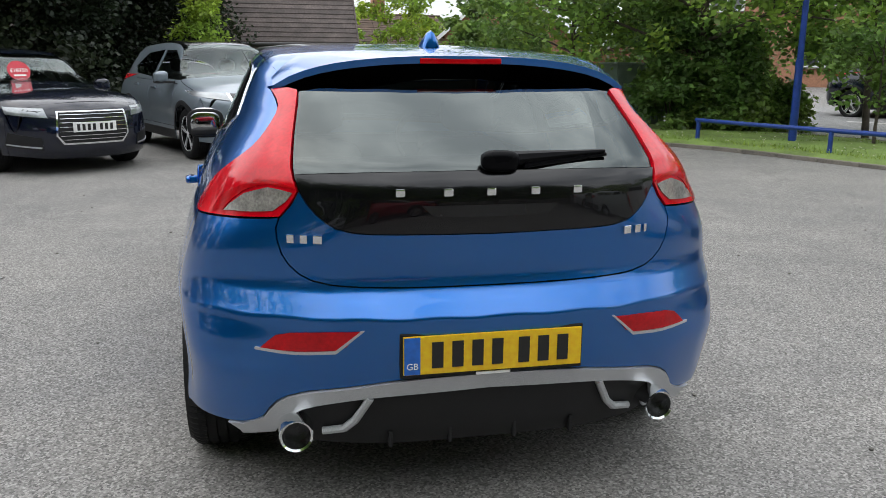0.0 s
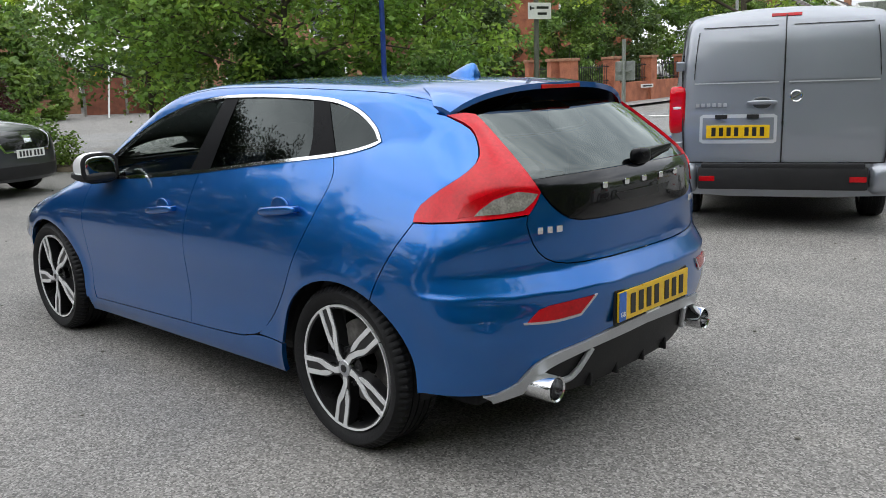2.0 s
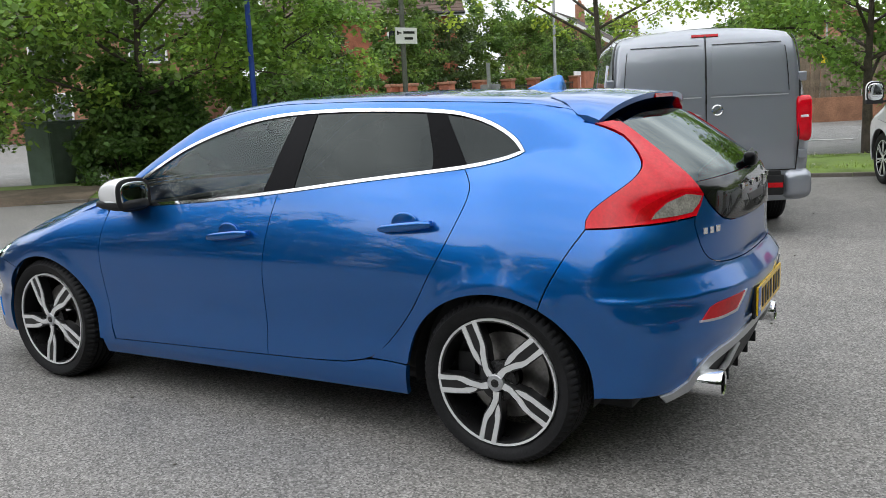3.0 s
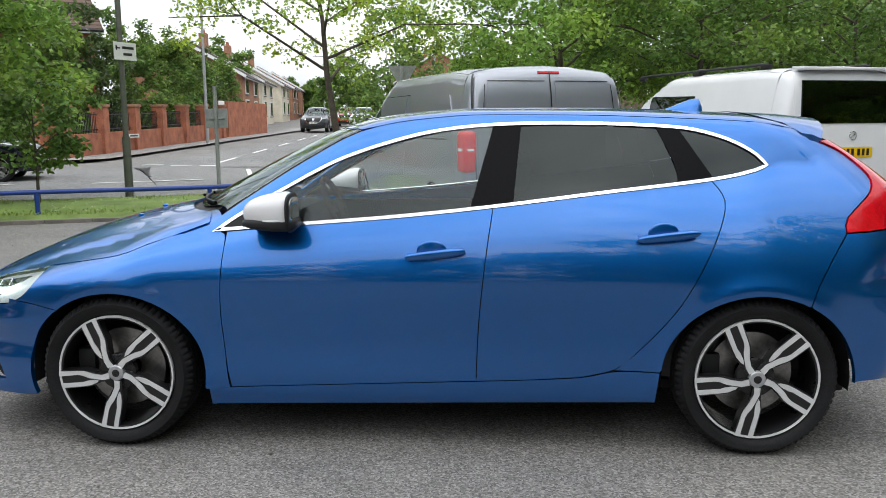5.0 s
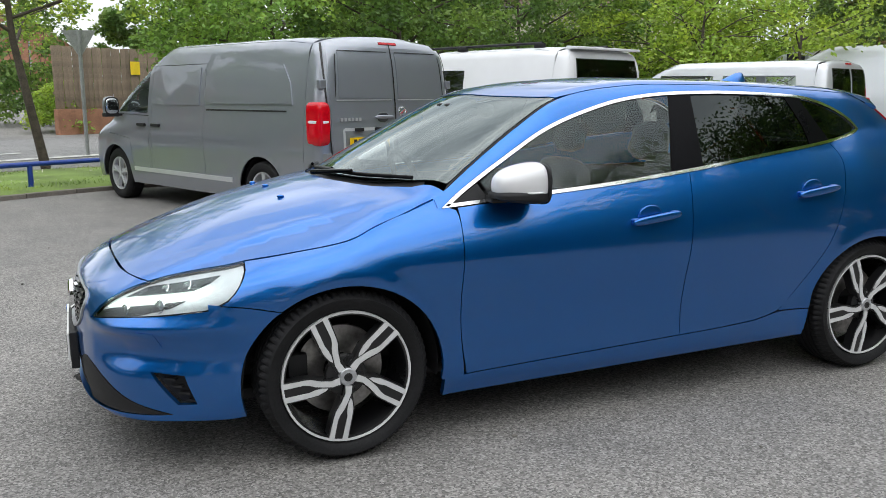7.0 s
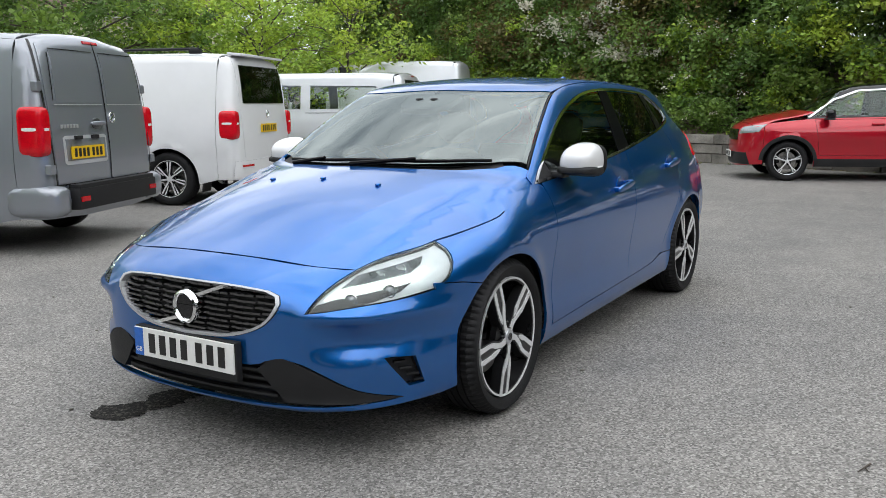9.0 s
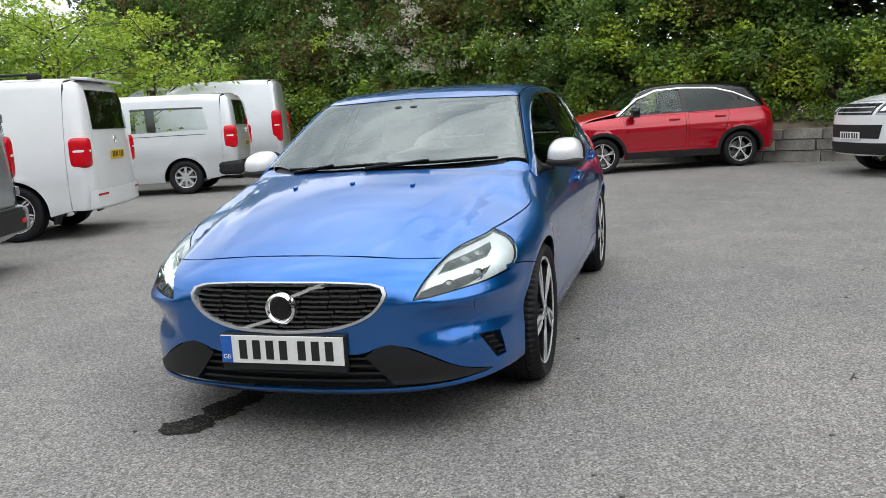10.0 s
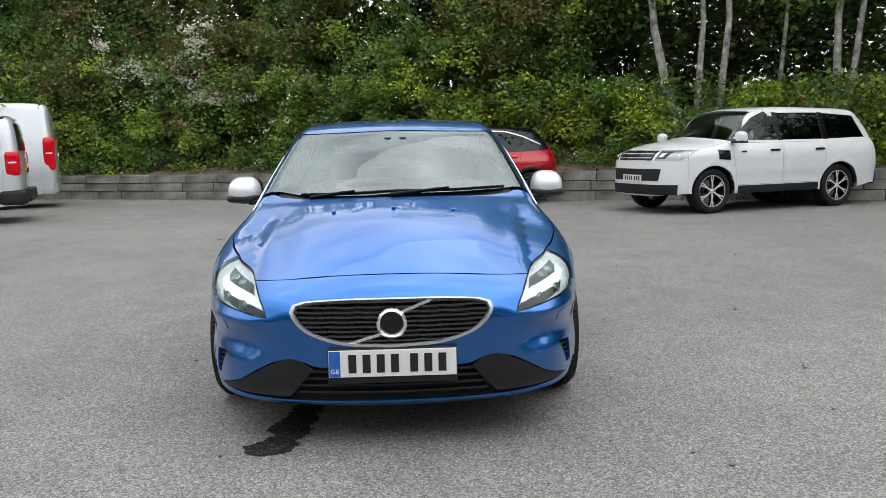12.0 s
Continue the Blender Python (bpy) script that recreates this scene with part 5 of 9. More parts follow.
    box(bm, (1.42, 0.45, 0.22), (0, 0.93, 0.80), pose(0, 0, 0, -6), bevel=0.06)
    box(bm, (0.24, 0.9, 0.3), (0, 0.4, 0.5), bevel=0.04)
    part("dashboard", bm, CABIN, car)
    for x0 in (-0.36, 0.36):
        seat(car, x0, 0.05)
    part("rear_bench", box(bmesh.new(), (1.2, 0.5, 0.2), (0, -0.78, 0.42), bevel=0.05), CABIN, car)
    part("bench_back", box(bmesh.new(), (1.2, 0.14, 0.55), (0, -1.08, 0.72), pose(0, 0, 0, 14), bevel=0.05), CABIN, car)
    bm = bmesh.new()
    lathe(bm, [(0.17 + 0.016 * math.cos(a), 0.016 * math.sin(a)) for a in np.linspace(0, 2 * math.pi, 9)], 32, "z")
    box(bm, (0.33, 0.05, 0.02))
    box(bm, (0.11, 0.11, 0.04), (0, -0.01, 0), bevel=0.015)
    st = part("steering_wheel", bm, CABIN, car, "", True)
    st.matrix_local = pose(0.36, 0.60, 0.90, 66, 0, 0)
    for s in (-1, 1):
        part("door_trim", box(bmesh.new(), (0.04, 2.1, 0.62), (s * 0.735, -0.15, 0.60), bevel=0.015), CABIN, car)
        for ya in (1.3235, -1.3235):
            arch_liner(car, s * 0.84, ya, 0.32, 0.375)
    panel(car, "headlining", CLOTH, sh, ROLL, lines(T([(0, 0.42), (0.3, 0.40), (0.5, 0.32)]), sh.edge(np.linspace(0.25, -1.3, 18)), T([(0.45, -1.33), (0, -1.34)])), sym=True, lift=-0.03, lip=0)
    wheel = Wheel(0.3225, 0.2495, 0.112, TWIST, 5, ALLOY, RIM_BLACK, turn=25.5, blades=TWIST_FACE)
    for x in (-0.775, 0.775):
        for ya in (1.3235, -1.3235):
            wheel.put(car, x, ya, 0.3225)
    return car



# ---- ground, verge and roads ----
TARMAC = asphalt("car_park_tarmac", (0.192, 0.186, 0.178), (0.34, 0.33, 0.315))
ROAD = asphalt("road_tarmac", (0.20, 0.20, 0.20), (0.36, 0.36, 0.35))
PAVING = asphalt("pavement_tarmac", (0.26, 0.25, 0.24), (0.42, 0.41, 0.40))
SOIL = surface("bare_soil", (0.11, 0.085, 0.06), 0.95, var=0.4, scale=3, fine=40, bump=0.6, dark=(0.06, 0.045, 0.03))
TURF = surface("turf", (0.15, 0.22, 0.05), 0.95, var=0.35, scale=1.5, fine=50, bump=0.5, dark=(0.10, 0.145, 0.035))
STONE = surface("weathered_concrete", (0.20, 0.188, 0.165), 0.92, var=0.35, scale=2.2, fine=45, bump=0.35, vary=0.18, dark=(0.08, 0.076, 0.066))
KERB = surface("kerb_stone", (0.15, 0.135, 0.115), 0.92, var=0.3, scale=3, fine=60, bump=0.3, vary=0.12)
MARKING = surface("road_paint", (0.72, 0.71, 0.68), 0.7, var=0.25, scale=4, fine=30, bump=0.1)
BRICK_RED = surface("red_brick", (0.36, 0.13, 0.07), 0.9, var=0.25, scale=3, fine=25, bump=0.2, dark=(0.24, 0.085, 0.05))
BRICK_BROWN = surface("brown_brick", (0.30, 0.15, 0.09), 0.9, var=0.25, scale=3, fine=25, bump=0.2)
RENDER = surface("cream_render", (0.60, 0.55, 0.44), 0.9, var=0.12, scale=2, fine=40, bump=0.1)
TILE_DARK = surface("dark_roof_tile", (0.075, 0.06, 0.055), 0.85, var=0.3, scale=3, fine=20, bump=0.3, island=0.2, vary=0.15)
TILE_BROWN = surface("brown_roof_tile", (0.10, 0.066, 0.05), 0.85, var=0.3, scale=2, fine=20, bump=0.3, island=0.15, vary=0.15)
UPVC = surface("white_frame", (0.78, 0.78, 0.77), 0.4, var=0.04, bump=0.0)
PANE = surface("house_window_pane", (0.03, 0.035, 0.04), 0.05, var=0.3, scale=1.5, bump=0.0, coat=0.5)
TIMBER = surface("grey_fence_board", (0.22, 0.17, 0.12), 0.9, var=0.3, scale=4, fine=50, bump=0.25, vary=0.2, island=0.2)
TIMBER_RED = surface("stained_fence_board", (0.17, 0.06, 0.035), 0.85, var=0.25, scale=4, fine=50, bump=0.2, island=0.15)
BLUE_STEEL = surface("blue_painted_steel", (0.012, 0.045, 0.24), 0.4, var=0.2, scale=8, fine=70, bump=0.05)
GALV = surface("galvanised_steel", (0.34, 0.35, 0.35), 0.45, metal=0.4, var=0.15, scale=9, bump=0.03)
POST_GREEN = surface("grey_green_post", (0.10, 0.105, 0.085), 0.6, var=0.2, scale=6, bump=0.05)
CABINET_GREEN = surface("green_cabinet", (0.15, 0.20, 0.17), 0.5, var=0.2, scale=4, bump=0.05)
IRON = surface("black_iron", (0.012, 0.012, 0.013), 0.5, var=0.2, bump=0.03)
SIGN_WHITE = surface("sign_white", (0.72, 0.72, 0.70), 0.45, var=0.06, bump=0.0)
SIGN_YELLOW = surface("sign_yellow", (0.75, 0.55, 0.02), 0.5, var=0.08, bump=0.0)
WET = asphalt("wet_tarmac", (0.016, 0.015, 0.014), (0.09, 0.085, 0.075))
WET.node_tree.nodes["Principled BSDF"].inputs["Roughness"].default_value = 0.75
WET.node_tree.nodes["Principled BSDF"].inputs["Specular IOR Level"].default_value = 0.12


def fall(x, y):
    """Height of the land: level car park, then rising gently past the verge."""
    s = 0.94 * x + 0.34 * y
    return 0.02 * min(max(s - 13.0, 0.0), 140.0)


def rows_to_mesh(name, rows, mat, kind="structure", label="", category=""):
    """A sheet between rows of points."""
    w = len(rows[0])
    verts = [p for r in rows for p in r]
    faces = [(i * w + j, i * w + j + 1, (i + 1) * w + j + 1, (i + 1) * w + j) for i in range(len(rows) - 1) for j in range(w - 1)]
    bm = bmesh.new()
    v = [bm.verts.new(p) for p in verts]
    for f in faces:
        bm.faces.new([v[i] for i in f])
    bmesh.ops.recalc_face_normals(bm, faces=bm.faces[:])
    if bm.faces[0].normal.z < 0:
        bmesh.ops.reverse_faces(bm, faces=bm.faces[:])
    return tagged(part(name, bm, mat, None, label, True), kind=kind, category=category)


ticks = [-600, -300, -150, -80, -40, -25, -15, -8, 0, 6, 9, 11, 12, 13, 14, 16, 18, 20, 22, 24, 26, 30, 36, 44, 54, 66, 80, 100, 130, 170, 250, 400, 700]
rows_to_mesh("ground", [[(x, y, fall(x, y)) for y in ticks] for x in ticks], TARMAC, label="worn grey car park tarmac with pale chippings", category="ground")

KERB_LINE = rounded([(-1.5, 15.5), (1.5, 13.6), (4.0, 11.0), (6.0, 8.3), (6.6, 7.2), (7.25, 5.4), (7.78, 4.1), (8.9, 2.2), (9.4, 0.9), (10.2, -2.4), (11.3, -6.5), (12.6, -11.0), (13.8, -15.5), (14.6, -19.0)], step=0.6)
tang = np.gradient(KERB_LINE, axis=0)
tang = tang / np.linalg.norm(tang, axis=1, keepdims=True)
OUT = np.c_[-tang[:, 1], tang[:, 0]]
OUT = OUT * np.sign((OUT @ np.array([0.94, 0.34])))[:, None]


def along(d, z=0.0, rough=0.0):
    p = KERB_LINE + OUT * d
    return [(x, y, fall(x, y) + z + rough * noise.noise((x * 1.3, y * 1.3, 0))) for x, y in p]


near = [i for i, p in enumerate(KERB_LINE) if p[0] > 5.4]
rows_to_mesh("verge", [along(d, z, r) for d, z, r in ((0.0, -0.01, 0), (0.10, 0.05, 0), (0.35, 0.09, 0.05), (0.9, 0.13, 0.06), (1.6, 0.14, 0.06), (2.4, 0.12, 0.05), (3.0, 0.10, 0.02))], TURF, label="mown grass verge with clover", category="grass")
rows_to_mesh("planting_bed", [[p for p, c in zip(along(d, z, 0.05), KERB_LINE) if c[0] < 5.6] for d, z in ((-0.02, -0.01), (0.08, 0.07), (0.5, 0.13), (1.2, 0.165), (1.7, 0.12))], SOIL, label="bare brown soil bed at the car park edge", category="soil")
rows_to_mesh("road", [along(d, 0.004) for d in (3.12, 6.0, 9.0, 12.3)], ROAD, label="grey tarmac road beyond the verge", category="road")
street = [[(x, 4.2 + max(x - 24, 0) * 0.09 + w, fall(x, 9) + 0.008) for w in (0, 2.9, 5.8, 7.6)] for x in (19, 24, 30, 38, 50, 66, 90, 130, 180)]
rows_to_mesh("road", street, ROAD, label="grey side street running uphill", category="road")
for i in range(0, len(KERB_LINE) - 1):
    for d, z, h in ((0.05, 0.012, 0.13), (3.06, 0.05, 0.14)):
        a, b = KERB_LINE[i] + OUT[i] * d, KERB_LINE[i + 1] + OUT[i + 1] * d
        if d < 1 and not 4.5 < a[0] < 12:
            continue
        bm = bmesh.new()
        c = (a + b) / 2
        box(bm, (np.linalg.norm(b - a) - 0.012, 0.11, h), (0, 0, 0), bevel=0.012)
        k = part("kerb", bm, KERB, None)
        k.matrix_world = pose(c[0], c[1], fall(*c) + z - 0.02 + (0.004 * math.sin(i * 7.1)), 0, 0, math.degrees(math.atan2(b[1] - a[1], b[0] - a[0])))
        tagged(k, "grey concrete kerb stone along the verge", "kerb", "kerb stones", "structure")


def marking(x, y, l, w, turn):
    bm = bmesh.new()
    box(bm, (l, w, 0.004))
    ob = part("road_marking", bm, MARKING, None)
    ob.matrix_world = pose(x, y, fall(x, y) + 0.014, 0, -1.1 * math.cos(radians(turn)), turn)
    tagged(ob, "white painted road line, worn", "road marking", "road lines", "structure")


for k in range(9):
    marking(22 + 5.5 * k, 8.2 + 0.47 * k, 2.6, 0.12, 5)
for k in range(7):
    p = KERB_LINE[int(len(KERB_LINE) * (0.2 + 0.085 * k))]
    i = int(len(KERB_LINE) * (0.2 + 0.085 * k))
    q = p + OUT[i] * 7.6
    marking(q[0], q[1], 2.4, 0.12, math.degrees(math.atan2(tang[i][1], tang[i][0])))
for k in range(6):
    marking(19.2 + 0.12 * k, 5.2 + 0.9 * k, 0.2, 0.6, 8)
for dy in (0, 0.45):
    marking(16.5, 5.4 + dy, 3.8, 0.12, 18)
for a, b, ln in ((0, 0, 1.9), (0.9, 0.42, 1.9), (0.9, -0.42, 1.9)):
    marking(24.3 + a, 7.25 + b, 0.12 if b == 0 else 1.9, 1.7 if b == 0 else 0.12, 5 + (0 if b == 0 else -26 if b > 0 else 26))
marking(15.0, 3.4, 5.0, 0.12, -66)
marking(15.6, 2.6, 5.0, 0.12, -66)
rows_to_mesh("pavement", [[(x, 11.9 + (x - 24) * 0.03 + w, fall(x, 12) + 0.09) for w in (0, 1.5)] for x in (21.6, 26, 32, 40, 55, 80, 130)], PAVING, label="tarmac pavement beside the street", category="pavement")
rows_to_mesh("pavement", [[(21.0 + 0.62 * s + w * 0.83, 11.9 + 0.78 * s - w * 0.55, fall(22 + 0.6 * s, 12 + 0.78 * s) + 0.09) for w in (-1.4, 0.3)] for s in (0, 5, 10, 20, 40)], PAVING, label="tarmac pavement beside the road", category="pavement")

# a wet patch where water has run from under the car
rng = random.Random(4)
bm = bmesh.new()
left_side, right_side = [], []
for k in range(121):
    f = k / 120
    cx, cy = 0.44 + 0.09 * f * f - 0.015 * math.sin(f * 6), 1.50 + 0.76 * f
    hw = 0.085 * math.sqrt(max(0.0, 1 - (2 * f - 1) ** 6)) * (0.85 + 0.3 * f) + 0.003
    rag = [0.06 * noise.noise((f * 5, w, 0)) + 0.035 * noise.noise((f * 16, w + 2, 0)) + 0.02 * noise.noise((f * 48, w + 4, 0)) for w in (3, 8)]
    left_side.append(bm.verts.new((cx - hw - rag[0], cy, 0.004)))
    right_side.append(bm.verts.new((cx + max(hw + rag[1], 0.002), cy + 0.01, 0.004)))
for k in range(120):
    bm.faces.new((left_side[k], right_side[k], right_side[k + 1], left_side[k + 1]))
tagged(part("wet_patch", bm, WET, None, "dark wet patch on the tarmac"), kind="structure", category="stain")


# ---- foliage ----
def leaf_material(name, colour, spread=0.25, dry=None):
    m, n, l, b = material(name)
    geo, span, hue = n.new("ShaderNodeNewGeometry"), n.new("ShaderNodeMapRange"), n.new("ShaderNodeHueSaturation")
    co, patch, mix = n.new("ShaderNodeTexCoord"), n.new("ShaderNodeTexNoise"), n.new("ShaderNodeMixRGB")
    patch.inputs["Scale"].default_value = 0.8
    l.new(co.outputs["Object"], patch.inputs["Vector"])
    ramp = n.new("ShaderNodeValToRGB")
    ramp.color_ramp.elements[0].position, ramp.color_ramp.elements[1].position = 0.42, 0.62
    l.new(patch.outputs["Fac"], ramp.inputs["Fac"])
    l.new(ramp.outputs["Color"], mix.inputs["Fac"])
    mix.inputs["Color1"].default_value, mix.inputs["Color2"].default_value = rgb(colour), rgb(dry or (colour[0] * 1.5, colour[1] * 1.25, colour[2]))
    span.inputs["To Min"].default_value, span.inputs["To Max"].default_value = 1 - spread, 1 + spread * 1.6
    l.new(geo.outputs["Random Per Island"], span.inputs["Value"])
    l.new(span.outputs["Result"], hue.inputs["Value"])
    l.new(mix.outputs["Color"], hue.inputs["Color"])
    l.new(hue.outputs["Color"], b.inputs["Base Color"])
    b.inputs["Roughness"].default_value = 0.5
    thin, blend = n.new("ShaderNodeBsdfTranslucent"), n.new("ShaderNodeMixShader")
    l.new(hue.outputs["Color"], thin.inputs["Color"])
    blend.inputs["Fac"].default_value = 0.42
    l.new(b.outputs["BSDF"], blend.inputs[1])
    l.new(thin.outputs["BSDF"], blend.inputs[2])
    l.new(blend.outputs["Shader"], n["Material Output"].inputs["Surface"])
    return m


LEAF = leaf_material("broad_leaf", (0.105, 0.19, 0.042), 0.4)
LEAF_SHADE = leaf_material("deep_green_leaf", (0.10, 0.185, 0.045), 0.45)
LEAF_BRIGHT = leaf_material("young_leaf", (0.23, 0.35, 0.05), 0.4)
LEAF_MID = leaf_material("summer_leaf", (0.155, 0.275, 0.052), 0.45)
# own green of some garden trees; on the bank it stands for shade
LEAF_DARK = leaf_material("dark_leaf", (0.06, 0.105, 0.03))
LEAF_OLIVE = leaf_material("olive_leaf", (0.12, 0.155, 0.04), 0.4, dry=(0.17, 0.13, 0.045))
LEAF_BRONZE = leaf_material("bronze_leaf", (0.15, 0.10, 0.04), 0.3, dry=(0.13, 0.14, 0.04))
LEAF_PURPLE = leaf_material("purple_leaf", (0.05, 0.012, 0.018))
BLOSSOM = leaf_material("white_blossom", (0.74, 0.72, 0.62), 0.12, dry=(0.62, 0.58, 0.48))
NEEDLE = leaf_material("conifer_needle", (0.015, 0.026, 0.012))
GRASS = leaf_material("grass_blade", (0.17, 0.27, 0.05), 0.35)
BARK = surface("tree_bark", (0.075, 0.06, 0.048), 0.95, var=0.35, scale=7, fine=60, bump=0.7)
BIRCH = surface("pale_birch_bark", (0.42, 0.39, 0.35), 0.9, var=0.35, scale=6, fine=40, bump=0.5, dark=(0.10, 0.09, 0.08))
rand = np.random.RandomState(7)


def leaves(centres, radius, per, size, droop=0.3, flat=0.75):
    """Folded leaves strewn round clump centres: verts and quads."""
    c = np.repeat(np.asarray(centres, float), per, 0)
    r = np.repeat(np.broadcast_to(radius, (len(centres),)), per)
    n = len(c)
    d = rand.normal(size=(n, 3))
    d = d / np.linalg.norm(d, axis=1, keepdims=True) * (rand.rand(n, 1) ** 0.45)
    p = c + d * r[:, None] * (1, 1, flat)
    u = rand.normal(size=(n, 3))
    u[:, 2] = u[:, 2] * 0.5 - droop
    u /= np.linalg.norm(u, axis=1, keepdims=True)
    w = np.cross(u, rand.normal(size=(n, 3)))
    w /= np.linalg.norm(w, axis=1, keepdims=True)
    s = size * (0.6 + 0.8 * rand.rand(n, 1))
    v = np.stack([p, p + u * s * 0.45 + w * s * 0.30, p + u * s, p + u * s * 0.5 - w * s * 0.30], 1)
    return v.reshape(-1, 3)


def quads_mesh(name, v, mat):
    n = len(v) // 4
    me = bpy.data.meshes.new(name)
    me.vertices.add(n * 4)
    me.loops.add(n * 4)
    me.polygons.add(n)
    me.vertices.foreach_set("co", np.ascontiguousarray(v, dtype=np.float32).ravel())
    me.loops.foreach_set("vertex_index", np.arange(n * 4, dtype=np.int32))
    me.polygons.foreach_set("loop_start", np.arange(0, n * 4, 4, dtype=np.int32))
    me.update(calc_edges=True)
    me.validate()
    me.materials.append(mat)
    return me


def branches(base, height, spread, lean=(0, 0), limbs=9, r0=0.10, fork=0.35, seed=0, up=0.35):
    """A tapered trunk with limbs: the bmesh and the places where leaves grow."""
    q = random.Random(seed)
    bm, tips = bmesh.new(), []
    pts = [Vector(base)]
    for k in range(1, 6):
        f = k / 5
        pts.append(Vector(base) + Vector((lean[0] * f + q.uniform(-0.06, 0.06) * height * 0.2, lean[1] * f + q.uniform(-0.06, 0.06) * height * 0.2, height * f)))
    for k in range(5):
        tube(bm, pts[k], pts[k + 1], r0 * (1 - 0.17 * k), r0 * (1 - 0.17 * (k + 1)), 9)
    for k in range(limbs):
        f = fork + (0.97 - fork) * (k + 0.5) / limbs
        i = min(int(f * 5), 4)
        a = pts[i].lerp(pts[i + 1], f * 5 - i)
        ang = k * 2.4 + q.uniform(-0.4, 0.4)
        ln = spread * (1.05 - 0.55 * abs(f - 0.5)) * q.uniform(0.75, 1.1)
        b = a + Vector((math.cos(ang) * ln * 0.55, math.sin(ang) * ln * 0.55, ln * up * q.uniform(0.6, 1.3)))
        c = b + Vector((math.cos(ang + 0.3) * ln * 0.5, math.sin(ang + 0.3) * ln * 0.5, ln * 0.12 * q.uniform(-0.8, 1.5)))
        r = r0 * 0.42 * (1.1 - f * 0.6)
        tube(bm, a, b, r, r * 0.6, 7)
        tube(bm, b, c, r * 0.6, r * 0.2, 6)
        tips += [a.lerp(b, 0.6), b, b.lerp(c, 0.5), c]
        for s in (-1, 1):
            e = b + Vector((math.cos(ang + s * 0.9) * ln * 0.45, math.sin(ang + s * 0.9) * ln * 0.45, ln * 0.15 * q.uniform(-0.5, 1.5)))
            tube(bm, b, e, r * 0.45, r * 0.12, 5)
            tips += [b.lerp(e, 0.6), e]
    tips.append(pts[-1])
    return bm, tips


def tree(name, label, base, height, spread, clumps, per, size, leaf, lean=(0, 0), limbs=9, r0=0.1, fork=0.35, seed=0, clump_r=0.5, bark=BARK, up=0.35, group="trees"):
    x, y = base
    bm, tips = branches((0, 0, 0), height, spread, lean, limbs, r0, fork, seed, up)
    t = thing(name, label, "tree", pose(x, y, fall(x, y) + (0.08 if 9 < 0.94 * x + 0.34 * y < 12.5 else 0)), group)
    part("trunk", bm, bark, t, "", True)
    q = random.Random(seed + 1)
    cs = []
    for k in range(clumps):
        p = tips[k % len(tips)]
        cs.append((p.x + q.gauss(0, clump_r * 0.6), p.y + q.gauss(0, clump_r * 0.6), p.z + q.gauss(0, clump_r * 0.5)))
    hang("crown", quads_mesh("crown", leaves(cs, np.array([clump_r * q.uniform(0.5, 1.1) for _ in cs]), per, size), leaf), t)
    return t


def bush(name, label, x, y, size, leaf, per=60, clumps=60, leaf_size=0.07, group="shrubs", z=None):
    t = thing(name, label, "shrub", pose(x, y, fall(x, y) if z is None else z), group)
    q = random.Random(int(x * 31 + y * 17))
    cs = []
    for _ in range(clumps):
        a, r, h = q.uniform(0, 6.3), math.sqrt(q.random()), q.random()
        taper = math.sqrt(max(0.05, 1 - (h * 0.95) ** 2.2))
        cs.append((math.cos(a) * r * size[0] * taper, math.sin(a) * r * size[1] * taper, 0.1 + h * size[2] * (0.75 + 0.25 * q.random())))
    hang("foliage", quads_mesh("foliage", leaves(cs, 0.16 + 0.12 * max(size[0], size[1]), per, leaf_size), leaf), t)
    bm = bmesh.new()
    for k in range(5):
        a = k * 1.3
        tube(bm, (0, 0, 0), (math.cos(a) * size[0] * 0.5, math.sin(a) * size[1] * 0.5, size[2] * 0.7), 0.02, 0.006, 5)
    part("woody_stem", bm, BARK, t)
    return t


# big spreading trees at the corner, thin young ones along the verge, full crowns behind the vans
tree("broadleaf_tree", "spreading green tree with dark shade beneath", (7.7, 10.5), 5.6, 3.2, 300, 95, 0.13, LEAF_MID, limbs=18, r0=0.10, fork=0.18, seed=3, clump_r=0.75, up=0.22)
tree("broadleaf_tree", "spreading green tree with dark shade beneath", (6.2, 13.4), 5.6, 2.5, 190, 90, 0.12, LEAF, limbs=15, r0=0.07, fork=0.18, seed=5, clump_r=0.8, up=0.22)
tree("broadleaf_tree", "green tree with hanging leafy limbs by the rail", (10.3, 9.1), 4.6, 1.7, 150, 80, 0.12, LEAF_MID, limbs=12, r0=0.07, fork=0.22, seed=8, clump_r=0.45, up=0.25)
for x, y, w, h in ((7.3, 10.8, 0.85, 2.4), (8.1, 10.2, 0.8, 2.1)):
    bush("shrub", "dense dark green lower growth of the corner trees", x, y, (w, w * 0.9, h), LEAF_SHADE, 95, 110, 0.115)
tree("young_tree", "small leafy sapling behind the blue rail", (8.75, 7.0), 1.7, 0.75, 46, 60, 0.10, LEAF, limbs=8, r0=0.03, fork=0.3, seed=11, clump_r=0.28, up=0.6)
tree("young_tree", "slender open tree with sparse bright leaves", (12.2, 2.65), 5.4, 2.9, 210, 56, 0.085, LEAF_BRIGHT, lean=(0.0, 0.7), limbs=15, r0=0.085, fork=0.36, seed=14, clump_r=0.42, up=0.3)
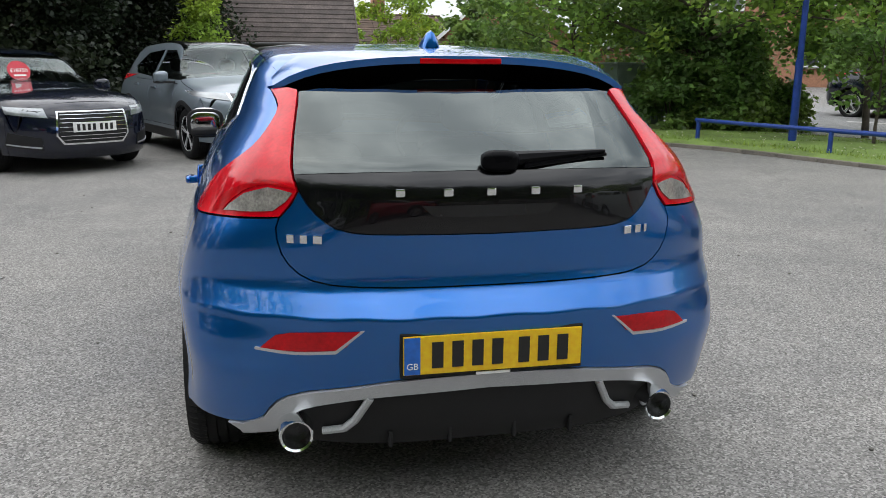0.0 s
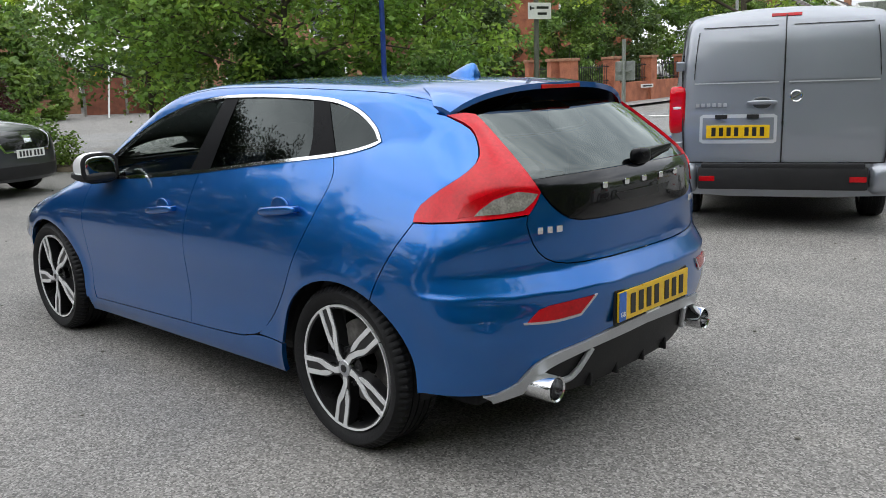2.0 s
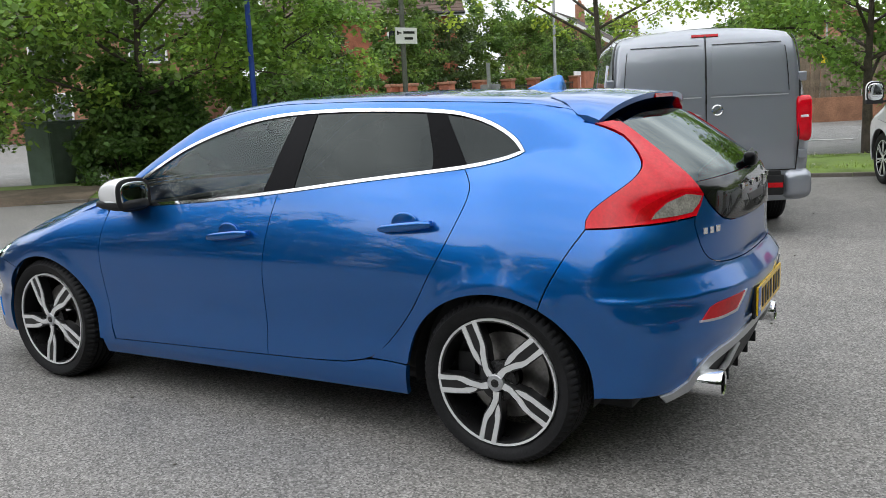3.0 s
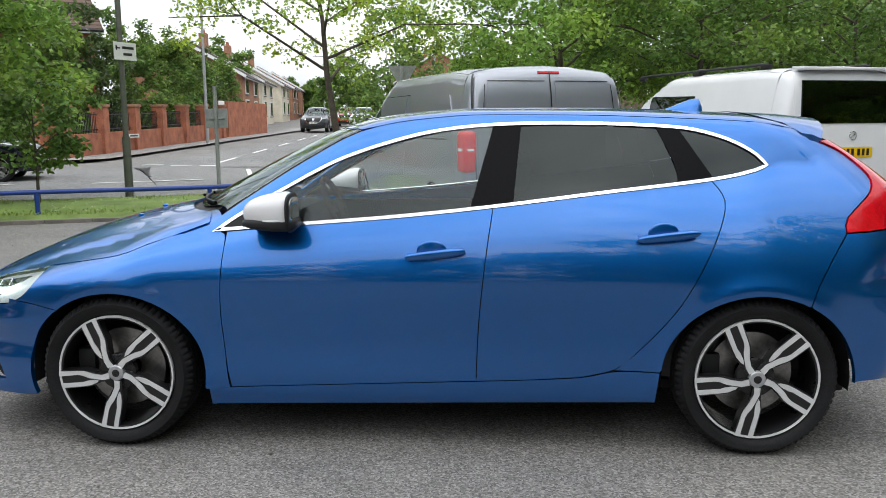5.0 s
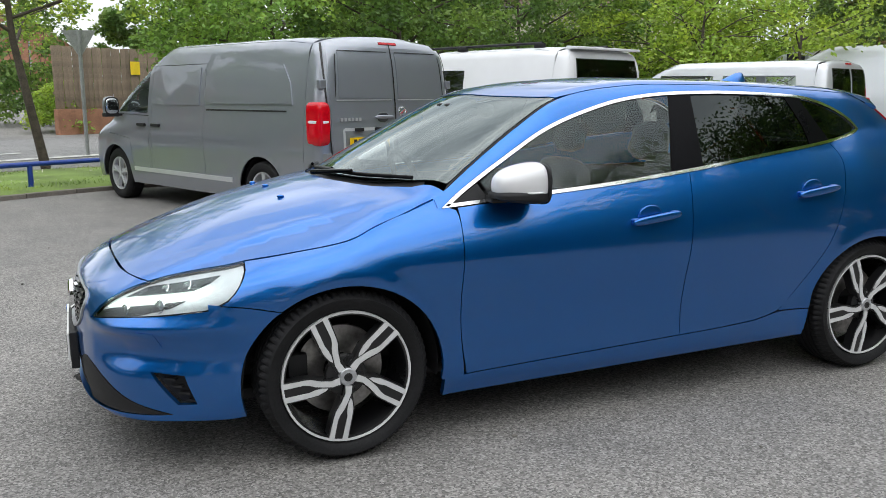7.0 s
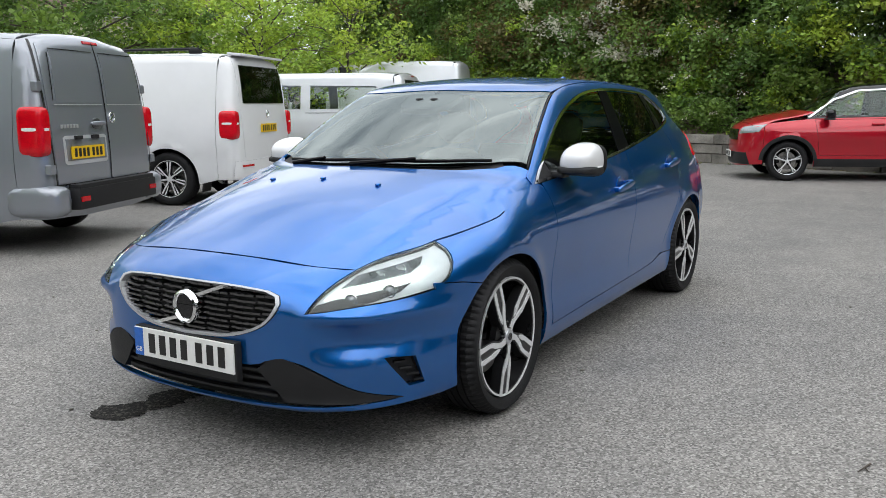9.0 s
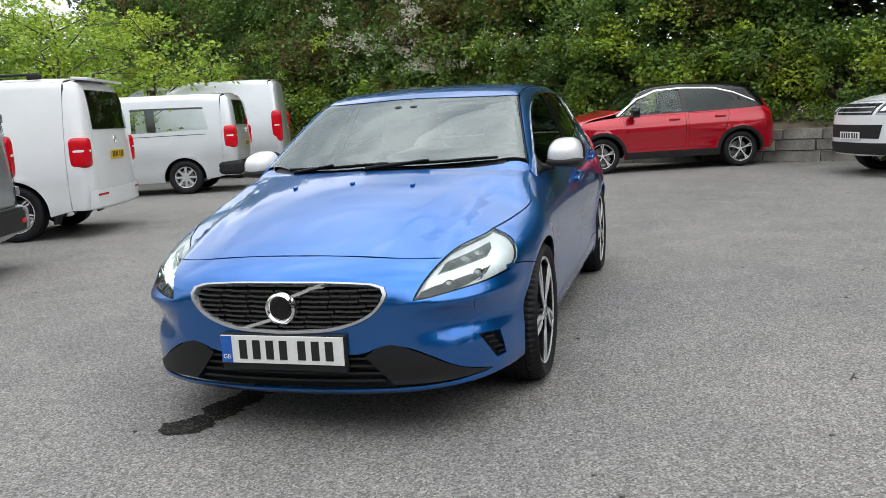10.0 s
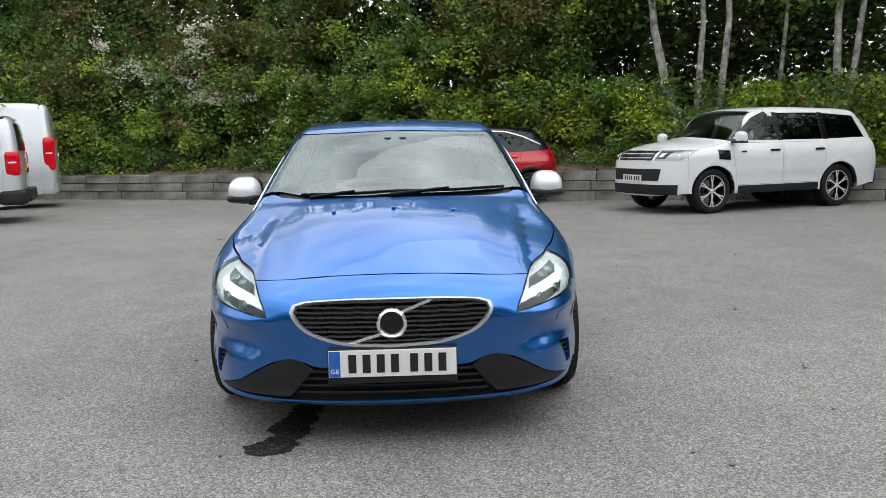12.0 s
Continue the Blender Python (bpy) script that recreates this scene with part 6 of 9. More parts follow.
for k, (x, y, h, s, lf) in enumerate(((13.4, -1.6, 6.2, 2.6, LEAF), (14.2, -4.6, 6.4, 2.9, LEAF), (15.4, -8.2, 6.0, 2.8, LEAF), (15.2, -12.0, 5.6, 2.6, LEAF_BRIGHT), (18.5, -6.0, 7.2, 3.2, LEAF), (14.6, -15.0, 5.6, 2.4, LEAF_BRIGHT))):
    tree("broadleaf_tree", "full green tree behind the parked vans", (x, y), h * 0.66, s, 150, 130, 0.105, LEAF if k in (1, 2) else LEAF_MID if lf is LEAF else lf, limbs=14, r0=0.10, fork=0.28, seed=20 + k, clump_r=0.55, up=0.3)
for k, (x, y, h) in enumerate(((-7.0, 14.0, 8.0), (-5.0, 15.2, 8.5), (-9.8, 13.0, 8.5), (-12.5, 10.5, 7.0), (-15.5, 6.5, 6.5), (-17.0, 2.0, 6.0), (-17.5, -2.5, 6.5), (-17.0, -7.0, 7.0))):
    tree("conifer_tree", "tall dark evergreen behind the parked cars", (x, y), h, 2.3, 330, 110, 0.12, NEEDLE, limbs=20, r0=0.16, fork=0.03, seed=40 + k, clump_r=0.8, up=0.15, group="evergreens")
for k, (x, y, h) in enumerate(((-3.4, 16.6, 6.5), (-4.6, 13.6, 7.5), (-3.0, 19.0, 5.0))):
    tree("conifer_tree", "tall dark evergreen behind the parked cars", (x, y), h, 1.7, 260, 120, 0.12, NEEDLE, limbs=20, r0=0.14, fork=0.02, seed=90 + k, clump_r=0.7, up=0.15, group="evergreens")
for x, y, w, h, lf in ((9.0, 12.0, 0.8, 1.2, LEAF_MID), (9.4, 10.6, 0.7, 0.9, LEAF)):
    bush("shrub", "leafy green undergrowth beneath the corner trees", x, y, (w, w * 0.8, h), lf, 70, 80, 0.10)
tree("young_tree", "bright yellow-green young tree behind the minibus", (12.3, -11.4), 4.0, 2.3, 90, 40, 0.11, LEAF_BRIGHT, limbs=14, r0=0.07, fork=0.25, seed=97, clump_r=0.5, up=0.3)
tree("young_tree", "bright yellow-green young tree behind the minibus", (10.9, -13.0), 3.6, 1.7, 70, 40, 0.11, LEAF_BRIGHT, limbs=12, r0=0.07, fork=0.25, seed=98, clump_r=0.45, up=0.3)
bush("shrub", "light green shrub beside the tiled roof", -1.6, 14.9, (0.75, 0.7, 2.9), LEAF_BRIGHT, 50, 70, 0.10)
bush("hedge_shrub", "clipped green hedge behind the parked cars", 2.7, 12.2, (1.2, 0.8, 0.95), LEAF, 140, 110, 0.075)
bush("purple_shrub", "round purple-leaved shrub behind the hedge", 3.6, 15.8, (0.9, 0.9, 1.7), LEAF_PURPLE, 80, 70, 0.06)
bush("hedge_shrub", "clipped green hedge by the bungalow", 2.2, 19.5, (2.2, 0.9, 1.7), LEAF, 70, 90, 0.08)
for k, (x, y, s) in enumerate(((24.8, 15.6, 3.3), (28.4, 15.8, 3.5), (32.6, 16.0, 3.6), (23.8, 19.0, 3.0), (37.2, 16.2, 3.4), (26.4, 22.0, 3.2), (42.5, 16.6, 3.2), (47.5, 18.0, 3.2), (53.0, 18.5, 3.0))):
    bush("garden_tree", "dense dark green garden tree behind the brick wall", x, y, (s * 0.55, s * 0.55, s * 1.6), LEAF_DARK if k % 2 else LEAF, 110, 110, 0.16, "garden trees")
for k, (x, y, s) in enumerate(((16, 52, 5), (24, 50, 5.5), (32, 44, 5.0), (8, 50, 6), (-2, 46, 6.0), (40, 38, 5), (2, 40, 4.0), (11, 36, 3.4), (20, 36, 3.6), (27, 33, 3.2))):
    bush("distant_tree", "distant round-headed green tree", x, y, (s * 0.8, s * 0.8, s * 1.7), LEAF if k % 3 else LEAF_BRIGHT, 160, 90, 0.28, "distant trees")
for k, (x, y, s) in enumerate(((70, 24, 5), (95, 8, 5), (110, 20, 6), (130, 12, 7), (60, -2, 4.5), (122, 31, 4), (118, 26, 3.4), (124, 21, 4), (112, 17, 3.4), (115, 12.5, 4), (48, -6, 5), (38, -12, 5), (30, -14, 4.5))):
    bush("distant_tree", "distant green tree along the street", x, y, (s * 0.8, s * 0.8, s * 1.5), LEAF_PURPLE if k == 1 else LEAF, 160, 90, 0.3, "distant trees")
bush("roadside_shrub", "bright green shrub by the fence", 24.6, 2.4, (1.3, 1.0, 1.5), LEAF_BRIGHT, 80, 80, 0.10)
bush("roadside_tree", "green tree over the fence", 29.0, 3.4, (2.3, 2.3, 6.4), LEAF, 80, 100, 0.16, "trees")


# ---- the wooded bank behind its low wall ----
WALL_A, WALL_B = np.array((12.5, -18.2)), np.array((-16.0, -7.6))
wall_d = (WALL_B - WALL_A) / np.linalg.norm(WALL_B - WALL_A)
wall_n = np.array((wall_d[1], -wall_d[0]))
wall_n = wall_n if wall_n[1] < 0 else -wall_n
wall_len = np.linalg.norm(WALL_B - WALL_A)
wall_turn = math.degrees(math.atan2(wall_d[1], wall_d[0]))
q = random.Random(9)
low_wall = thing("wall_south", "low weathered block retaining wall under the wooded bank", "wall", pose(*WALL_A, 0, 0, 0, wall_turn), kind="structure")
part("wall_core", box(bmesh.new(), (wall_len, 0.2, 0.60), (wall_len / 2, 0.16, 0.30)), SOIL, low_wall)
sizes = {}
for row in range(3):
    s, k = 0.0, row * 0.5
    while s < wall_len:
        ln = q.choice((0.72, 0.9, 1.05))
        key = (ln, q.randint(0, 2))
        if key not in sizes:
            bm = box(bmesh.new(), (ln - 0.016, 0.24, 0.196), bevel=0.018)
            for v in bm.verts:
                v.co += Vector((q.uniform(-0.006, 0.006), q.uniform(-0.008, 0.008), q.uniform(-0.006, 0.006)))
            sizes[key] = to_mesh("block", bm, STONE, 30)
        ob = hang("block", sizes[key], low_wall)
        ob.matrix_local = pose(s + ln / 2 + (0.3 if row == 1 else 0), q.uniform(-0.012, 0.012), 0.10 + 0.206 * row, q.uniform(-1, 1), 0, q.uniform(-0.5, 0.5))
        s += ln
bank_rows = []
for d, z in ((0.06, 0.55), (0.8, 0.75), (2.0, 1.2), (4.0, 1.9), (8.0, 2.6), (20.0, 3.0)):
    bank_rows.append([(*(WALL_A + wall_d * s + wall_n * d), z + 0.15 * noise.noise((s * 0.7, d, 0))) for s in np.linspace(-14, wall_len + 14, 40)])
rows_to_mesh("bank", bank_rows, SOIL, label="dark leaf-strewn bank under the trees", category="bank")
litter = leaves([(*(WALL_A + wall_d * s - wall_n * abs(q.gauss(0.15, 0.35))), 0.012) for s in np.linspace(0, wall_len, 260)], 0.25, 5, 0.05, 0.0, 0.02)
litter[:, 2] = np.clip(litter[:, 2], 0.005, 0.03)
tagged(hang("leaf_litter", quads_mesh("leaf_litter", litter, LEAF_OLIVE), None, "dry brown leaf litter along the wall foot"), kind="stuff", category="leaf litter")


def thicket(name, label, mat, count, per, size, s0, s1, d0, d1, z0, z1, radius, seed, shape=None):
    """Leaf clumps filling a stretch of the bank, heaped so that hollows and crests show."""
    g = random.Random(seed)
    cs, rs = [], []
    while len(cs) < count:
        s, d, z = g.uniform(s0, s1), g.uniform(d0, d1), g.uniform(z0, z1)
        crest = noise.noise((s * 0.42, z * 0.5, seed))
        front = 0.15 + 0.9 * noise.noise((s * 0.35 + 9, z * 0.45, seed * 0.37)) + 0.2 * z
        if s > 17.0 and z > 2.5:
            front = max(front, 2.7)
        if d < front or (shape and not shape(s, d, z, g)):
            continue
        if crest < -0.28 and g.random() < 0.7:
            continue
        p = WALL_A + wall_d * s + wall_n * d
        cs.append((p[0], p[1], z))
        rs.append(radius * g.uniform(0.6, 1.3))
    return tagged(hang(name, quads_mesh(name, leaves(cs, np.array(rs), per, size), mat), None, label), kind="stuff", category="thicket")


thicket("thicket", "dense mixed green thicket on the bank", LEAF, 3000, 76, 0.105, -8, 40, 0.2, 2.6, 0.6, 8.0, 0.42, 1)
# backing layer: the shade of the depth is put into a darker leaf colour
thicket("thicket", "backing foliage deep in the thicket, depth shade put into its leaf colour", LEAF_DARK, 2600, 84, 0.21, -12, 44, 2.6, 6.5, 0.8, 11.5, 0.85, 2)
thicket("thicket", "olive and bronze foliage in the thicket", LEAF_OLIVE, 900, 70, 0.10, -6, 24, 0.1, 3.0, 1.6, 7.0, 0.42, 3, lambda s, d, z, g: noise.noise((s * 0.3, z * 0.3, 4)) > 0.0)
thicket("thicket", "bright green brambles along the wall top", LEAF_BRIGHT, 420, 70, 0.095, -4, 36, -0.15, 1.5, 0.55, 2.4, 0.34, 5, lambda s, d, z, g: noise.noise((s * 0.55, z * 0.4, 7)) > 0.08)
# farthest layer, also coloured dark to stand for the wood's inner shade
thicket("thicket", "leaves far back in the wood, coloured dark for shade", LEAF_DARK, 1000, 70, 0.26, -14, 46, 6.5, 9.5, 2.0, 13.0, 1.2, 41)
thicket("thicket", "ivy and bramble hanging over the low wall", LEAF, 520, 60, 0.085, -2, 34, -0.12, 0.7, 0.5, 1.35, 0.26, 43)
thicket("blossom", "white elder blossom among the leaves", BLOSSOM, 110, 22, 0.085, 4.4, 9.8, -0.1, 0.9, 2.4, 4.5, 0.17, 6, lambda s, d, z, g: noise.noise((s * 0.9, z * 1.1, 11)) > 0.0)
thicket("blossom", "scattered white blossom in the thicket", BLOSSOM, 60, 14, 0.055, 9, 20, 0.0, 1.2, 0.9, 3.2, 0.14, 16)
thicket("thicket", "bronze-brown dry foliage in the thicket", LEAF_BRONZE, 260, 40, 0.11, -3, 13, 0.0, 2.2, 2.6, 5.6, 0.36, 21, lambda s, d, z, g: noise.noise((s * 0.45, z * 0.5, 31)) > 0.12)
thicket("thicket", "fresh light green sprays among the bushes", LEAF_BRIGHT, 200, 60, 0.095, -3, 23, 0.0, 1.4, 1.2, 4.2, 0.30, 24, lambda s, d, z, g: noise.noise((s * 0.8, z * 0.9, 51)) > 0.28)
tree("silver_birch", "pale-barked birch with leaning stem", (-6.15, -12.97), 9.0, 2.0, 70, 60, 0.14, LEAF_BRIGHT, lean=(1.5, -0.4), limbs=9, r0=0.13, fork=0.45, seed=61, clump_r=0.7, bark=BIRCH, group="birches")
for k, (x, y, lx, r) in enumerate(((-6.43, -12.87, -0.1, 0.09), (-6.67, -12.78, -0.4, 0.10), (-8.68, -12.03, -1.1, 0.11), (-8.91, -11.94, -1.4, 0.09), (-8.2, -12.9, -0.1, 0.07), (-11.5, -11.2, 0.4, 0.10), (2.0, -18.2, 0.3, 0.09), (-3.5, -15.6, -0.3, 0.08))):
    tree("silver_birch", "tall pale-barked birch in the wood", (x, y), 9.5, 1.8, 44, 60, 0.13, LEAF, lean=(lx, 0.1), limbs=8, r0=r, fork=0.5, seed=70 + k, clump_r=0.75, bark=BIRCH, group="birches")

for k, (x, y, h) in enumerate(((-8.0, -15.0, 12.5), (-12.0, -13.2, 13.0), (-15.5, -11.6, 13.0), (-19.5, -10.0, 13.5), (-23.0, -6.0, 13.0), (-4.0, -17.0, 11.5))):
    tree("woodland_tree", "tall dark green woodland tree on the bank", (x, y), h, 3.6, 210, 100, 0.165, LEAF_SHADE, limbs=18, r0=0.2, fork=0.25, seed=120 + k, clump_r=1.1, up=0.25)

# grass on the verge
gs = []
for _ in range(26000):
    i = q.randrange(max(near[0] - 1, 0), min(near[-1], len(KERB_LINE) - 2))
    f, d = q.random(), 0.16 + 2.8 * q.random()
    p = KERB_LINE[i] * (1 - f) + KERB_LINE[i + 1] * f + OUT[i] * d
    if p[1] > -4 and p[0] > 5.5:
        gs.append((p[0], p[1], fall(*p) + 0.10))
gs = np.array(gs)
ang, hgt = rand.rand(len(gs)) * 6.28, 0.015 + 0.035 * rand.rand(len(gs))
wdt = np.c_[np.cos(ang), np.sin(ang), 0 * ang] * 0.006
tipp = gs + np.c_[rand.normal(0, 0.02, (len(gs), 2)), hgt]
tagged(hang("grass", quads_mesh("grass", np.stack([gs - wdt, gs + wdt, tipp + wdt * 0.3, tipp - wdt * 0.3], 1).reshape(-1, 3), GRASS), None, "short uneven grass blades on the verge"), kind="stuff", category="grass")
daisy = leaves([tuple(gs[k] + (0, 0, 0.05)) for k in range(0, len(gs), 40)], 0.03, 3, 0.02, 0, 0.3)
tagged(hang("clover_flowers", quads_mesh("clover_flowers", daisy, BLOSSOM), None, "tiny white clover flowers in the grass"), kind="stuff", category="flowers")


# ---- rail, posts and signs ----
rail_pts = rounded([(6.6, 8.6), (7.0, 7.4), (7.6, 5.95), (8.2, 4.3), (9.2, 2.5), (9.6, 1.6)], step=0.4)
rail = thing("post_rail", "low blue painted tubular steel rail along the verge", "railing", pose(0, 0, 0))
bm = bmesh.new()
rings = []
rt = np.gradient(rail_pts, axis=0)
for (x, y), (tx, ty) in zip(rail_pts, rt / np.linalg.norm(rt, axis=1, keepdims=True)):
    rings.append([bm.verts.new((x - ty * 0.035 * math.cos(a), y + tx * 0.035 * math.cos(a), 0.41 + 0.035 * math.sin(a))) for a in np.linspace(0, 2 * math.pi, 10, endpoint=False)])
for p, w in zip(rings, rings[1:]):
    for j in range(10):
        bm.faces.new((p[j], p[(j + 1) % 10], w[(j + 1) % 10], w[j]))
bm.faces.new(rings[0][::-1])
bm.faces.new(rings[-1])
bmesh.ops.recalc_face_normals(bm, faces=bm.faces[:])
part("top_rail", bm, BLUE_STEEL, rail, "", True)
cum = np.r_[0, np.cumsum(np.linalg.norm(np.diff(rail_pts, axis=0), axis=1))]
for s in (0.05, 2.45, 4.85, 6.35, cum[-1] - 0.02):
    x, y = np.interp(s, cum, rail_pts[:, 0]), np.interp(s, cum, rail_pts[:, 1])
    part("post", tube(bmesh.new(), (x, y, 0.05), (x, y, 0.41), 0.035, n=10), BLUE_STEEL, rail, "", True)
    part("post_foot", tube(bmesh.new(), (x, y, 0.06), (x, y, 0.12), 0.055, 0.04, n=10), BLUE_STEEL, rail)
lamp = thing("lamp_post", "tall blue painted steel lamp post on the verge", "lamp post", pose(7.95, 7.9, 0.1))
part("base_section", tube(bmesh.new(), (0, 0, -0.05), (0, 0, 1.3), 0.066, 0.062, 14), BLUE_STEEL, lamp, "", True)
part("column", tube(bmesh.new(), (0, 0, 1.3), (0.05, 0, 7.0), 0.05, 0.04, 14), BLUE_STEEL, lamp, "", True)
part("head", box(bmesh.new(), (0.5, 0.2, 0.12), (0.2, 0, 7.0), bevel=0.03), BLUE_STEEL, lamp)
tagged(lamp, category="lamp post")

sign = thing("sign_post", "grey-green post with a white direction sign", "sign", pose(10.4, 6.25, 0.1))
part("post", tube(bmesh.new(), (0, 0, -0.1), (0, 0, 1.05), 0.075, 0.07, 12), POST_GREEN, sign, "", True)
part("upper_post", tube(bmesh.new(), (0, 0, 1.05), (0, 0, 5.2), 0.05, 0.045, 12), POST_GREEN, sign, "", True)
board = part("sign_board", box(bmesh.new(), (0.50, 0.02, 0.30), bevel=0.004), SIGN_WHITE, sign)
board.matrix_local = pose(0.0, -0.08, 2.52, 0, 0, -22)
bm = bmesh.new()
for x, z, w, h in ((0.06, 0.06, 0.26, 0.045), (0.05, -0.05, 0.20, 0.045), (-0.17, 0.05, 0.10, 0.025), (-0.20, 0.05, 0.03, 0.08)):
    box(bm, (w, 0.004, h), (x, -0.012, z))
part("sign_bars", bm, INK, board)
pole = thing("road_sign", "grey steel pole with the back of a square road sign", "sign", pose(11.4, 4.95, 0.1))
part("pole", tube(bmesh.new(), (0, 0, -0.1), (0, 0, 1.95), 0.038, n=12), GALV, pole, "", True)
bm = bmesh.new()
box(bm, (0.03, 0.42, 0.36), (0.05, 0, 1.36), bevel=0.008)
part("sign_back", bm, GALV, pole)
part("bracket", box(bmesh.new(), (0.05, 0.30, 0.03), (0.02, 0, 1.36), bevel=0.004), GALV, pole)
give = thing("give_way_sign", "grey pole with the back of a triangular sign", "sign", pose(15.9, 1.93, fall(15.9, 1.93)))
part("pole", tube(bmesh.new(), (0, 0, -0.1), (0, 0, 2.6), 0.04, n=10), GALV, give, "", True)
bm = bmesh.new()
prism(bm, [(-0.34, 2.62), (0.0, 2.04), (0.34, 2.62)], 0.04, 0.055)
part("triangle_board", bm, GALV, give)
for k, (x, y) in enumerate(((33.0, 12.6), (64, 4.6))):
    st = thing("street_lamp", "tall grey steel street lamp", "lamp post", pose(x, y, fall(x, y)))
    part("column", tube(bmesh.new(), (0, 0, -0.1), (0, 0, 7.5), 0.08, 0.05, 10), GALV, st, "", True)
    part("arm", tube(bmesh.new(), (0, 0, 7.4), (0, -1.0, 7.7), 0.04, 0.035, 8), GALV, st)
    part("head", box(bmesh.new(), (0.16, 0.5, 0.10), (0, -1.2, 7.72), bevel=0.02), GALV, st)
cab = thing("utility_cabinet", "green steel roadside cabinet", "cabinet", pose(7.3, 12.6, 0.0, 0, 0, 22))
part("cabinet_body", box(bmesh.new(), (1.5, 0.5, 1.25), (0, 0, 0.66), bevel=0.015), CABINET_GREEN, cab)
for x in (-0.38, 0.38):
    d = part("cabinet_door", box(bmesh.new(), (0.70, 0.02, 1.08), (x, -0.258, 0.64), bevel=0.008), CABINET_GREEN, cab)
    part("handle", box(bmesh.new(), (0.03, 0.03, 0.12), (x + (0.25 if x < 0 else -0.25), -0.28, 0.68), bevel=0.006), GALV, d)
part("cabinet_top", box(bmesh.new(), (1.56, 0.56, 0.05), (0, 0, 1.305), bevel=0.015), CABINET_GREEN, cab)
fs = thing("for_sale_sign", "white post with a black and yellow estate board", "sign", pose(14.6, 33.0, fall(14.6, 33)))
part("post", box(bmesh.new(), (0.07, 0.07, 2.4), (0, 0, 1.2), pose(0, 0, 0, 0, 6), bevel=0.01), UPVC, fs)
b2 = part("board", box(bmesh.new(), (0.8, 0.03, 0.55), (-0.35, -0.05, 2.1), bevel=0.005), INK, fs)
part("board_strip", box(bmesh.new(), (0.8, 0.032, 0.18), (-0.35, -0.055, 1.95)), SIGN_YELLOW, b2)
disc = thing("price_disc", "red price disc behind the saloon's windscreen", "sign", pose(-3.52, 7.55, 1.17, -62, 0, -145))
bm = bmesh.new()
tube(bm, (0, 0, 0), (0, 0, 0.006), 0.14, n=32)
face = part("disc", bm, RED_PAINT, disc)
lettering("price", "\u00a318750", 0.072, SIGN_WHITE, face, (0, 0.02, 0.0068), pose(0, 0, 0, 0, 0, 180))
part("caption_bar", box(bmesh.new(), (0.15, 0.022, 0.002), (0, 0.065, 0.0068)), SIGN_WHITE, face)

# loose stones and twigs on the tarmac
q = random.Random(31)
grit = bmesh.new()
for _ in range(420):
    x, y, r = q.uniform(-7, 7), q.uniform(-9, 10), q.uniform(0.004, 0.011)
    bmesh.ops.create_icosphere(grit, subdivisions=1, radius=r, matrix=pose(x, y, r * 0.5, 0, 0, q.uniform(0, 360)) @ Matrix.Diagonal((1.3, 1, 0.6, 1)))
tagged(part("loose_stones", grit, STONE, None, "scattered small pale stones on the tarmac"), kind="stuff", category="stones")
for x, y, turn, ln in ((-3.1, 2.6, 20, 0.16), (-2.2, 1.2, 65, 0.10), (1.4, 3.6, 130, 0.12), (-4.3, -1.5, 10, 0.14), (2.6, -6.0, 40, 0.15)):
    tw = thing("twig", "small dry brown twig lying on the tarmac", "twig", pose(x, y, 0.006, 0, 0, turn), "twigs")
    part("stem", tube(bmesh.new(), (-ln / 2, 0, 0), (ln / 2, 0.012, 0), 0.004, 0.002, 6), BARK, tw)
    part("side_shoot", tube(bmesh.new(), (0, 0.006, 0), (ln * 0.25, 0.04, 0.002), 0.0025, 0.001, 5), BARK, tw)


# ---- walls, fences and houses ----
def street_wall(a, b, n, label):
    """A brick wall with piers and iron railings between them."""
    a, b = np.array(a, float), np.array(b, float)
    ln, turn = np.linalg.norm(b - a), math.degrees(math.atan2(b[1] - a[1], b[0] - a[0]))
    z0, z1 = fall(*a), fall(*b)
    w = thing("garden_wall", label, "wall", pose(a[0], a[1], z0, 0, -math.degrees(math.atan2(z1 - z0, ln)), turn))
    step = ln / n
    for k in range(n + 1):
        p = part("pier", box(bmesh.new(), (0.46, 0.46, 1.75), (k * step, 0, 0.80), bevel=0.01), BRICK_RED, w)
        part("pier_cap", box(bmesh.new(), (0.56, 0.56, 0.10), (k * step, 0, 1.72), bevel=0.02), BRICK_BROWN, p)
    for k in range(n):
        p = part("wall_panel", box(bmesh.new(), (step - 0.46, 0.24, 0.85), (k * step + step / 2, 0, 0.38), bevel=0.006), BRICK_RED, w)
        bm = bmesh.new()
        for x in np.arange(0.30, step - 0.28, 0.12):
            tube(bm, (k * step + x, 0, 0.80), (k * step + x, 0, 1.50), 0.012, n=5)
        box(bm, (step - 0.46, 0.03, 0.03), (k * step + step / 2, 0, 0.92))
        box(bm, (step - 0.46, 0.03, 0.03), (k * step + step / 2, 0, 1.42))
        tagged(part("railing", bm, IRON, w, "black iron railings"), kind="stuff")
    return w


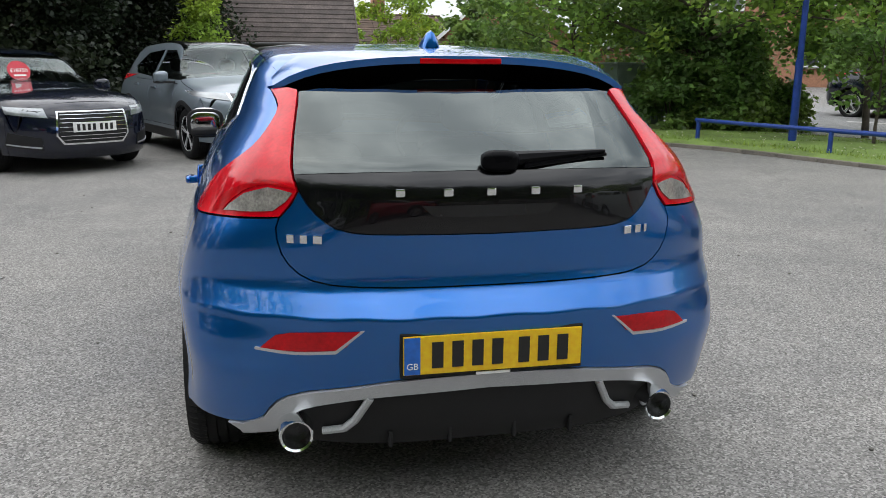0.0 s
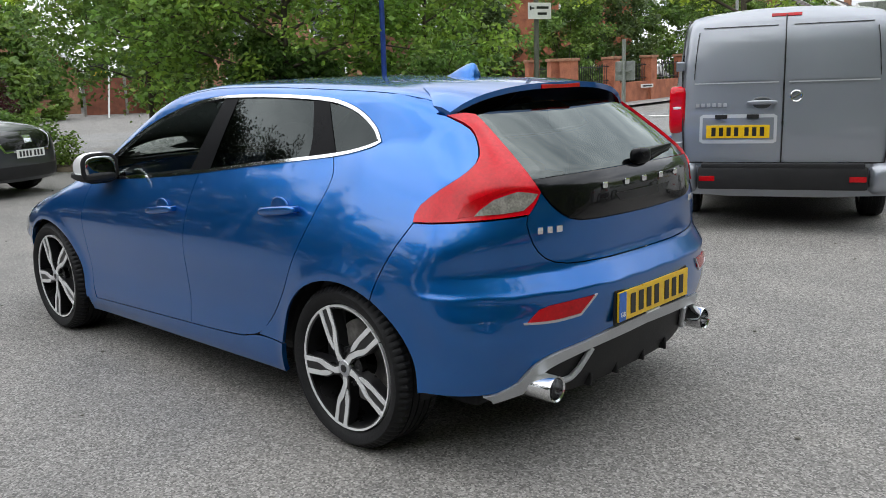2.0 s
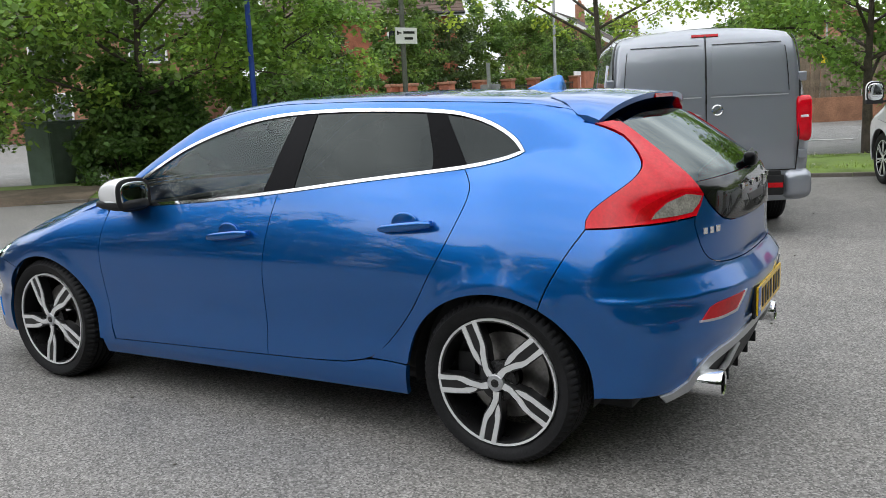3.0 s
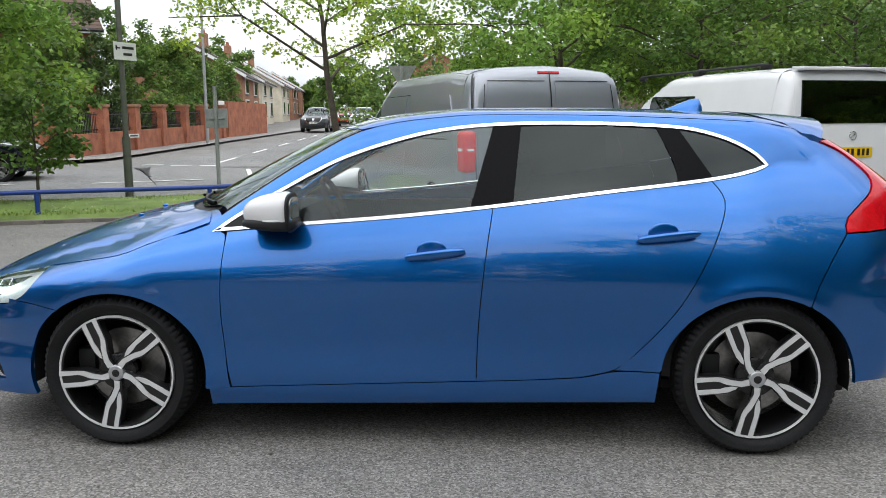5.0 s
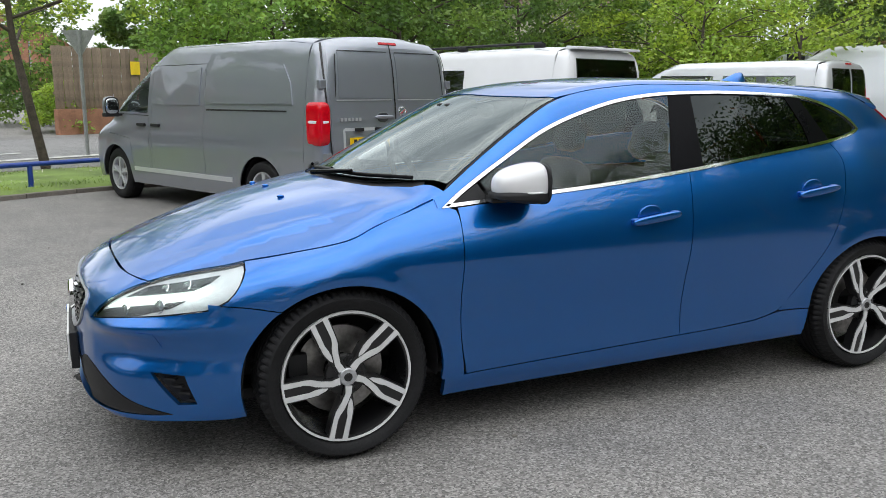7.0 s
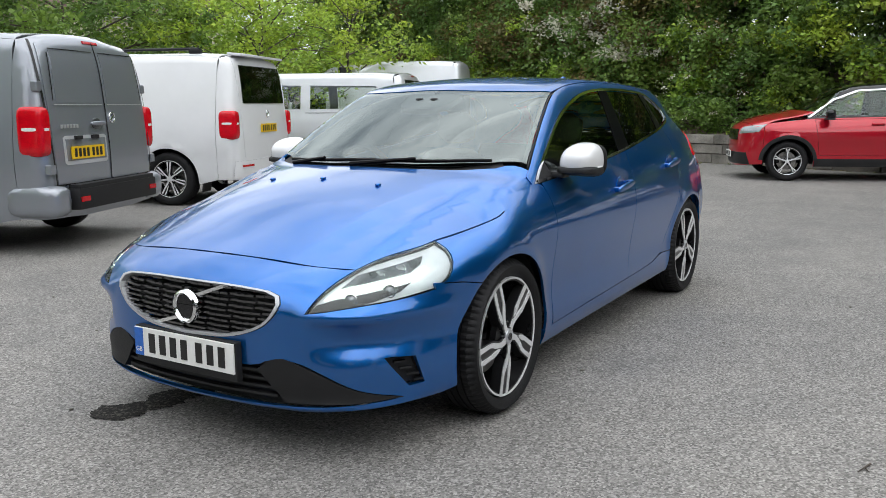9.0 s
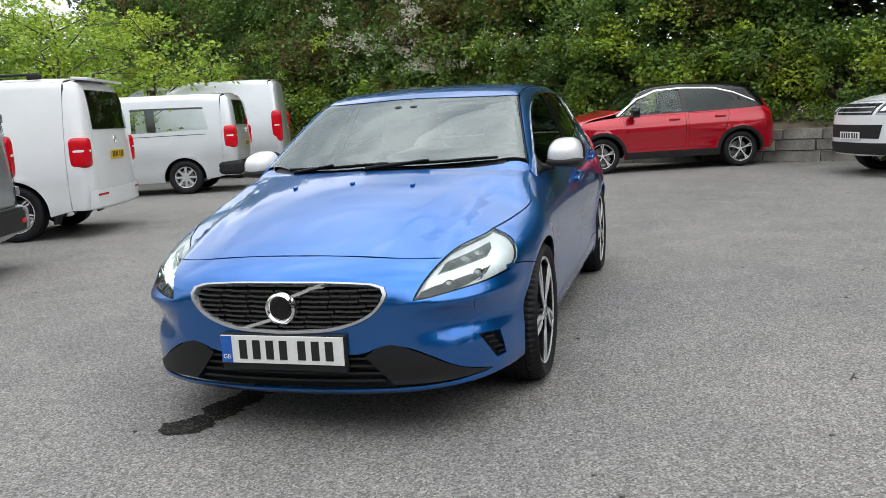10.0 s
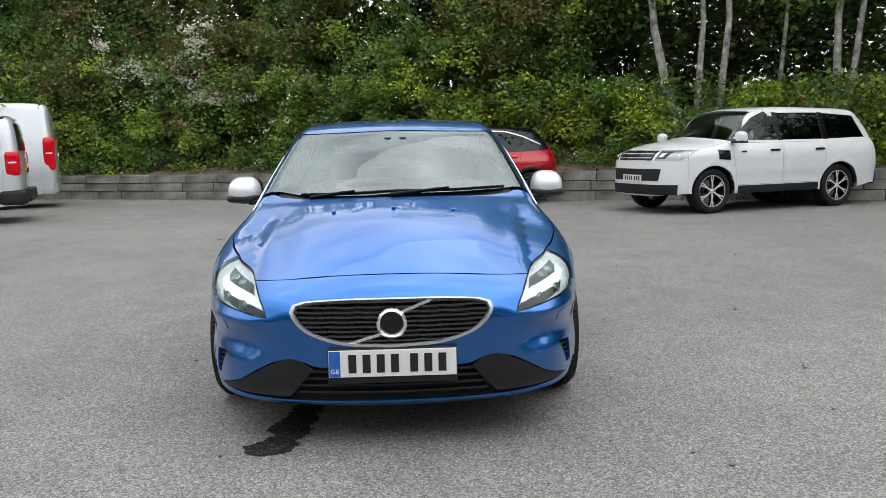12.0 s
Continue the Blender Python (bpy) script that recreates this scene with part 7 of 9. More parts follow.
street_wall((21.6, 13.3), (38.5, 13.8), 6, "red brick garden wall with piers and iron railings")
street_wall((21.6, 13.9), (31.0, 27.0), 6, "red brick garden wall with piers along the road")
gate = thing("wall_south_end", "plain red brick wall farther up the street", "wall", pose(43.5, 13.9, fall(43, 13.9)), kind="structure")
part("wall_panel", box(bmesh.new(), (7.5, 0.3, 2.0), (0, 0, 0.9), bevel=0.01), BRICK_RED, gate)
part("white_gate", box(bmesh.new(), (0.9, 0.06, 1.9), (-4.4, 0, 0.95), bevel=0.01), UPVC, gate)
sg = thing("street_nameplate", "small white nameplate on the brick wall", "sign", pose(26.6, 13.2, fall(26.6, 13.2) + 0.62))
part("plate", box(bmesh.new(), (0.9, 0.03, 0.14), (0, -0.02, 0), bevel=0.004), SIGN_WHITE, sg)
part("plate_bar", box(bmesh.new(), (0.7, 0.005, 0.06), (0, -0.037, 0)), INK, sg)

fence = thing("board_fence", "weathered grey board fence on a low brick base", "fence", pose(23.2, 2.6, fall(23, 2.6), 0, 0, -62))
part("fence_base", box(bmesh.new(), (9.5, 0.24, 0.75), (4.75, 0, 0.36), bevel=0.01), BRICK_BROWN, fence)
part("fence_rail", box(bmesh.new(), (9.5, 0.05, 0.08), (4.75, 0.06, 1.2)), TIMBER, fence)
bd = to_mesh("board", box(bmesh.new(), (0.145, 0.022, 1.8), bevel=0.003), TIMBER)
for k in range(62):
    ob = hang("board", bd, fence)
    ob.matrix_local = pose(0.08 + 0.153 * k, 0.02 * (k % 2), 1.62 + q.uniform(-0.02, 0.02), 0, q.uniform(-0.5, 0.5), 0)
ns = part("notice", box(bmesh.new(), (0.32, 0.01, 0.40), (2.6, -0.04, 1.95)), SIGN_YELLOW, fence)
f2 = thing("panel_fence", "red-brown panel fence with pale concrete posts", "fence", pose(15.0, 36.5, fall(15, 36.5), 0, 0, -18))
for k in range(6):
    part("fence_post", box(bmesh.new(), (0.12, 0.12, 1.95), (1.9 * k, 0, 0.9), bevel=0.01), STONE, f2)
    if k < 5:
        for j in range(9):
            part("fence_board", box(bmesh.new(), (1.76, 0.03, 0.19), (1.9 * k + 0.95, 0.01 * (j % 2), 0.15 + 0.19 * j)), TIMBER_RED, f2)


def window(root, x, y, z, w, h, turn=0, bars=2):
    m = pose(x, y, z, 0, 0, turn)
    wd = part("window", box(bmesh.new(), (w + 0.12, 0.10, h + 0.12), bevel=0.01), UPVC, root)
    wd.matrix_local = m
    for k in range(bars):
        part("pane", box(bmesh.new(), (w / bars - 0.07, 0.02, h - 0.07), (-w / 2 + w / bars * (k + 0.5), -0.052, 0)), PANE, wd)
    part("sill", box(bmesh.new(), (w + 0.2, 0.16, 0.06), (0, -0.05, -h / 2 - 0.07), bevel=0.01), STONE, wd)
    return wd


def house(label, at, turn, w, d, eave, ridge, wall, roof, windows=(), chimneys=(), over=0.35, hip=0.0, courses=12, gable=None, door=None, edge=UPVC):
    """A house with its ridge along x. windows: (face, x, z, w, h), face f, b, l or r."""
    h = thing("house", label, "house", pose(at[0], at[1], fall(*at) - 0.1, 0, 0, turn))
    bm = bmesh.new()
    box(bm, (w, d, eave), (0, 0, eave / 2))
    if not hip:
        prism_pts = [(-d / 2, eave), (d / 2, eave), (0, ridge - 0.1)]
        prism(bm, prism_pts, -w / 2, w / 2)
    part("wall", bm, wall, h)
    # tiled slopes in overlapping courses
    bm = bmesh.new()
    for s in (-1, 1):
        for k in range(courses):
            f0, f1 = k / courses, (k + 1) / courses + 0.02
            y0, y1 = s * (d / 2 + over) * (1 - f0), s * (d / 2 + over) * (1 - min(f1, 1))
            rise = ridge - eave + over * (ridge - eave) / (d / 2)
            zb = eave - over * (ridge - eave) / (d / 2)
            z0, z1 = zb + rise * f0, zb + rise * min(f1, 1)
            x0, x1 = w / 2 + over - hip * f0, w / 2 + over - hip * min(f1, 1)
            t = 0.05
            v = [bm.verts.new(p) for p in ((-x0, y0, z0 + t), (x0, y0, z0 + t), (x1, y1, z1 + 0.012), (-x1, y1, z1 + 0.012), (-x0, y0, z0), (x0, y0, z0))]
            bm.faces.new((v[0], v[1], v[2], v[3]))
            bm.faces.new((v[4], v[5], v[1], v[0]))
    if hip:
        for s in (-1, 1):
            zb = eave - over * (ridge - eave) / (d / 2)
            v = [bm.verts.new(p) for p in ((s * (w / 2 + over), -d / 2 - over, zb + 0.02), (s * (w / 2 + over), d / 2 + over, zb + 0.02), (s * (w / 2 + over - hip), 0, ridge))]
            bm.faces.new(v)
    r = tagged(part("roof", bm, roof, h), kind="stuff")
    part("ridge", box(bmesh.new(), (w + 2 * over - 2 * hip, 0.22, 0.12), (0, 0, ridge + 0.02), bevel=0.04), roof, r)
    for s in (-1, 1):
        zb = eave - over * (ridge - eave) / (d / 2)
        part("fascia", box(bmesh.new(), (w + 2 * over, 0.04, 0.18), (0, s * (d / 2 + over - 0.03), zb - 0.08)), edge, h)
        part("gutter", tube(bmesh.new(), (-w / 2 - over, s * (d / 2 + over + 0.04), zb - 0.04), (w / 2 + over, s * (d / 2 + over + 0.04), zb - 0.04), 0.06, n=8), INK, h)
        if not hip:
            bm = bmesh.new()
            for t in (-1, 1):
                a, b = Vector((s * (w / 2 + over + 0.02), t * (d / 2 + over), zb - 0.05)), Vector((s * (w / 2 + over + 0.02), 0, ridge - 0.05))
                dd = b - a
                box(bm, (0.04, dd.length, 0.2), (a + b) / 2, dd.to_track_quat("Y", "Z").to_matrix().to_4x4())
            part("bargeboard", bm, edge, h)
    for cx in chimneys:
        c = part("chimney", box(bmesh.new(), (0.9, 0.6, 1.9), (cx, 0, ridge + 0.35), bevel=0.02), BRICK_BROWN, h)
        for k in (-0.2, 0.2):
            part("chimney_pot", tube(bmesh.new(), (cx + k, 0, ridge + 1.28), (cx + k, 0, ridge + 1.62), 0.12, 0.10, 10), BRICK_RED, c)
    for f, x, z, ww, hh in windows:
        if f in "fb":
            window(h, x, (-d / 2 - 0.02) if f == "f" else d / 2 + 0.02, z, ww, hh, 0 if f == "f" else 180)
        else:
            window(h, (-w / 2 - 0.02) if f == "l" else w / 2 + 0.02, x, z, ww, hh, -90 if f == "l" else 90)
    if door:
        part("door", box(bmesh.new(), (0.95, 0.08, 2.05), (door, -d / 2 - 0.02, 1.05), bevel=0.01), TIMBER_RED, h)
    return h


house("single-storey building with a dark tiled roof", (-2.6, 22.6), 0, 9.0, 6.0, 2.2, 5.2, RENDER, TILE_DARK, courses=26, edge=TILE_DARK)
house("brick bungalow with white bargeboards and brown tiles", (15.0, 46.0), -112, 9, 7, 2.6, 5.6, BRICK_BROWN, TILE_BROWN, [("r", 0, 1.5, 1.6, 1.1), ("f", -2, 1.5, 1.4, 1.1)], (2.0,), courses=14)
house("low bungalow with brown tiles and a chimney", (7.5, 58.0), 10, 11, 7, 2.2, 4.3, RENDER, TILE_BROWN, [("f", -2, 1.4, 1.6, 1.1), ("f", 3, 1.4, 1.6, 1.1)], (1.0,), courses=14)
house("two-storey red brick house with white windows", (32.0, 22.5), -53, 8.5, 7.5, 5.2, 7.8, BRICK_RED, TILE_BROWN, [("f", -2.2, 1.5, 1.5, 1.2), ("f", 1.8, 1.5, 1.5, 1.2), ("f", -2.2, 4.1, 1.5, 1.2), ("f", 1.8, 4.1, 1.5, 1.2), ("l", 0, 4.1, 1.3, 1.1), ("l", -1.5, 1.5, 1.3, 1.1)], (2.6,), courses=16, door=0)
house("brick house half hidden by trees", (24.5, 31.0), -60, 9, 7, 5.0, 7.4, BRICK_BROWN, TILE_DARK, [("f", -2.2, 1.5, 1.6, 1.2), ("f", 2.2, 1.5, 1.6, 1.2), ("f", -2.2, 3.9, 1.6, 1.2), ("f", 2.2, 3.9, 1.6, 1.2)], courses=16)
for k, (x, y) in enumerate(((60, 22.5), (74, 25), (88, 26.8), (102, 29), (118, 31.5), (134, 34))):
    house("terraced brick house with tiled roof" if k % 2 else "cream rendered house with tiled roof", (x, y), 9, 9.5, 8, 4.0, 6.3, (BRICK_BROWN, RENDER)[k in (1, 2)], TILE_BROWN if k % 2 else TILE_DARK, [("f", -2.6, 1.5, 1.6, 1.3), ("f", 2.4, 1.5, 1.6, 1.3), ("f", -2.6, 3.2, 1.5, 1.1), ("f", 2.4, 3.2, 1.5, 1.1), ("l", 0, 3.2, 1.2, 1.1)], (3.4,) if k < 3 else (), courses=12, door=0)
for k, (x, y) in enumerate(((92, 6), (104, 7.5), (112, 9), (134, 13))):
    house("brick house on the far side of the street", (x, y), 182, 9.5, 8, 4.8, 7.6, BRICK_RED if k % 2 else BRICK_BROWN, TILE_BROWN, [("f", -2.6, 1.5, 1.6, 1.3), ("f", 2.4, 1.5, 1.6, 1.3), ("f", -2.6, 4.0, 1.5, 1.2), ("f", 2.4, 4.0, 1.5, 1.2)], (3.0,), courses=12)
house("buff brick house behind the trees", (30.0, -19.5), 60, 9.5, 8, 5.0, 7.6, RENDER, TILE_BROWN, [("f", -2.6, 1.5, 1.6, 1.3), ("f", 2.4, 1.5, 1.6, 1.3), ("f", -2.6, 4.0, 1.5, 1.2), ("f", 2.4, 4.0, 1.5, 1.2), ("l", 0, 4.0, 1.4, 1.2), ("r", 0, 4.0, 1.4, 1.2)], (3.0,), courses=12)


blue_hatchback()


# ---- the other vehicles ----
def car_shell(front, back, w, h, hood, cowl, head, belt, tail_top, rear, arches, tumble=(0.5, 0.1), crown=0.07, plan=(0.2, 0.7), rear_plan=0.3, low=0.2, k=0.07):
    """A skin for an everyday car. rear: (height, y) pairs down the back."""
    return Shell(
        width=curve((back, w * 0.93), (back + 0.5, w), (0, w), (front - 0.5, w), (front, w * 0.94)),
        belt=curve((back, belt + 0.07), (0, belt), (cowl, belt - 0.03), (front - 0.3, hood - 0.05), (front, hood - 0.1)),
        belt_x=curve((back, w * 0.80), (back + 0.7, w * 0.89), (0, w * 0.91), (cowl, w * 0.9), (front, w * 0.82)),
        turn=curve((back, 0.35), (0, 0.28), (front, 0.18)),
        inset=curve((0.1, 0.08), (low, 0.05), (0.35, 0.025), (0.55, 0.02), (0.72, 0.0), (2.5, 0.0)),
        top=curve((front + 0.3, hood - 0.3), (front - 0.12, hood - 0.09), (front - 0.4, hood), (cowl + 0.05, hood + 0.10), (cowl - 0.35, hood + 0.10 + (h - hood - 0.16) * 0.38), (head + 0.1, h - 0.10), (head - 0.25, h - 0.025), (head - 0.8, h), (tail_top + 0.2, h - 0.035), (back - 0.3, h - 0.12)),
        crown=curve((back, crown), (front, crown + 0.03)), bow=curve((head - 0.6, 0.0), (head, 0.2), (cowl, 0.33), (front, 0.22)),
        rear=curve(*rear), rear_plan=curve((0.2, rear_plan), (1.5, rear_plan + 0.05)),
        front=curve((low - 0.05, front - 0.12), (low + 0.08, front - 0.02), (0.5, front), (hood - 0.2, front - 0.03), (hood - 0.08, front - 0.13), (hood + 0.05, front - 0.4)),
        front_plan=plan, tumble=tumble, arches=[(a, z, r + 0.02) for a, z, r in arches], flare=0.014, k=k, k_end=0.1)


def van_shell(front, back, w, h, cowl, head, arches, lean=0.10, hood=1.02):
    return Shell(
        width=curve((back, w * 0.985), (0, w), (front - 0.6, w), (front, w * 0.93)),
        belt=curve((back, 1.08), (0.8, 1.08), (front - 0.3, hood - 0.06), (front, hood - 0.12)),
        belt_x=curve((back, w * 0.965), (0.8, w * 0.975), (front, w * 0.84)),
        turn=curve((back, 0.35), (front, 0.2)),
        inset=curve((0.1, 0.09), (0.25, 0.05), (0.4, 0.02), (0.6, 0.012), (0.75, 0.0), (3, 0.0)),
        top=curve((front + 0.25, hood - 0.35), (front - 0.12, hood - 0.10), (front - 0.4, hood + 0.03), (cowl, hood + 0.12), (cowl - 0.4, hood + 0.12 + (h - hood - 0.2) * 0.46), (head, h - 0.13), (head - 0.35, h - 0.04), (head - 1.0, h), (back + 0.4, h - 0.01), (back - 0.2, h - 0.05)),
        crown=curve((back, 0.03), (front, 0.06)), bow=curve((head - 0.4, 0.0), (head, 0.12), (cowl, 0.25), (front, 0.2)),
        rear=curve((0.15, back + 0.07), (0.4, back + 0.01), (0.8, back), (1.1, back + 0.015), (1.6, back + 0.06), (h, back + 0.14), (h + 0.3, back + 0.2)),
        rear_plan=curve((0.2, 0.07), (2, 0.09)),
        front=curve((0.18, front - 0.1), (0.3, front - 0.02), (0.55, front), (0.8, front - 0.05), (hood - 0.08, front - 0.14), (hood + 0.1, front - 0.5)),
        front_plan=(0.18, 0.25), tumble=(lean, 0.06), arches=[(a, z, r + 0.02) for a, z, r in arches], flare=0.012, k=0.11, k_end=0.11)


def poly(*pts):
    """Straight-sided outline with short steps."""
    return [np.array([a, b]) for a, b in zip(pts, pts[1:] + pts[:1])]


def vehicle(name, label, category, m, sh, spec, group="parked vehicles"):
    car = thing(name, label, category, m, group)
    SIDE, ROLL = View("side"), View("roll", 0.55)
    front, back, cowl, head = spec["front"], spec["back"], spec["cowl"], spec["head"]
    FRONT, REAR = View("front", front - 1.3), View("rear", back + 1.2)
    S, T = sh.on_side, sh.on_top
    F = lambda q: sh.on_front(q, front - 1.2)
    R = lambda q: sh.on_rear(q, back + 1.1)
    coat, g = spec["paint"], spec.get("grid", 0.07)
    z0, (ya, yb), rw = spec["low"], spec["axles"], spec["wheel"].r
    yf, yr = spec.get("side_front", front - 0.42), spec.get("side_rear", back + 0.32)
    ra = rw + 0.055
    ends = sh.edge([yf, yr])
    zf, zr = ends[0][2], ends[1][2]
    top_edge = sh.edge(np.linspace(yf, yr, 44))
    rz = rw
    low = [S([(yr, z0 + 0.08), (yb - ra - 0.02, z0 + 0.02)]) if yb - ra - 0.05 > yr else S([(yr, z0 + 0.08), (yr + 0.02, z0 + 0.06)]),
           S(oval(yb, rz, ra + 0.015, ra - 0.01, 186, -6)), S([(yb + ra + 0.015, z0), (ya - ra - 0.015, z0)]), S(oval(ya, rz, ra + 0.015, ra - 0.01, 186, -4)),
           S([(ya + ra + 0.015, z0 + 0.03), (max(yf, ya + ra + 0.03), z0 + 0.03)])]
    yf2 = max(yf, ya + ra + 0.03)
    body = lines(top_edge, S(np.c_[np.full(8, yr), np.linspace(zr, z0 + 0.08, 8)]), *low, S(np.c_[np.linspace(yf2, yf, 8), np.linspace(z0 + 0.03, zf, 8)]))
    windows = [lines(*[S(s) for s in poly(*w)]) for w, _ in spec["windows"]]
    doors = [lines(*[S(s) for s in poly(*d)]) for d in spec.get("doors", ())]
    if spec.get("upper"):
        waist = [(y, spec["waist"](y)) for y in np.linspace(yr, yf, 30)]
        low_body = lines(S(waist), S([(yf, spec["waist"](yf)), (yf2, z0 + 0.03)]), *[x[::-1] for x in low[::-1]], S([(yr, z0 + 0.08), (yr, spec["waist"](yr))]))
        panel(car, "body_side", coat, sh, SIDE, low_body, holes=doors, both=True, grid=g, lip=0.015)
        ye = np.linspace(spec["upper_front"], yr, 40)
        up_body = lines(sh.edge(ye), S([(yr, zr), (yr, spec["waist"](yr))]), S([(y, spec["waist"](y)) for y in ye[::-1]]))
        panel(car, "upper_body", spec["upper"], sh, SIDE, up_body, holes=windows, both=True, grid=g, lip=0.01)
    else:
        panel(car, "body_side", coat, sh, SIDE, body, holes=windows + doors, both=True, grid=g, lip=0.015)
    for d in doors:
        panel(car, "door", coat, sh, SIDE, d, both=True, grid=g, gap=0.004)
    for o, (_, tint) in zip(windows, spec["windows"]):
        panel(car, "side_window", tint, sh, SIDE, o, both=True, lift=-0.004, lip=0.003, grid=g, gap=0.0)
    if spec.get("bright"):
        o = lines(*[S(s) for s in poly(*spec["bright"])])
        inn = S(shrink(SIDE.flat(o), 0.018))
        panel(car, "window_trim", CHROME, sh, SIDE, o, holes=[inn], both=True, lift=0.004, lip=0.006, gap=0, grid=g)
    # bonnet, screen, roof
    x_f = ends[0][0]
    nose_y = front - 0.16
    nose = T([(0, nose_y), (x_f * 0.35, nose_y - 0.01), (x_f * 0.7, nose_y - 0.07), (x_f * 0.9, (nose_y + yf) / 2), (x_f, yf)])
    nose[-1] = ends[0]
    e_cowl, e_head = sh.edge([cowl - 0.22])[0], sh.edge([head - 0.10])[0]
    cowl_l = T([(e_cowl[0], e_cowl[1]), (e_cowl[0] * 0.7, cowl - 0.10), (e_cowl[0] * 0.35, cowl - 0.02), (0, cowl)])
    cowl_l[0] = e_cowl
    head_l = T([(e_head[0], e_head[1]), (e_head[0] * 0.7, head - 0.05), (e_head[0] * 0.35, head - 0.01), (0, head)])
    head_l[0] = e_head
    panel(car, "bonnet", coat, sh, ROLL, lines(nose, sh.edge(np.linspace(yf, cowl - 0.22, 14)), cowl_l), sym=True, grid=g, gap=0.004)
    panel(car, "windscreen", GLASS, sh, ROLL, lines(cowl_l[::-1], sh.edge(np.linspace(cowl - 0.22, head - 0.10, 12)), head_l), sym=True, lift=-0.003, lip=0.004, grid=g)
    tail_l = T([(ends[1][0], yr), (ends[1][0] * 0.6, yr - 0.03), (0, yr - 0.05)])
    tail_l[0] = ends[1]
    panel(car, "roof", spec.get("roof", coat), sh, ROLL, lines(head_l[::-1], sh.edge(np.linspace(head - 0.10, yr, 30)), tail_l), sym=True, grid=g)
    # nose and tail
    under = F([(0, z0 - 0.02), (0.35, z0 - 0.015), (0.6, z0)])
    panel(car, "front_bumper", coat, sh, FRONT, lines(under, np.vstack([under[-1:], S([((yf2 + front) / 2 - 0.02, z0 + 0.015), (yf2, z0 + 0.03)])]), S(np.c_[np.linspace(yf2, yf, 8), np.linspace(z0 + 0.03, zf, 8)]), nose[::-1]), sym=True, grid=g, lip=0.02)
    und_r = R([(0, z0 + 0.06), (0.4, z0 + 0.06), (0.6, z0 + 0.07)])
    panel(car, "tail_panel", coat, sh, REAR, lines(und_r, np.vstack([und_r[-1:], S([(yr, z0 + 0.08)])]), S(np.c_[np.full(10, yr), np.linspace(z0 + 0.08, zr, 10)]), tail_l), sym=True, grid=g, lip=0.02)
    for nm, mat, pts, lift, both in spec.get("front_parts", ()):
        o = lines(*[F(s) for s in poly(*pts)])
        panel(car, nm, mat, sh, FRONT, o, both=both, sym=False, lift=lift, lip=0.012, grid=g * 0.7)
    for nm, mat, pts, lift, both in spec.get("rear_parts", ()):
        o = lines(*[R(s) for s in poly(*pts)])
        panel(car, nm, mat, sh, REAR, o, both=both, lift=lift, lip=0.012, grid=g * 0.7)
    for nm, mat, pts, lift in spec.get("side_parts", ()):
        o = lines(*[S(s) for s in poly(*pts)])
        panel(car, nm, mat, sh, SIDE, o, both=True, lift=lift, lip=0.012, grid=g)
    if spec.get("cladding"):
        for yc in (ya, yb):
            ring = lines(S(oval(yc, rz, ra + 0.075, ra + 0.05, 178, 2)), S(oval(yc, rz, ra + 0.012, ra - 0.012, 2, 178)))
            panel(car, "arch_cladding", PLASTIC, sh, SIDE, ring, both=True, lift=0.006, lip=0.015, grid=g)
        panel(car, "sill_cladding", PLASTIC, sh, SIDE, lines(*[S(s) for s in poly((yb + ra + 0.02, z0), (ya - ra - 0.02, z0), (ya - ra - 0.02, z0 + 0.13), (yb + ra + 0.02, z0 + 0.13))]), both=True, lift=0.006, lip=0.015, grid=g)
    for yh, zh in spec.get("handles", ()):
        p = S([(yh, zh)])[0]
        for s in (-1, 1):
            part("door_handle", box(bmesh.new(), (0.03, 0.20, 0.035), (s * (p[0] + 0.015), yh, zh), bevel=0.01), spec.get("handle", PLASTIC), car)
    mx, my, mz = spec["mirror"]
    mirror_pair(car, (mx, my, mz), spec.get("mirror_size", (0.2, 0.15, 0.16)), spec.get("mirror_paint", coat), CHROME)
    # plates
    pf, pr = F([(0, spec["plate_f"])])[0], R([(abs(spec.get("plate_x", 0)), spec["plate_r"])])[0]
    plate(car, (0, pf[1] + 0.016, pf[2]), FACING["front"], PLATE_WHITE, "white number plate", band=False)
    plate(car, (spec.get("plate_x", 0), pr[1] - 0.016, pr[2]), FACING["rear"], PLATE_YELLOW, "yellow number plate", band=False)
    # cabin, chassis, liners and wheels
    wc = S([(0, 0.6)])[0][0]
    part("floor_pan", box(bmesh.new(), (wc * 1.4, front - back - 1.1, 0.06), (0, (front + back) / 2, z0 + 0.08), bevel=0.02), PLASTIC, car)
    bm = bmesh.new()
    box(bm, (wc * 1.55, 0.5, 0.25), (0, cowl - 0.32, spec["belt"] - 0.17), bevel=0.06)
    part("dashboard", bm, CABIN, car)
    for x0 in (-wc * 0.42, wc * 0.42):
        seat(car, x0, spec.get("seat_y", cowl - 1.1), spec["belt"] - 0.52)
    if spec.get("bulkhead"):
        part("bulkhead", box(bmesh.new(), (wc * 1.75, 0.04, sh.top(0.0) - z0 - 0.3), (0, spec["bulkhead"], (sh.top(0.0) + z0) / 2), bevel=0.01), PLASTIC, car)
    else:
        part("rear_bench", box(bmesh.new(), (wc * 1.45, 0.5, 0.2), (0, spec.get("seat_y", cowl - 1.1) - 0.85, spec["belt"] - 0.5), bevel=0.05), CABIN, car)
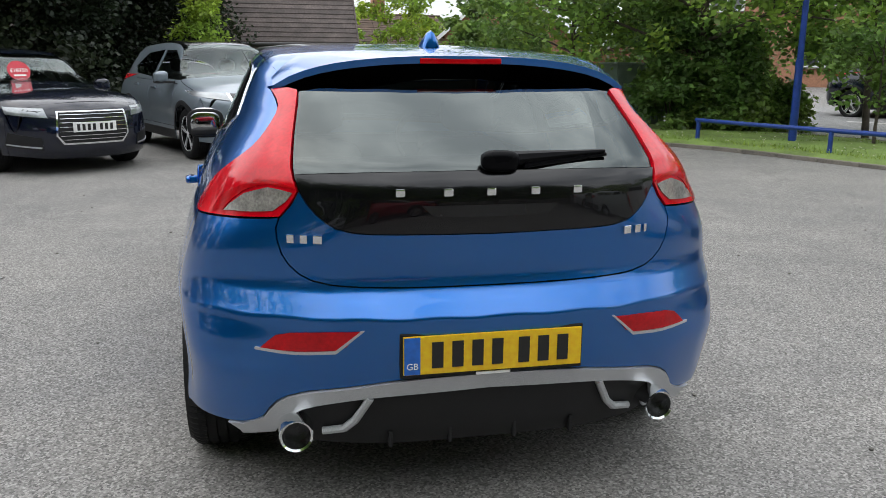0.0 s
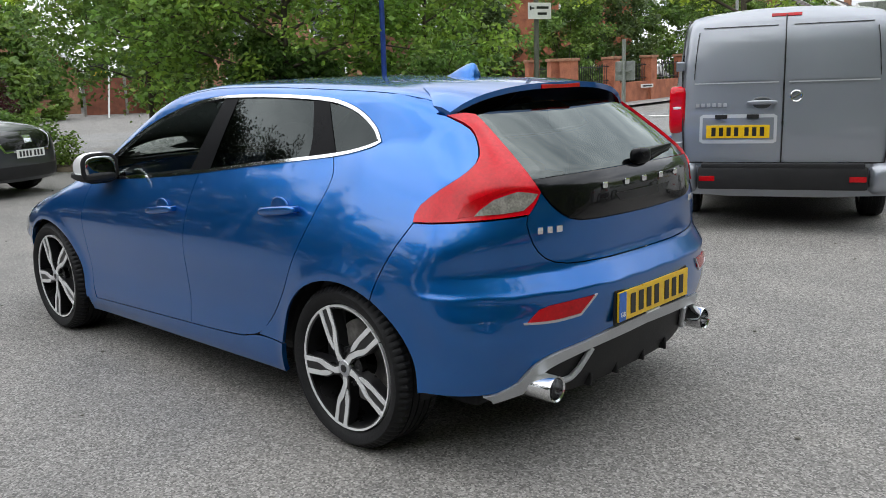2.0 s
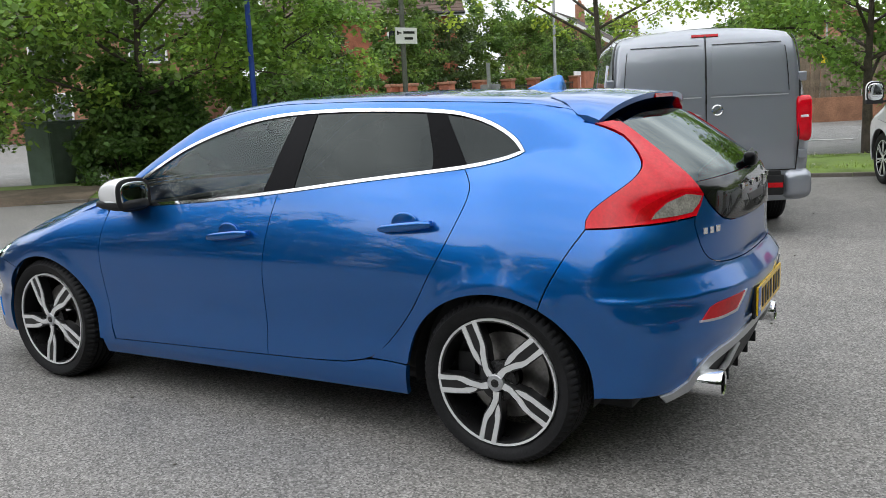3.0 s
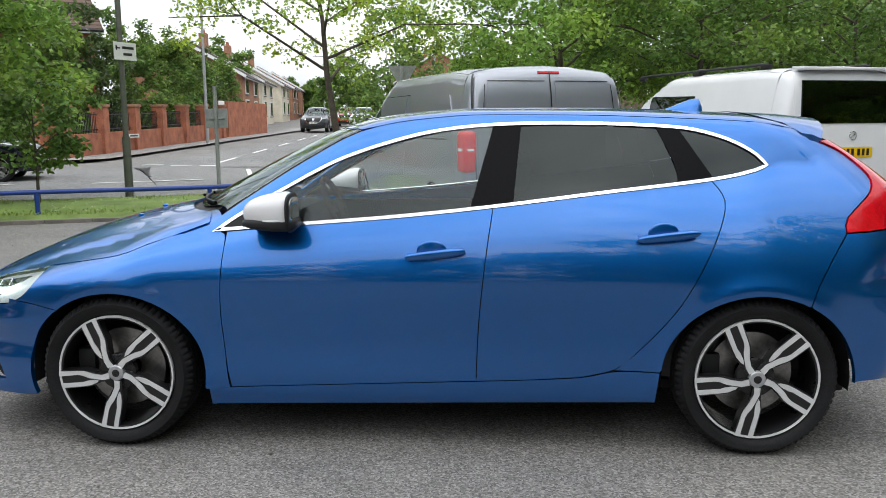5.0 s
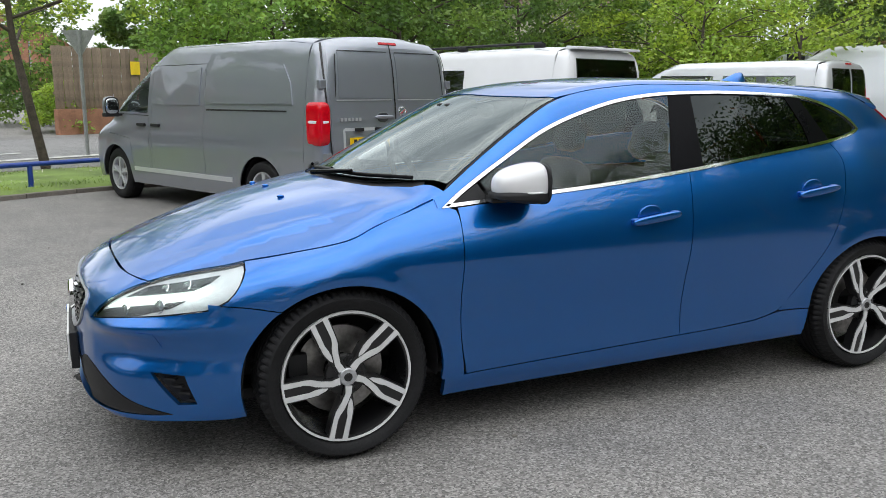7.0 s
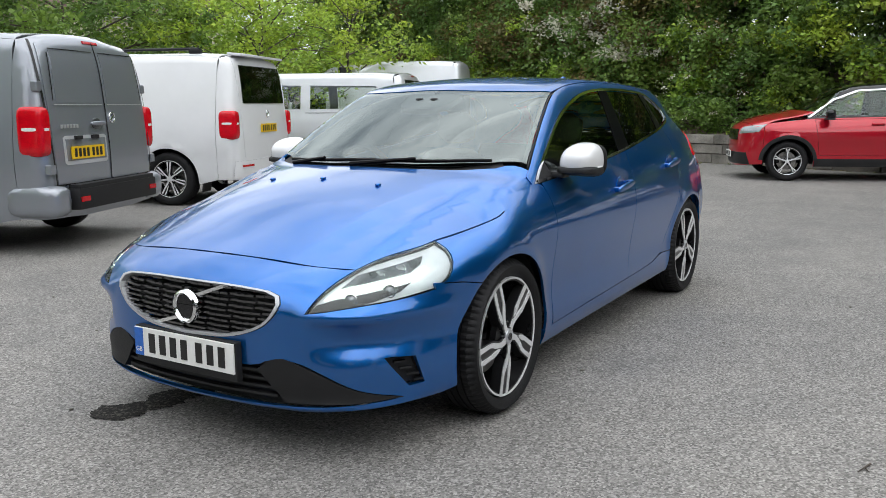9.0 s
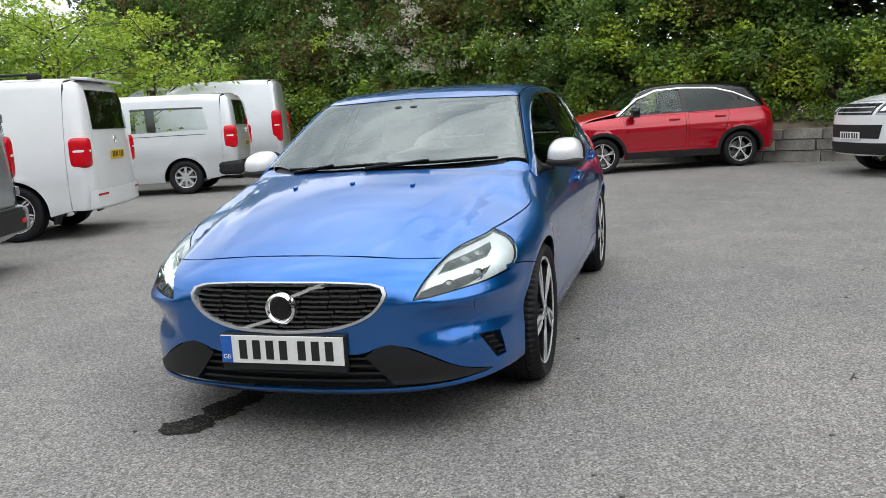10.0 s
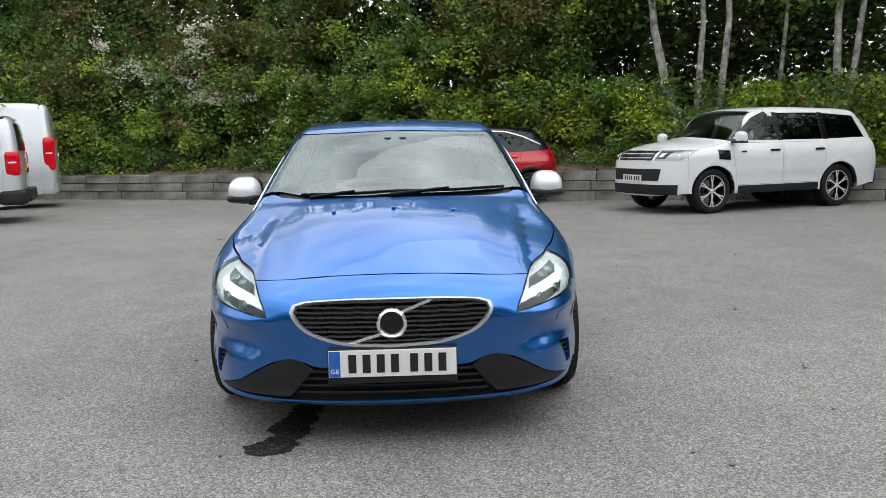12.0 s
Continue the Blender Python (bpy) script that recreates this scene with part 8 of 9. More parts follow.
        part("bench_back", box(bmesh.new(), (wc * 1.45, 0.14, 0.55), (0, spec.get("seat_y", cowl - 1.1) - 1.12, spec["belt"] - 0.2), pose(0, 0, 0, 14), bevel=0.05), CABIN, car)
    for s in (-1, 1):
        for yc in (ya, yb):
            arch_liner(car, s * (wc - 0.06), yc, rz, ra + 0.012)
            spec["wheel"].put(car, s * (wc - spec["wheel"].half - 0.015), yc, rw)
    return car


def kind_of_wheel(r, rim, half, spokes, count, face, body, turn=0):
    w = Wheel(r, rim, half, spokes, count, face, body, turn, detail=False)
    w.r, w.half = r, half
    return w


W_VAN = kind_of_wheel(0.33, 0.215, 0.105, FORK, 5, RIM_SILVER, RIM_SILVER)
W_T = kind_of_wheel(0.345, 0.24, 0.12, TWIN, 7, ALLOY, RIM_BLACK)
W_STEEL = kind_of_wheel(0.325, 0.205, 0.10, PLAIN, 8, RIM_SILVER, RIM_SILVER)
W_RED = kind_of_wheel(0.325, 0.225, 0.105, FORK, 5, ALLOY, RIM_BLACK)
W_SUV = kind_of_wheel(0.375, 0.265, 0.13, FORK, 6, ALLOY, RIM_BLACK)
W_SALOON = kind_of_wheel(0.34, 0.235, 0.112, SLIM, 10, RIM_SILVER, RIM_SILVER)
W_CROSS = kind_of_wheel(0.345, 0.24, 0.11, TWIN, 5, ALLOY, RIM_BLACK)


def van_spec(**over):
    spec = dict(front=2.59, back=-2.71, cowl=2.02, head=1.22, low=0.24, axles=(1.64, -1.64), wheel=W_VAN, paint=GREY_PAINT, belt=1.12,
                windows=[([(1.72, 1.14), (0.76, 1.12), (0.74, 1.68), (1.10, 1.70), (1.38, 1.53)], GLASS)], doors=[[(1.05, 0.40), (0.72, 0.40), (0.72, 1.09), (1.75, 1.11), (1.80, 0.98), (1.20, 0.98)]],
                handles=((0.88, 0.98), (0.52, 0.98)), mirror=(1.06, 1.62, 1.22), mirror_size=(0.22, 0.14, 0.28), plate_f=0.45, plate_r=0.92, bulkhead=0.4, seat_y=0.95,
                rear_parts=[], front_parts=[("grille", PLASTIC, [(-0.45, 0.66), (0.45, 0.66), (0.42, 0.78), (-0.42, 0.78)], 0.004, False), ("headlamp", LAMP_GREY, [(0.52, 0.72), (0.78, 0.76), (0.82, 0.92), (0.60, 0.86)], 0.004, True), ("intake", PLASTIC, [(-0.6, 0.30), (0.6, 0.30), (0.55, 0.48), (-0.55, 0.48)], 0.004, False)])
    spec.update(over)
    return spec


VAN = van_shell(2.59, -2.71, 0.955, 1.93, 2.02, 1.22, ((1.64, 0.33, 0.37), (-1.64, 0.33, 0.37)))
VAN_TOP_LIGHT = [("brake_light", LAMP_RED_DEEP, [(-0.12, 1.83), (0.12, 1.83), (0.12, 1.855), (-0.12, 1.855)], 0.008, False)]


def van_back(car, sh, back, coat, x=0.895, z=1.06, tall=0.42, doors=True, top=1.84, bumper=True, badge=0.10):
    """Wrap-round tail lamps, shut lines, hinges, handle, badge and step bumper at a van's back."""
    REAR = View("rear", back + 1.2)
    R = lambda q: sh.on_rear(q, back + 1.1)

    def strip(name, mat, x0, z0, x1, z1, w=0.005, lift=0.0155):
        pts = [(x0 - w, z0), (x0 + w, z0), (x1 + w, z1), (x1 - w, z1)] if abs(x1 - x0) < abs(z1 - z0) else [(x0, z0 - w), (x1, z1 - w), (x1, z1 + w), (x0, z0 + w)]
        panel(car, name, mat, sh, REAR, lines(*[R(s) for s in poly(*pts)]), lift=lift, lip=0.004, grid=0.08, gap=0)
    for s in (-1, 1):
        y = back + 0.155
        lamp = part("tail_lamp", blob((0.145, 0.24, tall), (s * (x - 0.018), y, z), 4, 6), LAMP_RED, car, "red wrap-round tail lamp", True)
        part("clear_band", blob((0.149, 0.244, 0.055), (s * (x - 0.018), y, z + 0.02), 3, 4), LAMP_GUIDE, lamp, "clear indicator band", True)
        if doors:
            strip("shut_line", RIM_BLACK, s * 0.80, 0.60, s * 0.775, top - 0.02)
            # pressing edges: highlight painted as a silver strip, shade as black ones
            strip("pressing_shading", SILVER_PAINT, s * 0.04, 1.285, s * 0.73, 1.285, 0.0045)
            strip("pressing_shading", RIM_BLACK, s * 0.735, 1.32, s * 0.70, 1.72, 0.003)
            strip("pressing_shading", RIM_BLACK, s * 0.06, 1.755, s * 0.67, 1.755, 0.003)
            for zz in (0.74, 1.44):
                p = R([(0.845, zz)])[0]
                part("hinge", box(bmesh.new(), (0.075, 0.06, 0.085), (s * 0.86, p[1] - 0.005, zz), bevel=0.012), coat, car)
        if bumper:
            part("bumper_end", blob((0.27, 0.50, 0.28), (s * 0.815, back + 0.20, 0.465), 3, 5), GREY_PAINT if coat is GREY_PAINT else PLASTIC, car, "", True)
            part("reflector", box(bmesh.new(), (0.13, 0.012, 0.045), (s * 0.60, back - 0.102, 0.47), bevel=0.004), LAMP_RED_DEEP, car)
    if bumper:
        bm = box(bmesh.new(), (1.36, 0.17, 0.19), (0, back - 0.015, 0.47), bevel=0.025)
        box(bm, (1.30, 0.14, 0.05), (0, back - 0.02, 0.575), bevel=0.012)
        part("rear_bumper", bm, PLASTIC, car, "black plastic step bumper", True)
    if doors:
        strip("shut_line", RIM_BLACK, 0.0, 0.60, 0.0, top)
        strip("shut_line", RIM_BLACK, -0.80, 0.60, 0.80, 0.60, 0.006)
        p = R([(0.16, 1.115)])[0]
        part("handle_cup", blob((0.15, 0.02, 0.10), (-0.17, p[1] - 0.008, 1.115), 3, 2.4), DARK_GREY, car, "", True)
        part("door_handle", blob((0.25, 0.035, 0.04), (-0.17, p[1] - 0.032, 1.118), 3, 2.8), coat, car, "", True)
        for k in range(6):
            part("model_bar", box(bmesh.new(), (0.030, 0.008, 0.032), (-0.70 + 0.046 * k, p[1] - 0.004, 1.10), bevel=0.002), TRIM, car)
        for k in (-0.5, -0.24):
            part("plate_lamp", box(bmesh.new(), (0.10, 0.03, 0.035), (k, back - 0.012, 1.0), bevel=0.006), PLASTIC, car)
    p = R([(badge, 1.15)])[0]
    bm = bmesh.new()
    lathe(bm, [(0.045 + 0.008 * math.cos(a), 0.008 * math.sin(a)) for a in np.linspace(0, 2 * math.pi, 9)], 32, "z")
    box(bm, (0.085, 0.012, 0.006), (0, 0, 0), pose(0, 0, 0, 0, 0, 35))
    ring = part("badge_ring", bm, CHROME, car, "round chrome badge", True)
    ring.matrix_local = pose(badge, p[1] - 0.012, 1.165, 90)


grey_van = vehicle("panel_van", "grey metallic panel van with twin rear doors", "van", pose(6.94, 0.185, 0, 0, 0, -67.5), VAN,
        van_spec(doors=[[(0.72, 0.42), (0.72, 1.09), (1.78, 1.11), (1.80, 0.86), (1.22, 0.80), (1.16, 0.42)], [(0.66, 0.42), (-0.55, 0.42), (-0.55, 1.68), (0.66, 1.68)]],
                 side_parts=[("slide_rail", PLASTIC, [(-0.6, 1.165), (-2.1, 1.165), (-2.1, 1.185), (-0.6, 1.185)], 0.004), ("rub_strip", SILVER_PAINT, [(1.15, 0.40), (-1.1, 0.40), (-1.1, 0.455), (1.15, 0.455)], 0.012), ("window_pressing", GREY_PAINT, [(0.55, 1.22), (-0.45, 1.22), (-0.45, 1.64), (0.50, 1.64)], 0.012), ("window_pressing", GREY_PAINT, [(-0.66, 1.24), (-2.2, 1.24), (-2.14, 1.46), (-2.0, 1.64), (-0.66, 1.64)], 0.012)],
                 rear_parts=VAN_TOP_LIGHT + [("rear_door", GREY_PAINT, [(0.006, 0.60), (0.78, 0.60), (0.76, 1.80), (0.006, 1.80)], 0.006, True), ("door_pressing", GREY_PAINT, [(0.05, 1.30), (0.70, 1.30), (0.67, 1.74), (0.05, 1.74)], 0.013, True), ("plate_panel", SILVER_PAINT, [(-0.68, 0.785), (-0.65, 0.765), (-0.07, 0.765), (-0.04, 0.785), (-0.04, 1.0), (-0.07, 1.02), (-0.65, 1.02), (-0.68, 1.0)], 0.010, False), ("plate_bed", GREY_PAINT, [(-0.655, 0.80), (-0.065, 0.80), (-0.065, 0.99), (-0.655, 0.99)], 0.0135, False)],
                 mirror=(1.04, 1.52, 1.20), mirror_size=(0.19, 0.14, 0.24), mirror_paint=GREY_PAINT, plate_x=-0.36, plate_r=0.87))
van_back(grey_van, VAN, -2.71, GREY_PAINT)
TVAN = van_shell(2.40, -2.50, 0.95, 1.96, 1.85, 1.05, ((1.5, 0.345, 0.385), (-1.5, 0.345, 0.385)), lean=0.14)
white_van = vehicle("tailgate_van", "white van with glazed tailgate and black alloy wheels", "van", pose(7.96, -3.44, 0, 0, 0, -70), TVAN,
        van_spec(front=2.40, back=-2.50, cowl=1.85, head=1.05, axles=(1.5, -1.5), wheel=W_T, paint=WHITE_PAINT, low=0.26,
                 windows=[([(1.50, 1.18), (0.75, 1.16), (0.73, 1.66), (0.95, 1.70), (1.15, 1.60)], GLASS), ([(0.50, 1.18), (-0.62, 1.20), (-0.60, 1.66), (0.50, 1.68)], GLASS_DARK)],
                 doors=[[(0.62, 0.42), (0.62, 1.12), (1.62, 1.14), (1.66, 0.86), (1.08, 0.80), (1.02, 0.42)]], handles=((0.74, 1.0), (0.42, 1.0)), mirror=(1.05, 1.48, 1.22), bulkhead=None,
                 side_parts=[("lower_strip", RED_PAINT, [(-1.05, 0.44), (1.05, 0.44), (1.05, 0.46), (-1.05, 0.46)], 0.004)],
                 rear_parts=[("tailgate", WHITE_PAINT, [(-0.72, 0.62), (0.72, 0.62), (0.70, 1.86), (-0.70, 1.86)], 0.005, False), ("rear_glass", GLASS_REAR, [(-0.68, 1.30), (0.68, 1.30), (0.64, 1.78), (-0.64, 1.78)], 0.012, False), ("glass_back", BLACK_GLOSS, [(-0.66, 1.31), (0.66, 1.31), (0.62, 1.77), (-0.62, 1.77)], 0.0085, False), ("bumper", WHITE_PAINT, [(-0.90, 0.36), (0.90, 0.36), (0.90, 0.58), (-0.90, 0.58)], 0.035, False), ("reflector", LAMP_RED_DEEP, [(0.55, 0.50), (0.82, 0.50), (0.82, 0.53), (0.55, 0.53)], 0.04, True)],
                 plate_r=0.98, mirror_paint=WHITE_PAINT))
van_back(white_van, TVAN, -2.50, WHITE_PAINT, x=0.89, z=1.03, tall=0.36, doors=False, bumper=False, badge=0.0)
bm = box(bmesh.new(), (1.36, 0.20, 0.035), (0, -2.36, 1.915), pose(0, 0, 0, 5), bevel=0.014)
part("tailgate_spoiler", bm, WHITE_PAINT, white_van, "white roof spoiler", True)
for s in (-1, 1):
    bm = tube(bmesh.new(), (s * 0.70, -1.9, 1.985), (s * 0.70, 1.0, 1.985), 0.018, n=8)
    for yy in (-1.85, -0.45, 0.95):
        box(bm, (0.05, 0.16, 0.06), (s * 0.70, yy, 1.955), bevel=0.01)
    part("roof_rail", bm, PLASTIC, white_van, "black roof rail", True)
    part("mud_flap", box(bmesh.new(), (0.22, 0.02, 0.24), (s * 0.78, -1.96, 0.30), pose(0, 0, 0, 8), bevel=0.006), PLASTIC, white_van)
minibus = vehicle("minibus", "silver-white minibus with clear side windows", "minibus", pose(9.61, -9.39, 0, 0, 0, -70), VAN,
        van_spec(paint=SILVER_PAINT, wheel=W_STEEL, bulkhead=None,
                 windows=[([(1.66, 1.16), (0.92, 1.15), (0.90, 1.66), (1.12, 1.69), (1.30, 1.58)], GLASS), ([(0.60, 1.20), (-0.50, 1.20), (-0.50, 1.66), (0.60, 1.68)], GLASS), ([(-0.70, 1.20), (-2.15, 1.22), (-2.05, 1.64), (-0.70, 1.66)], GLASS)],
                 doors=[[(0.72, 0.42), (0.72, 1.12), (1.78, 1.14), (1.80, 0.86), (1.22, 0.80), (1.16, 0.42)]],
                 side_parts=[("slide_rail", PLASTIC, [(-0.6, 1.12), (-2.1, 1.12), (-2.1, 1.135), (-0.6, 1.135)], 0.004)],
                 rear_parts=VAN_TOP_LIGHT + [("rear_glass", GLASS_REAR, [(0.04, 1.28), (0.72, 1.28), (0.69, 1.76), (0.04, 1.76)], 0.010, True), ("glass_back", BLACK_GLOSS, [(0.05, 1.29), (0.71, 1.29), (0.68, 1.75), (0.05, 1.75)], 0.006, True)]))
van_back(minibus, VAN, -2.71, SILVER_PAINT, doors=False, badge=0.12)
HIGH = van_shell(2.60, -2.75, 0.98, 2.36, 2.0, 1.1, ((1.5, 0.33, 0.37), (-1.6, 0.33, 0.37)))
high_van = vehicle("high_roof_van", "silver high-roof van with tall red tail lights", "van", pose(10.75, -13.5, 0, 0, 0, -70), HIGH,
        van_spec(front=2.60, back=-2.75, cowl=2.0, head=1.1, axles=(1.5, -1.6), wheel=W_STEEL, paint=SILVER_PAINT,
                 rear_parts=[("bumper", SILVER_PAINT, [(-0.92, 0.36), (0.92, 0.36), (0.92, 0.56), (-0.92, 0.56)], 0.03, False), ("rear_door", SILVER_PAINT, [(0.006, 0.60), (0.80, 0.60), (0.78, 2.2), (0.006, 2.2)], 0.006, True)], plate_r=0.72))

van_back(high_van, HIGH, -2.75, SILVER_PAINT, x=0.905, z=1.2, tall=0.74, doors=False, bumper=False)
RED_SH = car_shell(2.10, -2.11, 0.88, 1.60, 1.05, 1.12, 0.42, 1.02, -1.55, ((0.2, -2.0), (0.45, -2.1), (0.7, -2.11), (0.95, -2.06), (1.1, -1.98), (1.35, -1.78), (1.5, -1.62), (1.65, -1.4)), ((1.30, 0.325, 0.365), (-1.30, 0.325, 0.365)))
vehicle("compact_suv", "red compact crossover with black roof and grey cladding", "car", pose(-0.95, -11.75, 0, 0, 0, -69), RED_SH,
        dict(front=2.10, back=-2.11, cowl=1.12, head=0.42, low=0.24, axles=(1.30, -1.30), wheel=W_RED, paint=RED_PAINT, roof=BLACK_GLOSS, belt=1.02, cladding=True, upper=BLACK_GLOSS, upper_front=1.02, waist=curve((-2.2, 1.12), (-1.2, 1.06), (0.3, 1.035), (0.95, 1.015), (1.1, 1.0), (1.4, 0.97), (1.7, 0.93), (2.2, 0.87)),
             windows=[([(0.92, 1.05), (-0.22, 1.07), (-0.22, 1.47), (0.20, 1.46), (0.52, 1.33)], GLASS), ([(-0.32, 1.075), (-1.05, 1.10), (-1.22, 1.22), (-1.0, 1.43), (-0.32, 1.475)], GLASS_DARK)],
             doors=[[(0.82, 0.42), (-0.25, 0.42), (-0.27, 1.02), (0.90, 1.0)], [(-0.31, 0.42), (-0.88, 0.42), (-1.0, 0.72), (-1.12, 1.03), (-0.32, 1.03)]],
             side_parts=[("window_trim", CHROME, [(1.02, 1.035), (0.60, 1.335), (0.22, 1.478), (-0.3, 1.502), (-0.9, 1.472), (-1.25, 1.375), (-1.62, 1.20), (-1.62, 1.175), (-1.25, 1.345), (-0.9, 1.445), (-0.3, 1.477), (0.21, 1.453), (0.585, 1.31), (0.97, 1.035)], 0.006), ("pillar_panel", BLACK_GLOSS, [(-1.26, 1.18), (-1.5, 1.24), (-1.3, 1.42), (-1.03, 1.46)], 0.003)],
             handles=((-0.05, 0.93), (-0.92, 0.95)), handle=RED_PAINT, mirror=(0.98, 0.72, 1.09), mirror_paint=BLACK_GLOSS, plate_f=0.42, plate_r=0.75,
             front_parts=[("headlamp", LAMP_GREY, [(0.48, 0.76), (0.80, 0.80), (0.80, 0.93), (0.52, 0.88)], 0.004, True), ("grille", BLACK_GLOSS, [(-0.46, 0.66), (0.46, 0.66), (0.44, 0.84), (-0.44, 0.84)], 0.004, False), ("lower_grille", PLASTIC, [(-0.72, 0.26), (0.72, 0.26), (0.68, 0.46), (-0.68, 0.46)], 0.005, False)],
             rear_parts=[("tail_light", LAMP_RED, [(0.52, 0.88), (0.78, 0.90), (0.78, 1.04), (0.55, 1.02)], 0.006, True), ("rear_glass", BLACK_GLOSS, [(-0.56, 1.12), (0.56, 1.12), (0.50, 1.40), (-0.50, 1.40)], 0.004, False)]))
SUV_SH = car_shell(2.36, -2.42, 0.965, 1.79, 1.16, 1.28, 0.55, 1.17, -1.95, ((0.25, -2.3), (0.5, -2.4), (0.8, -2.42), (1.1, -2.38), (1.2, -2.33), (1.5, -2.15), (1.7, -2.0), (1.85, -1.85)), ((1.43, 0.375, 0.42), (-1.32, 0.375, 0.42)), tumble=(0.34, 0.1), plan=(0.12, 0.35), rear_plan=0.16, low=0.28)
vehicle("large_suv", "white large off-road estate with dark alloy wheels", "car", pose(-6.08, -9.55, 0, 0, 0, -70), SUV_SH,
        dict(front=2.36, back=-2.42, cowl=1.28, head=0.55, low=0.32, axles=(1.43, -1.32), wheel=W_SUV, paint=WHITE_PAINT, belt=1.17,
             windows=[([(0.88, 1.20), (0.02, 1.20), (0.02, 1.61), (0.12, 1.61), (0.42, 1.43)], GLASS), ([(-0.08, 1.20), (-1.0, 1.20), (-1.0, 1.66), (-0.08, 1.66)], GLASS_DARK), ([(-1.12, 1.20), (-2.0, 1.22), (-1.82, 1.60), (-1.12, 1.65)], GLASS_DARK)],
             doors=[[(0.94, 0.46), (-0.03, 0.46), (-0.03, 1.16), (1.06, 1.16)], [(-0.07, 0.46), (-0.82, 0.46), (-0.96, 0.76), (-1.05, 1.16), (-0.07, 1.16)]],
             side_parts=[("side_vent", BLACK_GLOSS, [(1.10, 0.88), (1.34, 0.90), (1.34, 1.06), (1.10, 1.04)], 0.006), ("sill_trim", PLASTIC, [(-0.84, 0.32), (0.92, 0.32), (0.92, 0.45), (-0.84, 0.45)], 0.006), ("pillar", BLACK_GLOSS, [(0.02, 1.19), (-0.08, 1.19), (-0.08, 1.67), (0.02, 1.67)], 0.004), ("pillar", BLACK_GLOSS, [(-1.0, 1.19), (-1.12, 1.19), (-1.12, 1.66), (-1.0, 1.67)], 0.004), ("front_pillar", BLACK_GLOSS, [(1.05, 1.19), (0.86, 1.19), (0.40, 1.43), (0.10, 1.62), (0.18, 1.69), (0.50, 1.58), (0.80, 1.36)], 0.004), ("door_bar", BLACK_GLOSS, [(0.85, 1.0), (0.75, 1.0), (0.75, 1.03), (0.85, 1.03)], 0.006)],
             handles=((0.14, 1.03), (-0.86, 1.03)), mirror=(1.06, 0.98, 1.26), mirror_size=(0.22, 0.16, 0.18), plate_f=0.60, plate_r=0.85,
             front_parts=[("headlamp", LAMP_GREY, [(0.52, 0.90), (0.90, 0.90), (0.90, 1.06), (0.50, 1.06)], 0.005, True), ("headlamp_bowl", RIM_BLACK, [(0.55, 0.925), (0.70, 0.925), (0.72, 1.035), (0.55, 1.035)], 0.009, True), ("headlamp_lens", LAMP_CHROME, [(0.59, 0.945), (0.66, 0.945), (0.66, 1.015), (0.59, 1.015)], 0.013, True), ("grille", RIM_BLACK, [(-0.46, 0.90), (0.46, 0.90), (0.46, 1.06), (-0.46, 1.06)], 0.004, False), ("grille_slot", RIM_SILVER, [(-0.44, 0.93), (0.44, 0.93), (0.44, 0.95), (-0.44, 0.95)], 0.008, False), ("grille_slot", RIM_SILVER, [(-0.44, 0.995), (0.44, 0.995), (0.44, 1.015), (-0.44, 1.015)], 0.008, False), ("lower_grille", PLASTIC, [(-0.62, 0.56), (0.62, 0.56), (0.66, 0.76), (-0.66, 0.76)], 0.004, False), ("skid_plate", PLASTIC, [(-0.86, 0.33), (0.86, 0.33), (0.88, 0.50), (-0.88, 0.50)], 0.006, False), ("bonnet_bars", RIM_SILVER, [(-0.42, 1.085), (0.42, 1.085), (0.42, 1.10), (-0.42, 1.10)], 0.006, False)],
             rear_parts=[("tail_light", LAMP_RED, [(0.62, 0.86), (0.76, 0.86), (0.72, 1.16), (0.64, 1.16)], 0.006, True), ("bumper", PLASTIC, [(-0.9, 0.36), (0.9, 0.36), (0.9, 0.6), (-0.9, 0.6)], 0.01, False)]))
SALOON_SH = car_shell(2.40, -2.55, 0.94, 1.46, 0.93, 1.05, 0.30, 0.93, -1.2, ((0.2, -2.4), (0.5, -2.53), (0.8, -2.55), (1.0, -2.45), (1.08, -2.1), (1.2, -1.85), (1.4, -1.4), (1.5, -1.1)), ((1.46, 0.34, 0.38), (-1.46, 0.34, 0.38)))
saloon_front = [("headlamp", LAMP_GREY, [(0.50, 0.66), (0.84, 0.70), (0.84, 0.79), (0.52, 0.77)], 0.004, True), ("grille_frame", CHROME, [(-0.44, 0.46), (-0.36, 0.35), (0.36, 0.35), (0.44, 0.46), (0.41, 0.74), (-0.41, 0.74)], 0.005, False), ("grille", PLASTIC, [(-0.42, 0.46), (-0.345, 0.37), (0.345, 0.37), (0.42, 0.46), (0.392, 0.725), (-0.392, 0.725)], 0.008, False)]
saloon_front += [("grille_slat", CHROME, [(-w, z), (w, z), (w, z + 0.010), (-w, z + 0.010)], 0.014, False) for z, w in ((0.405, 0.36), (0.45, 0.395), (0.50, 0.405), (0.55, 0.40), (0.60, 0.395), (0.645, 0.39), (0.69, 0.385))]
saloon_front += [("side_intake", PLASTIC, [(0.56, 0.30), (0.86, 0.34), (0.84, 0.50), (0.58, 0.44)], 0.004, True), ("intake_blade", TRIM, [(0.58, 0.315), (0.85, 0.355), (0.85, 0.372), (0.58, 0.335)], 0.012, True)]
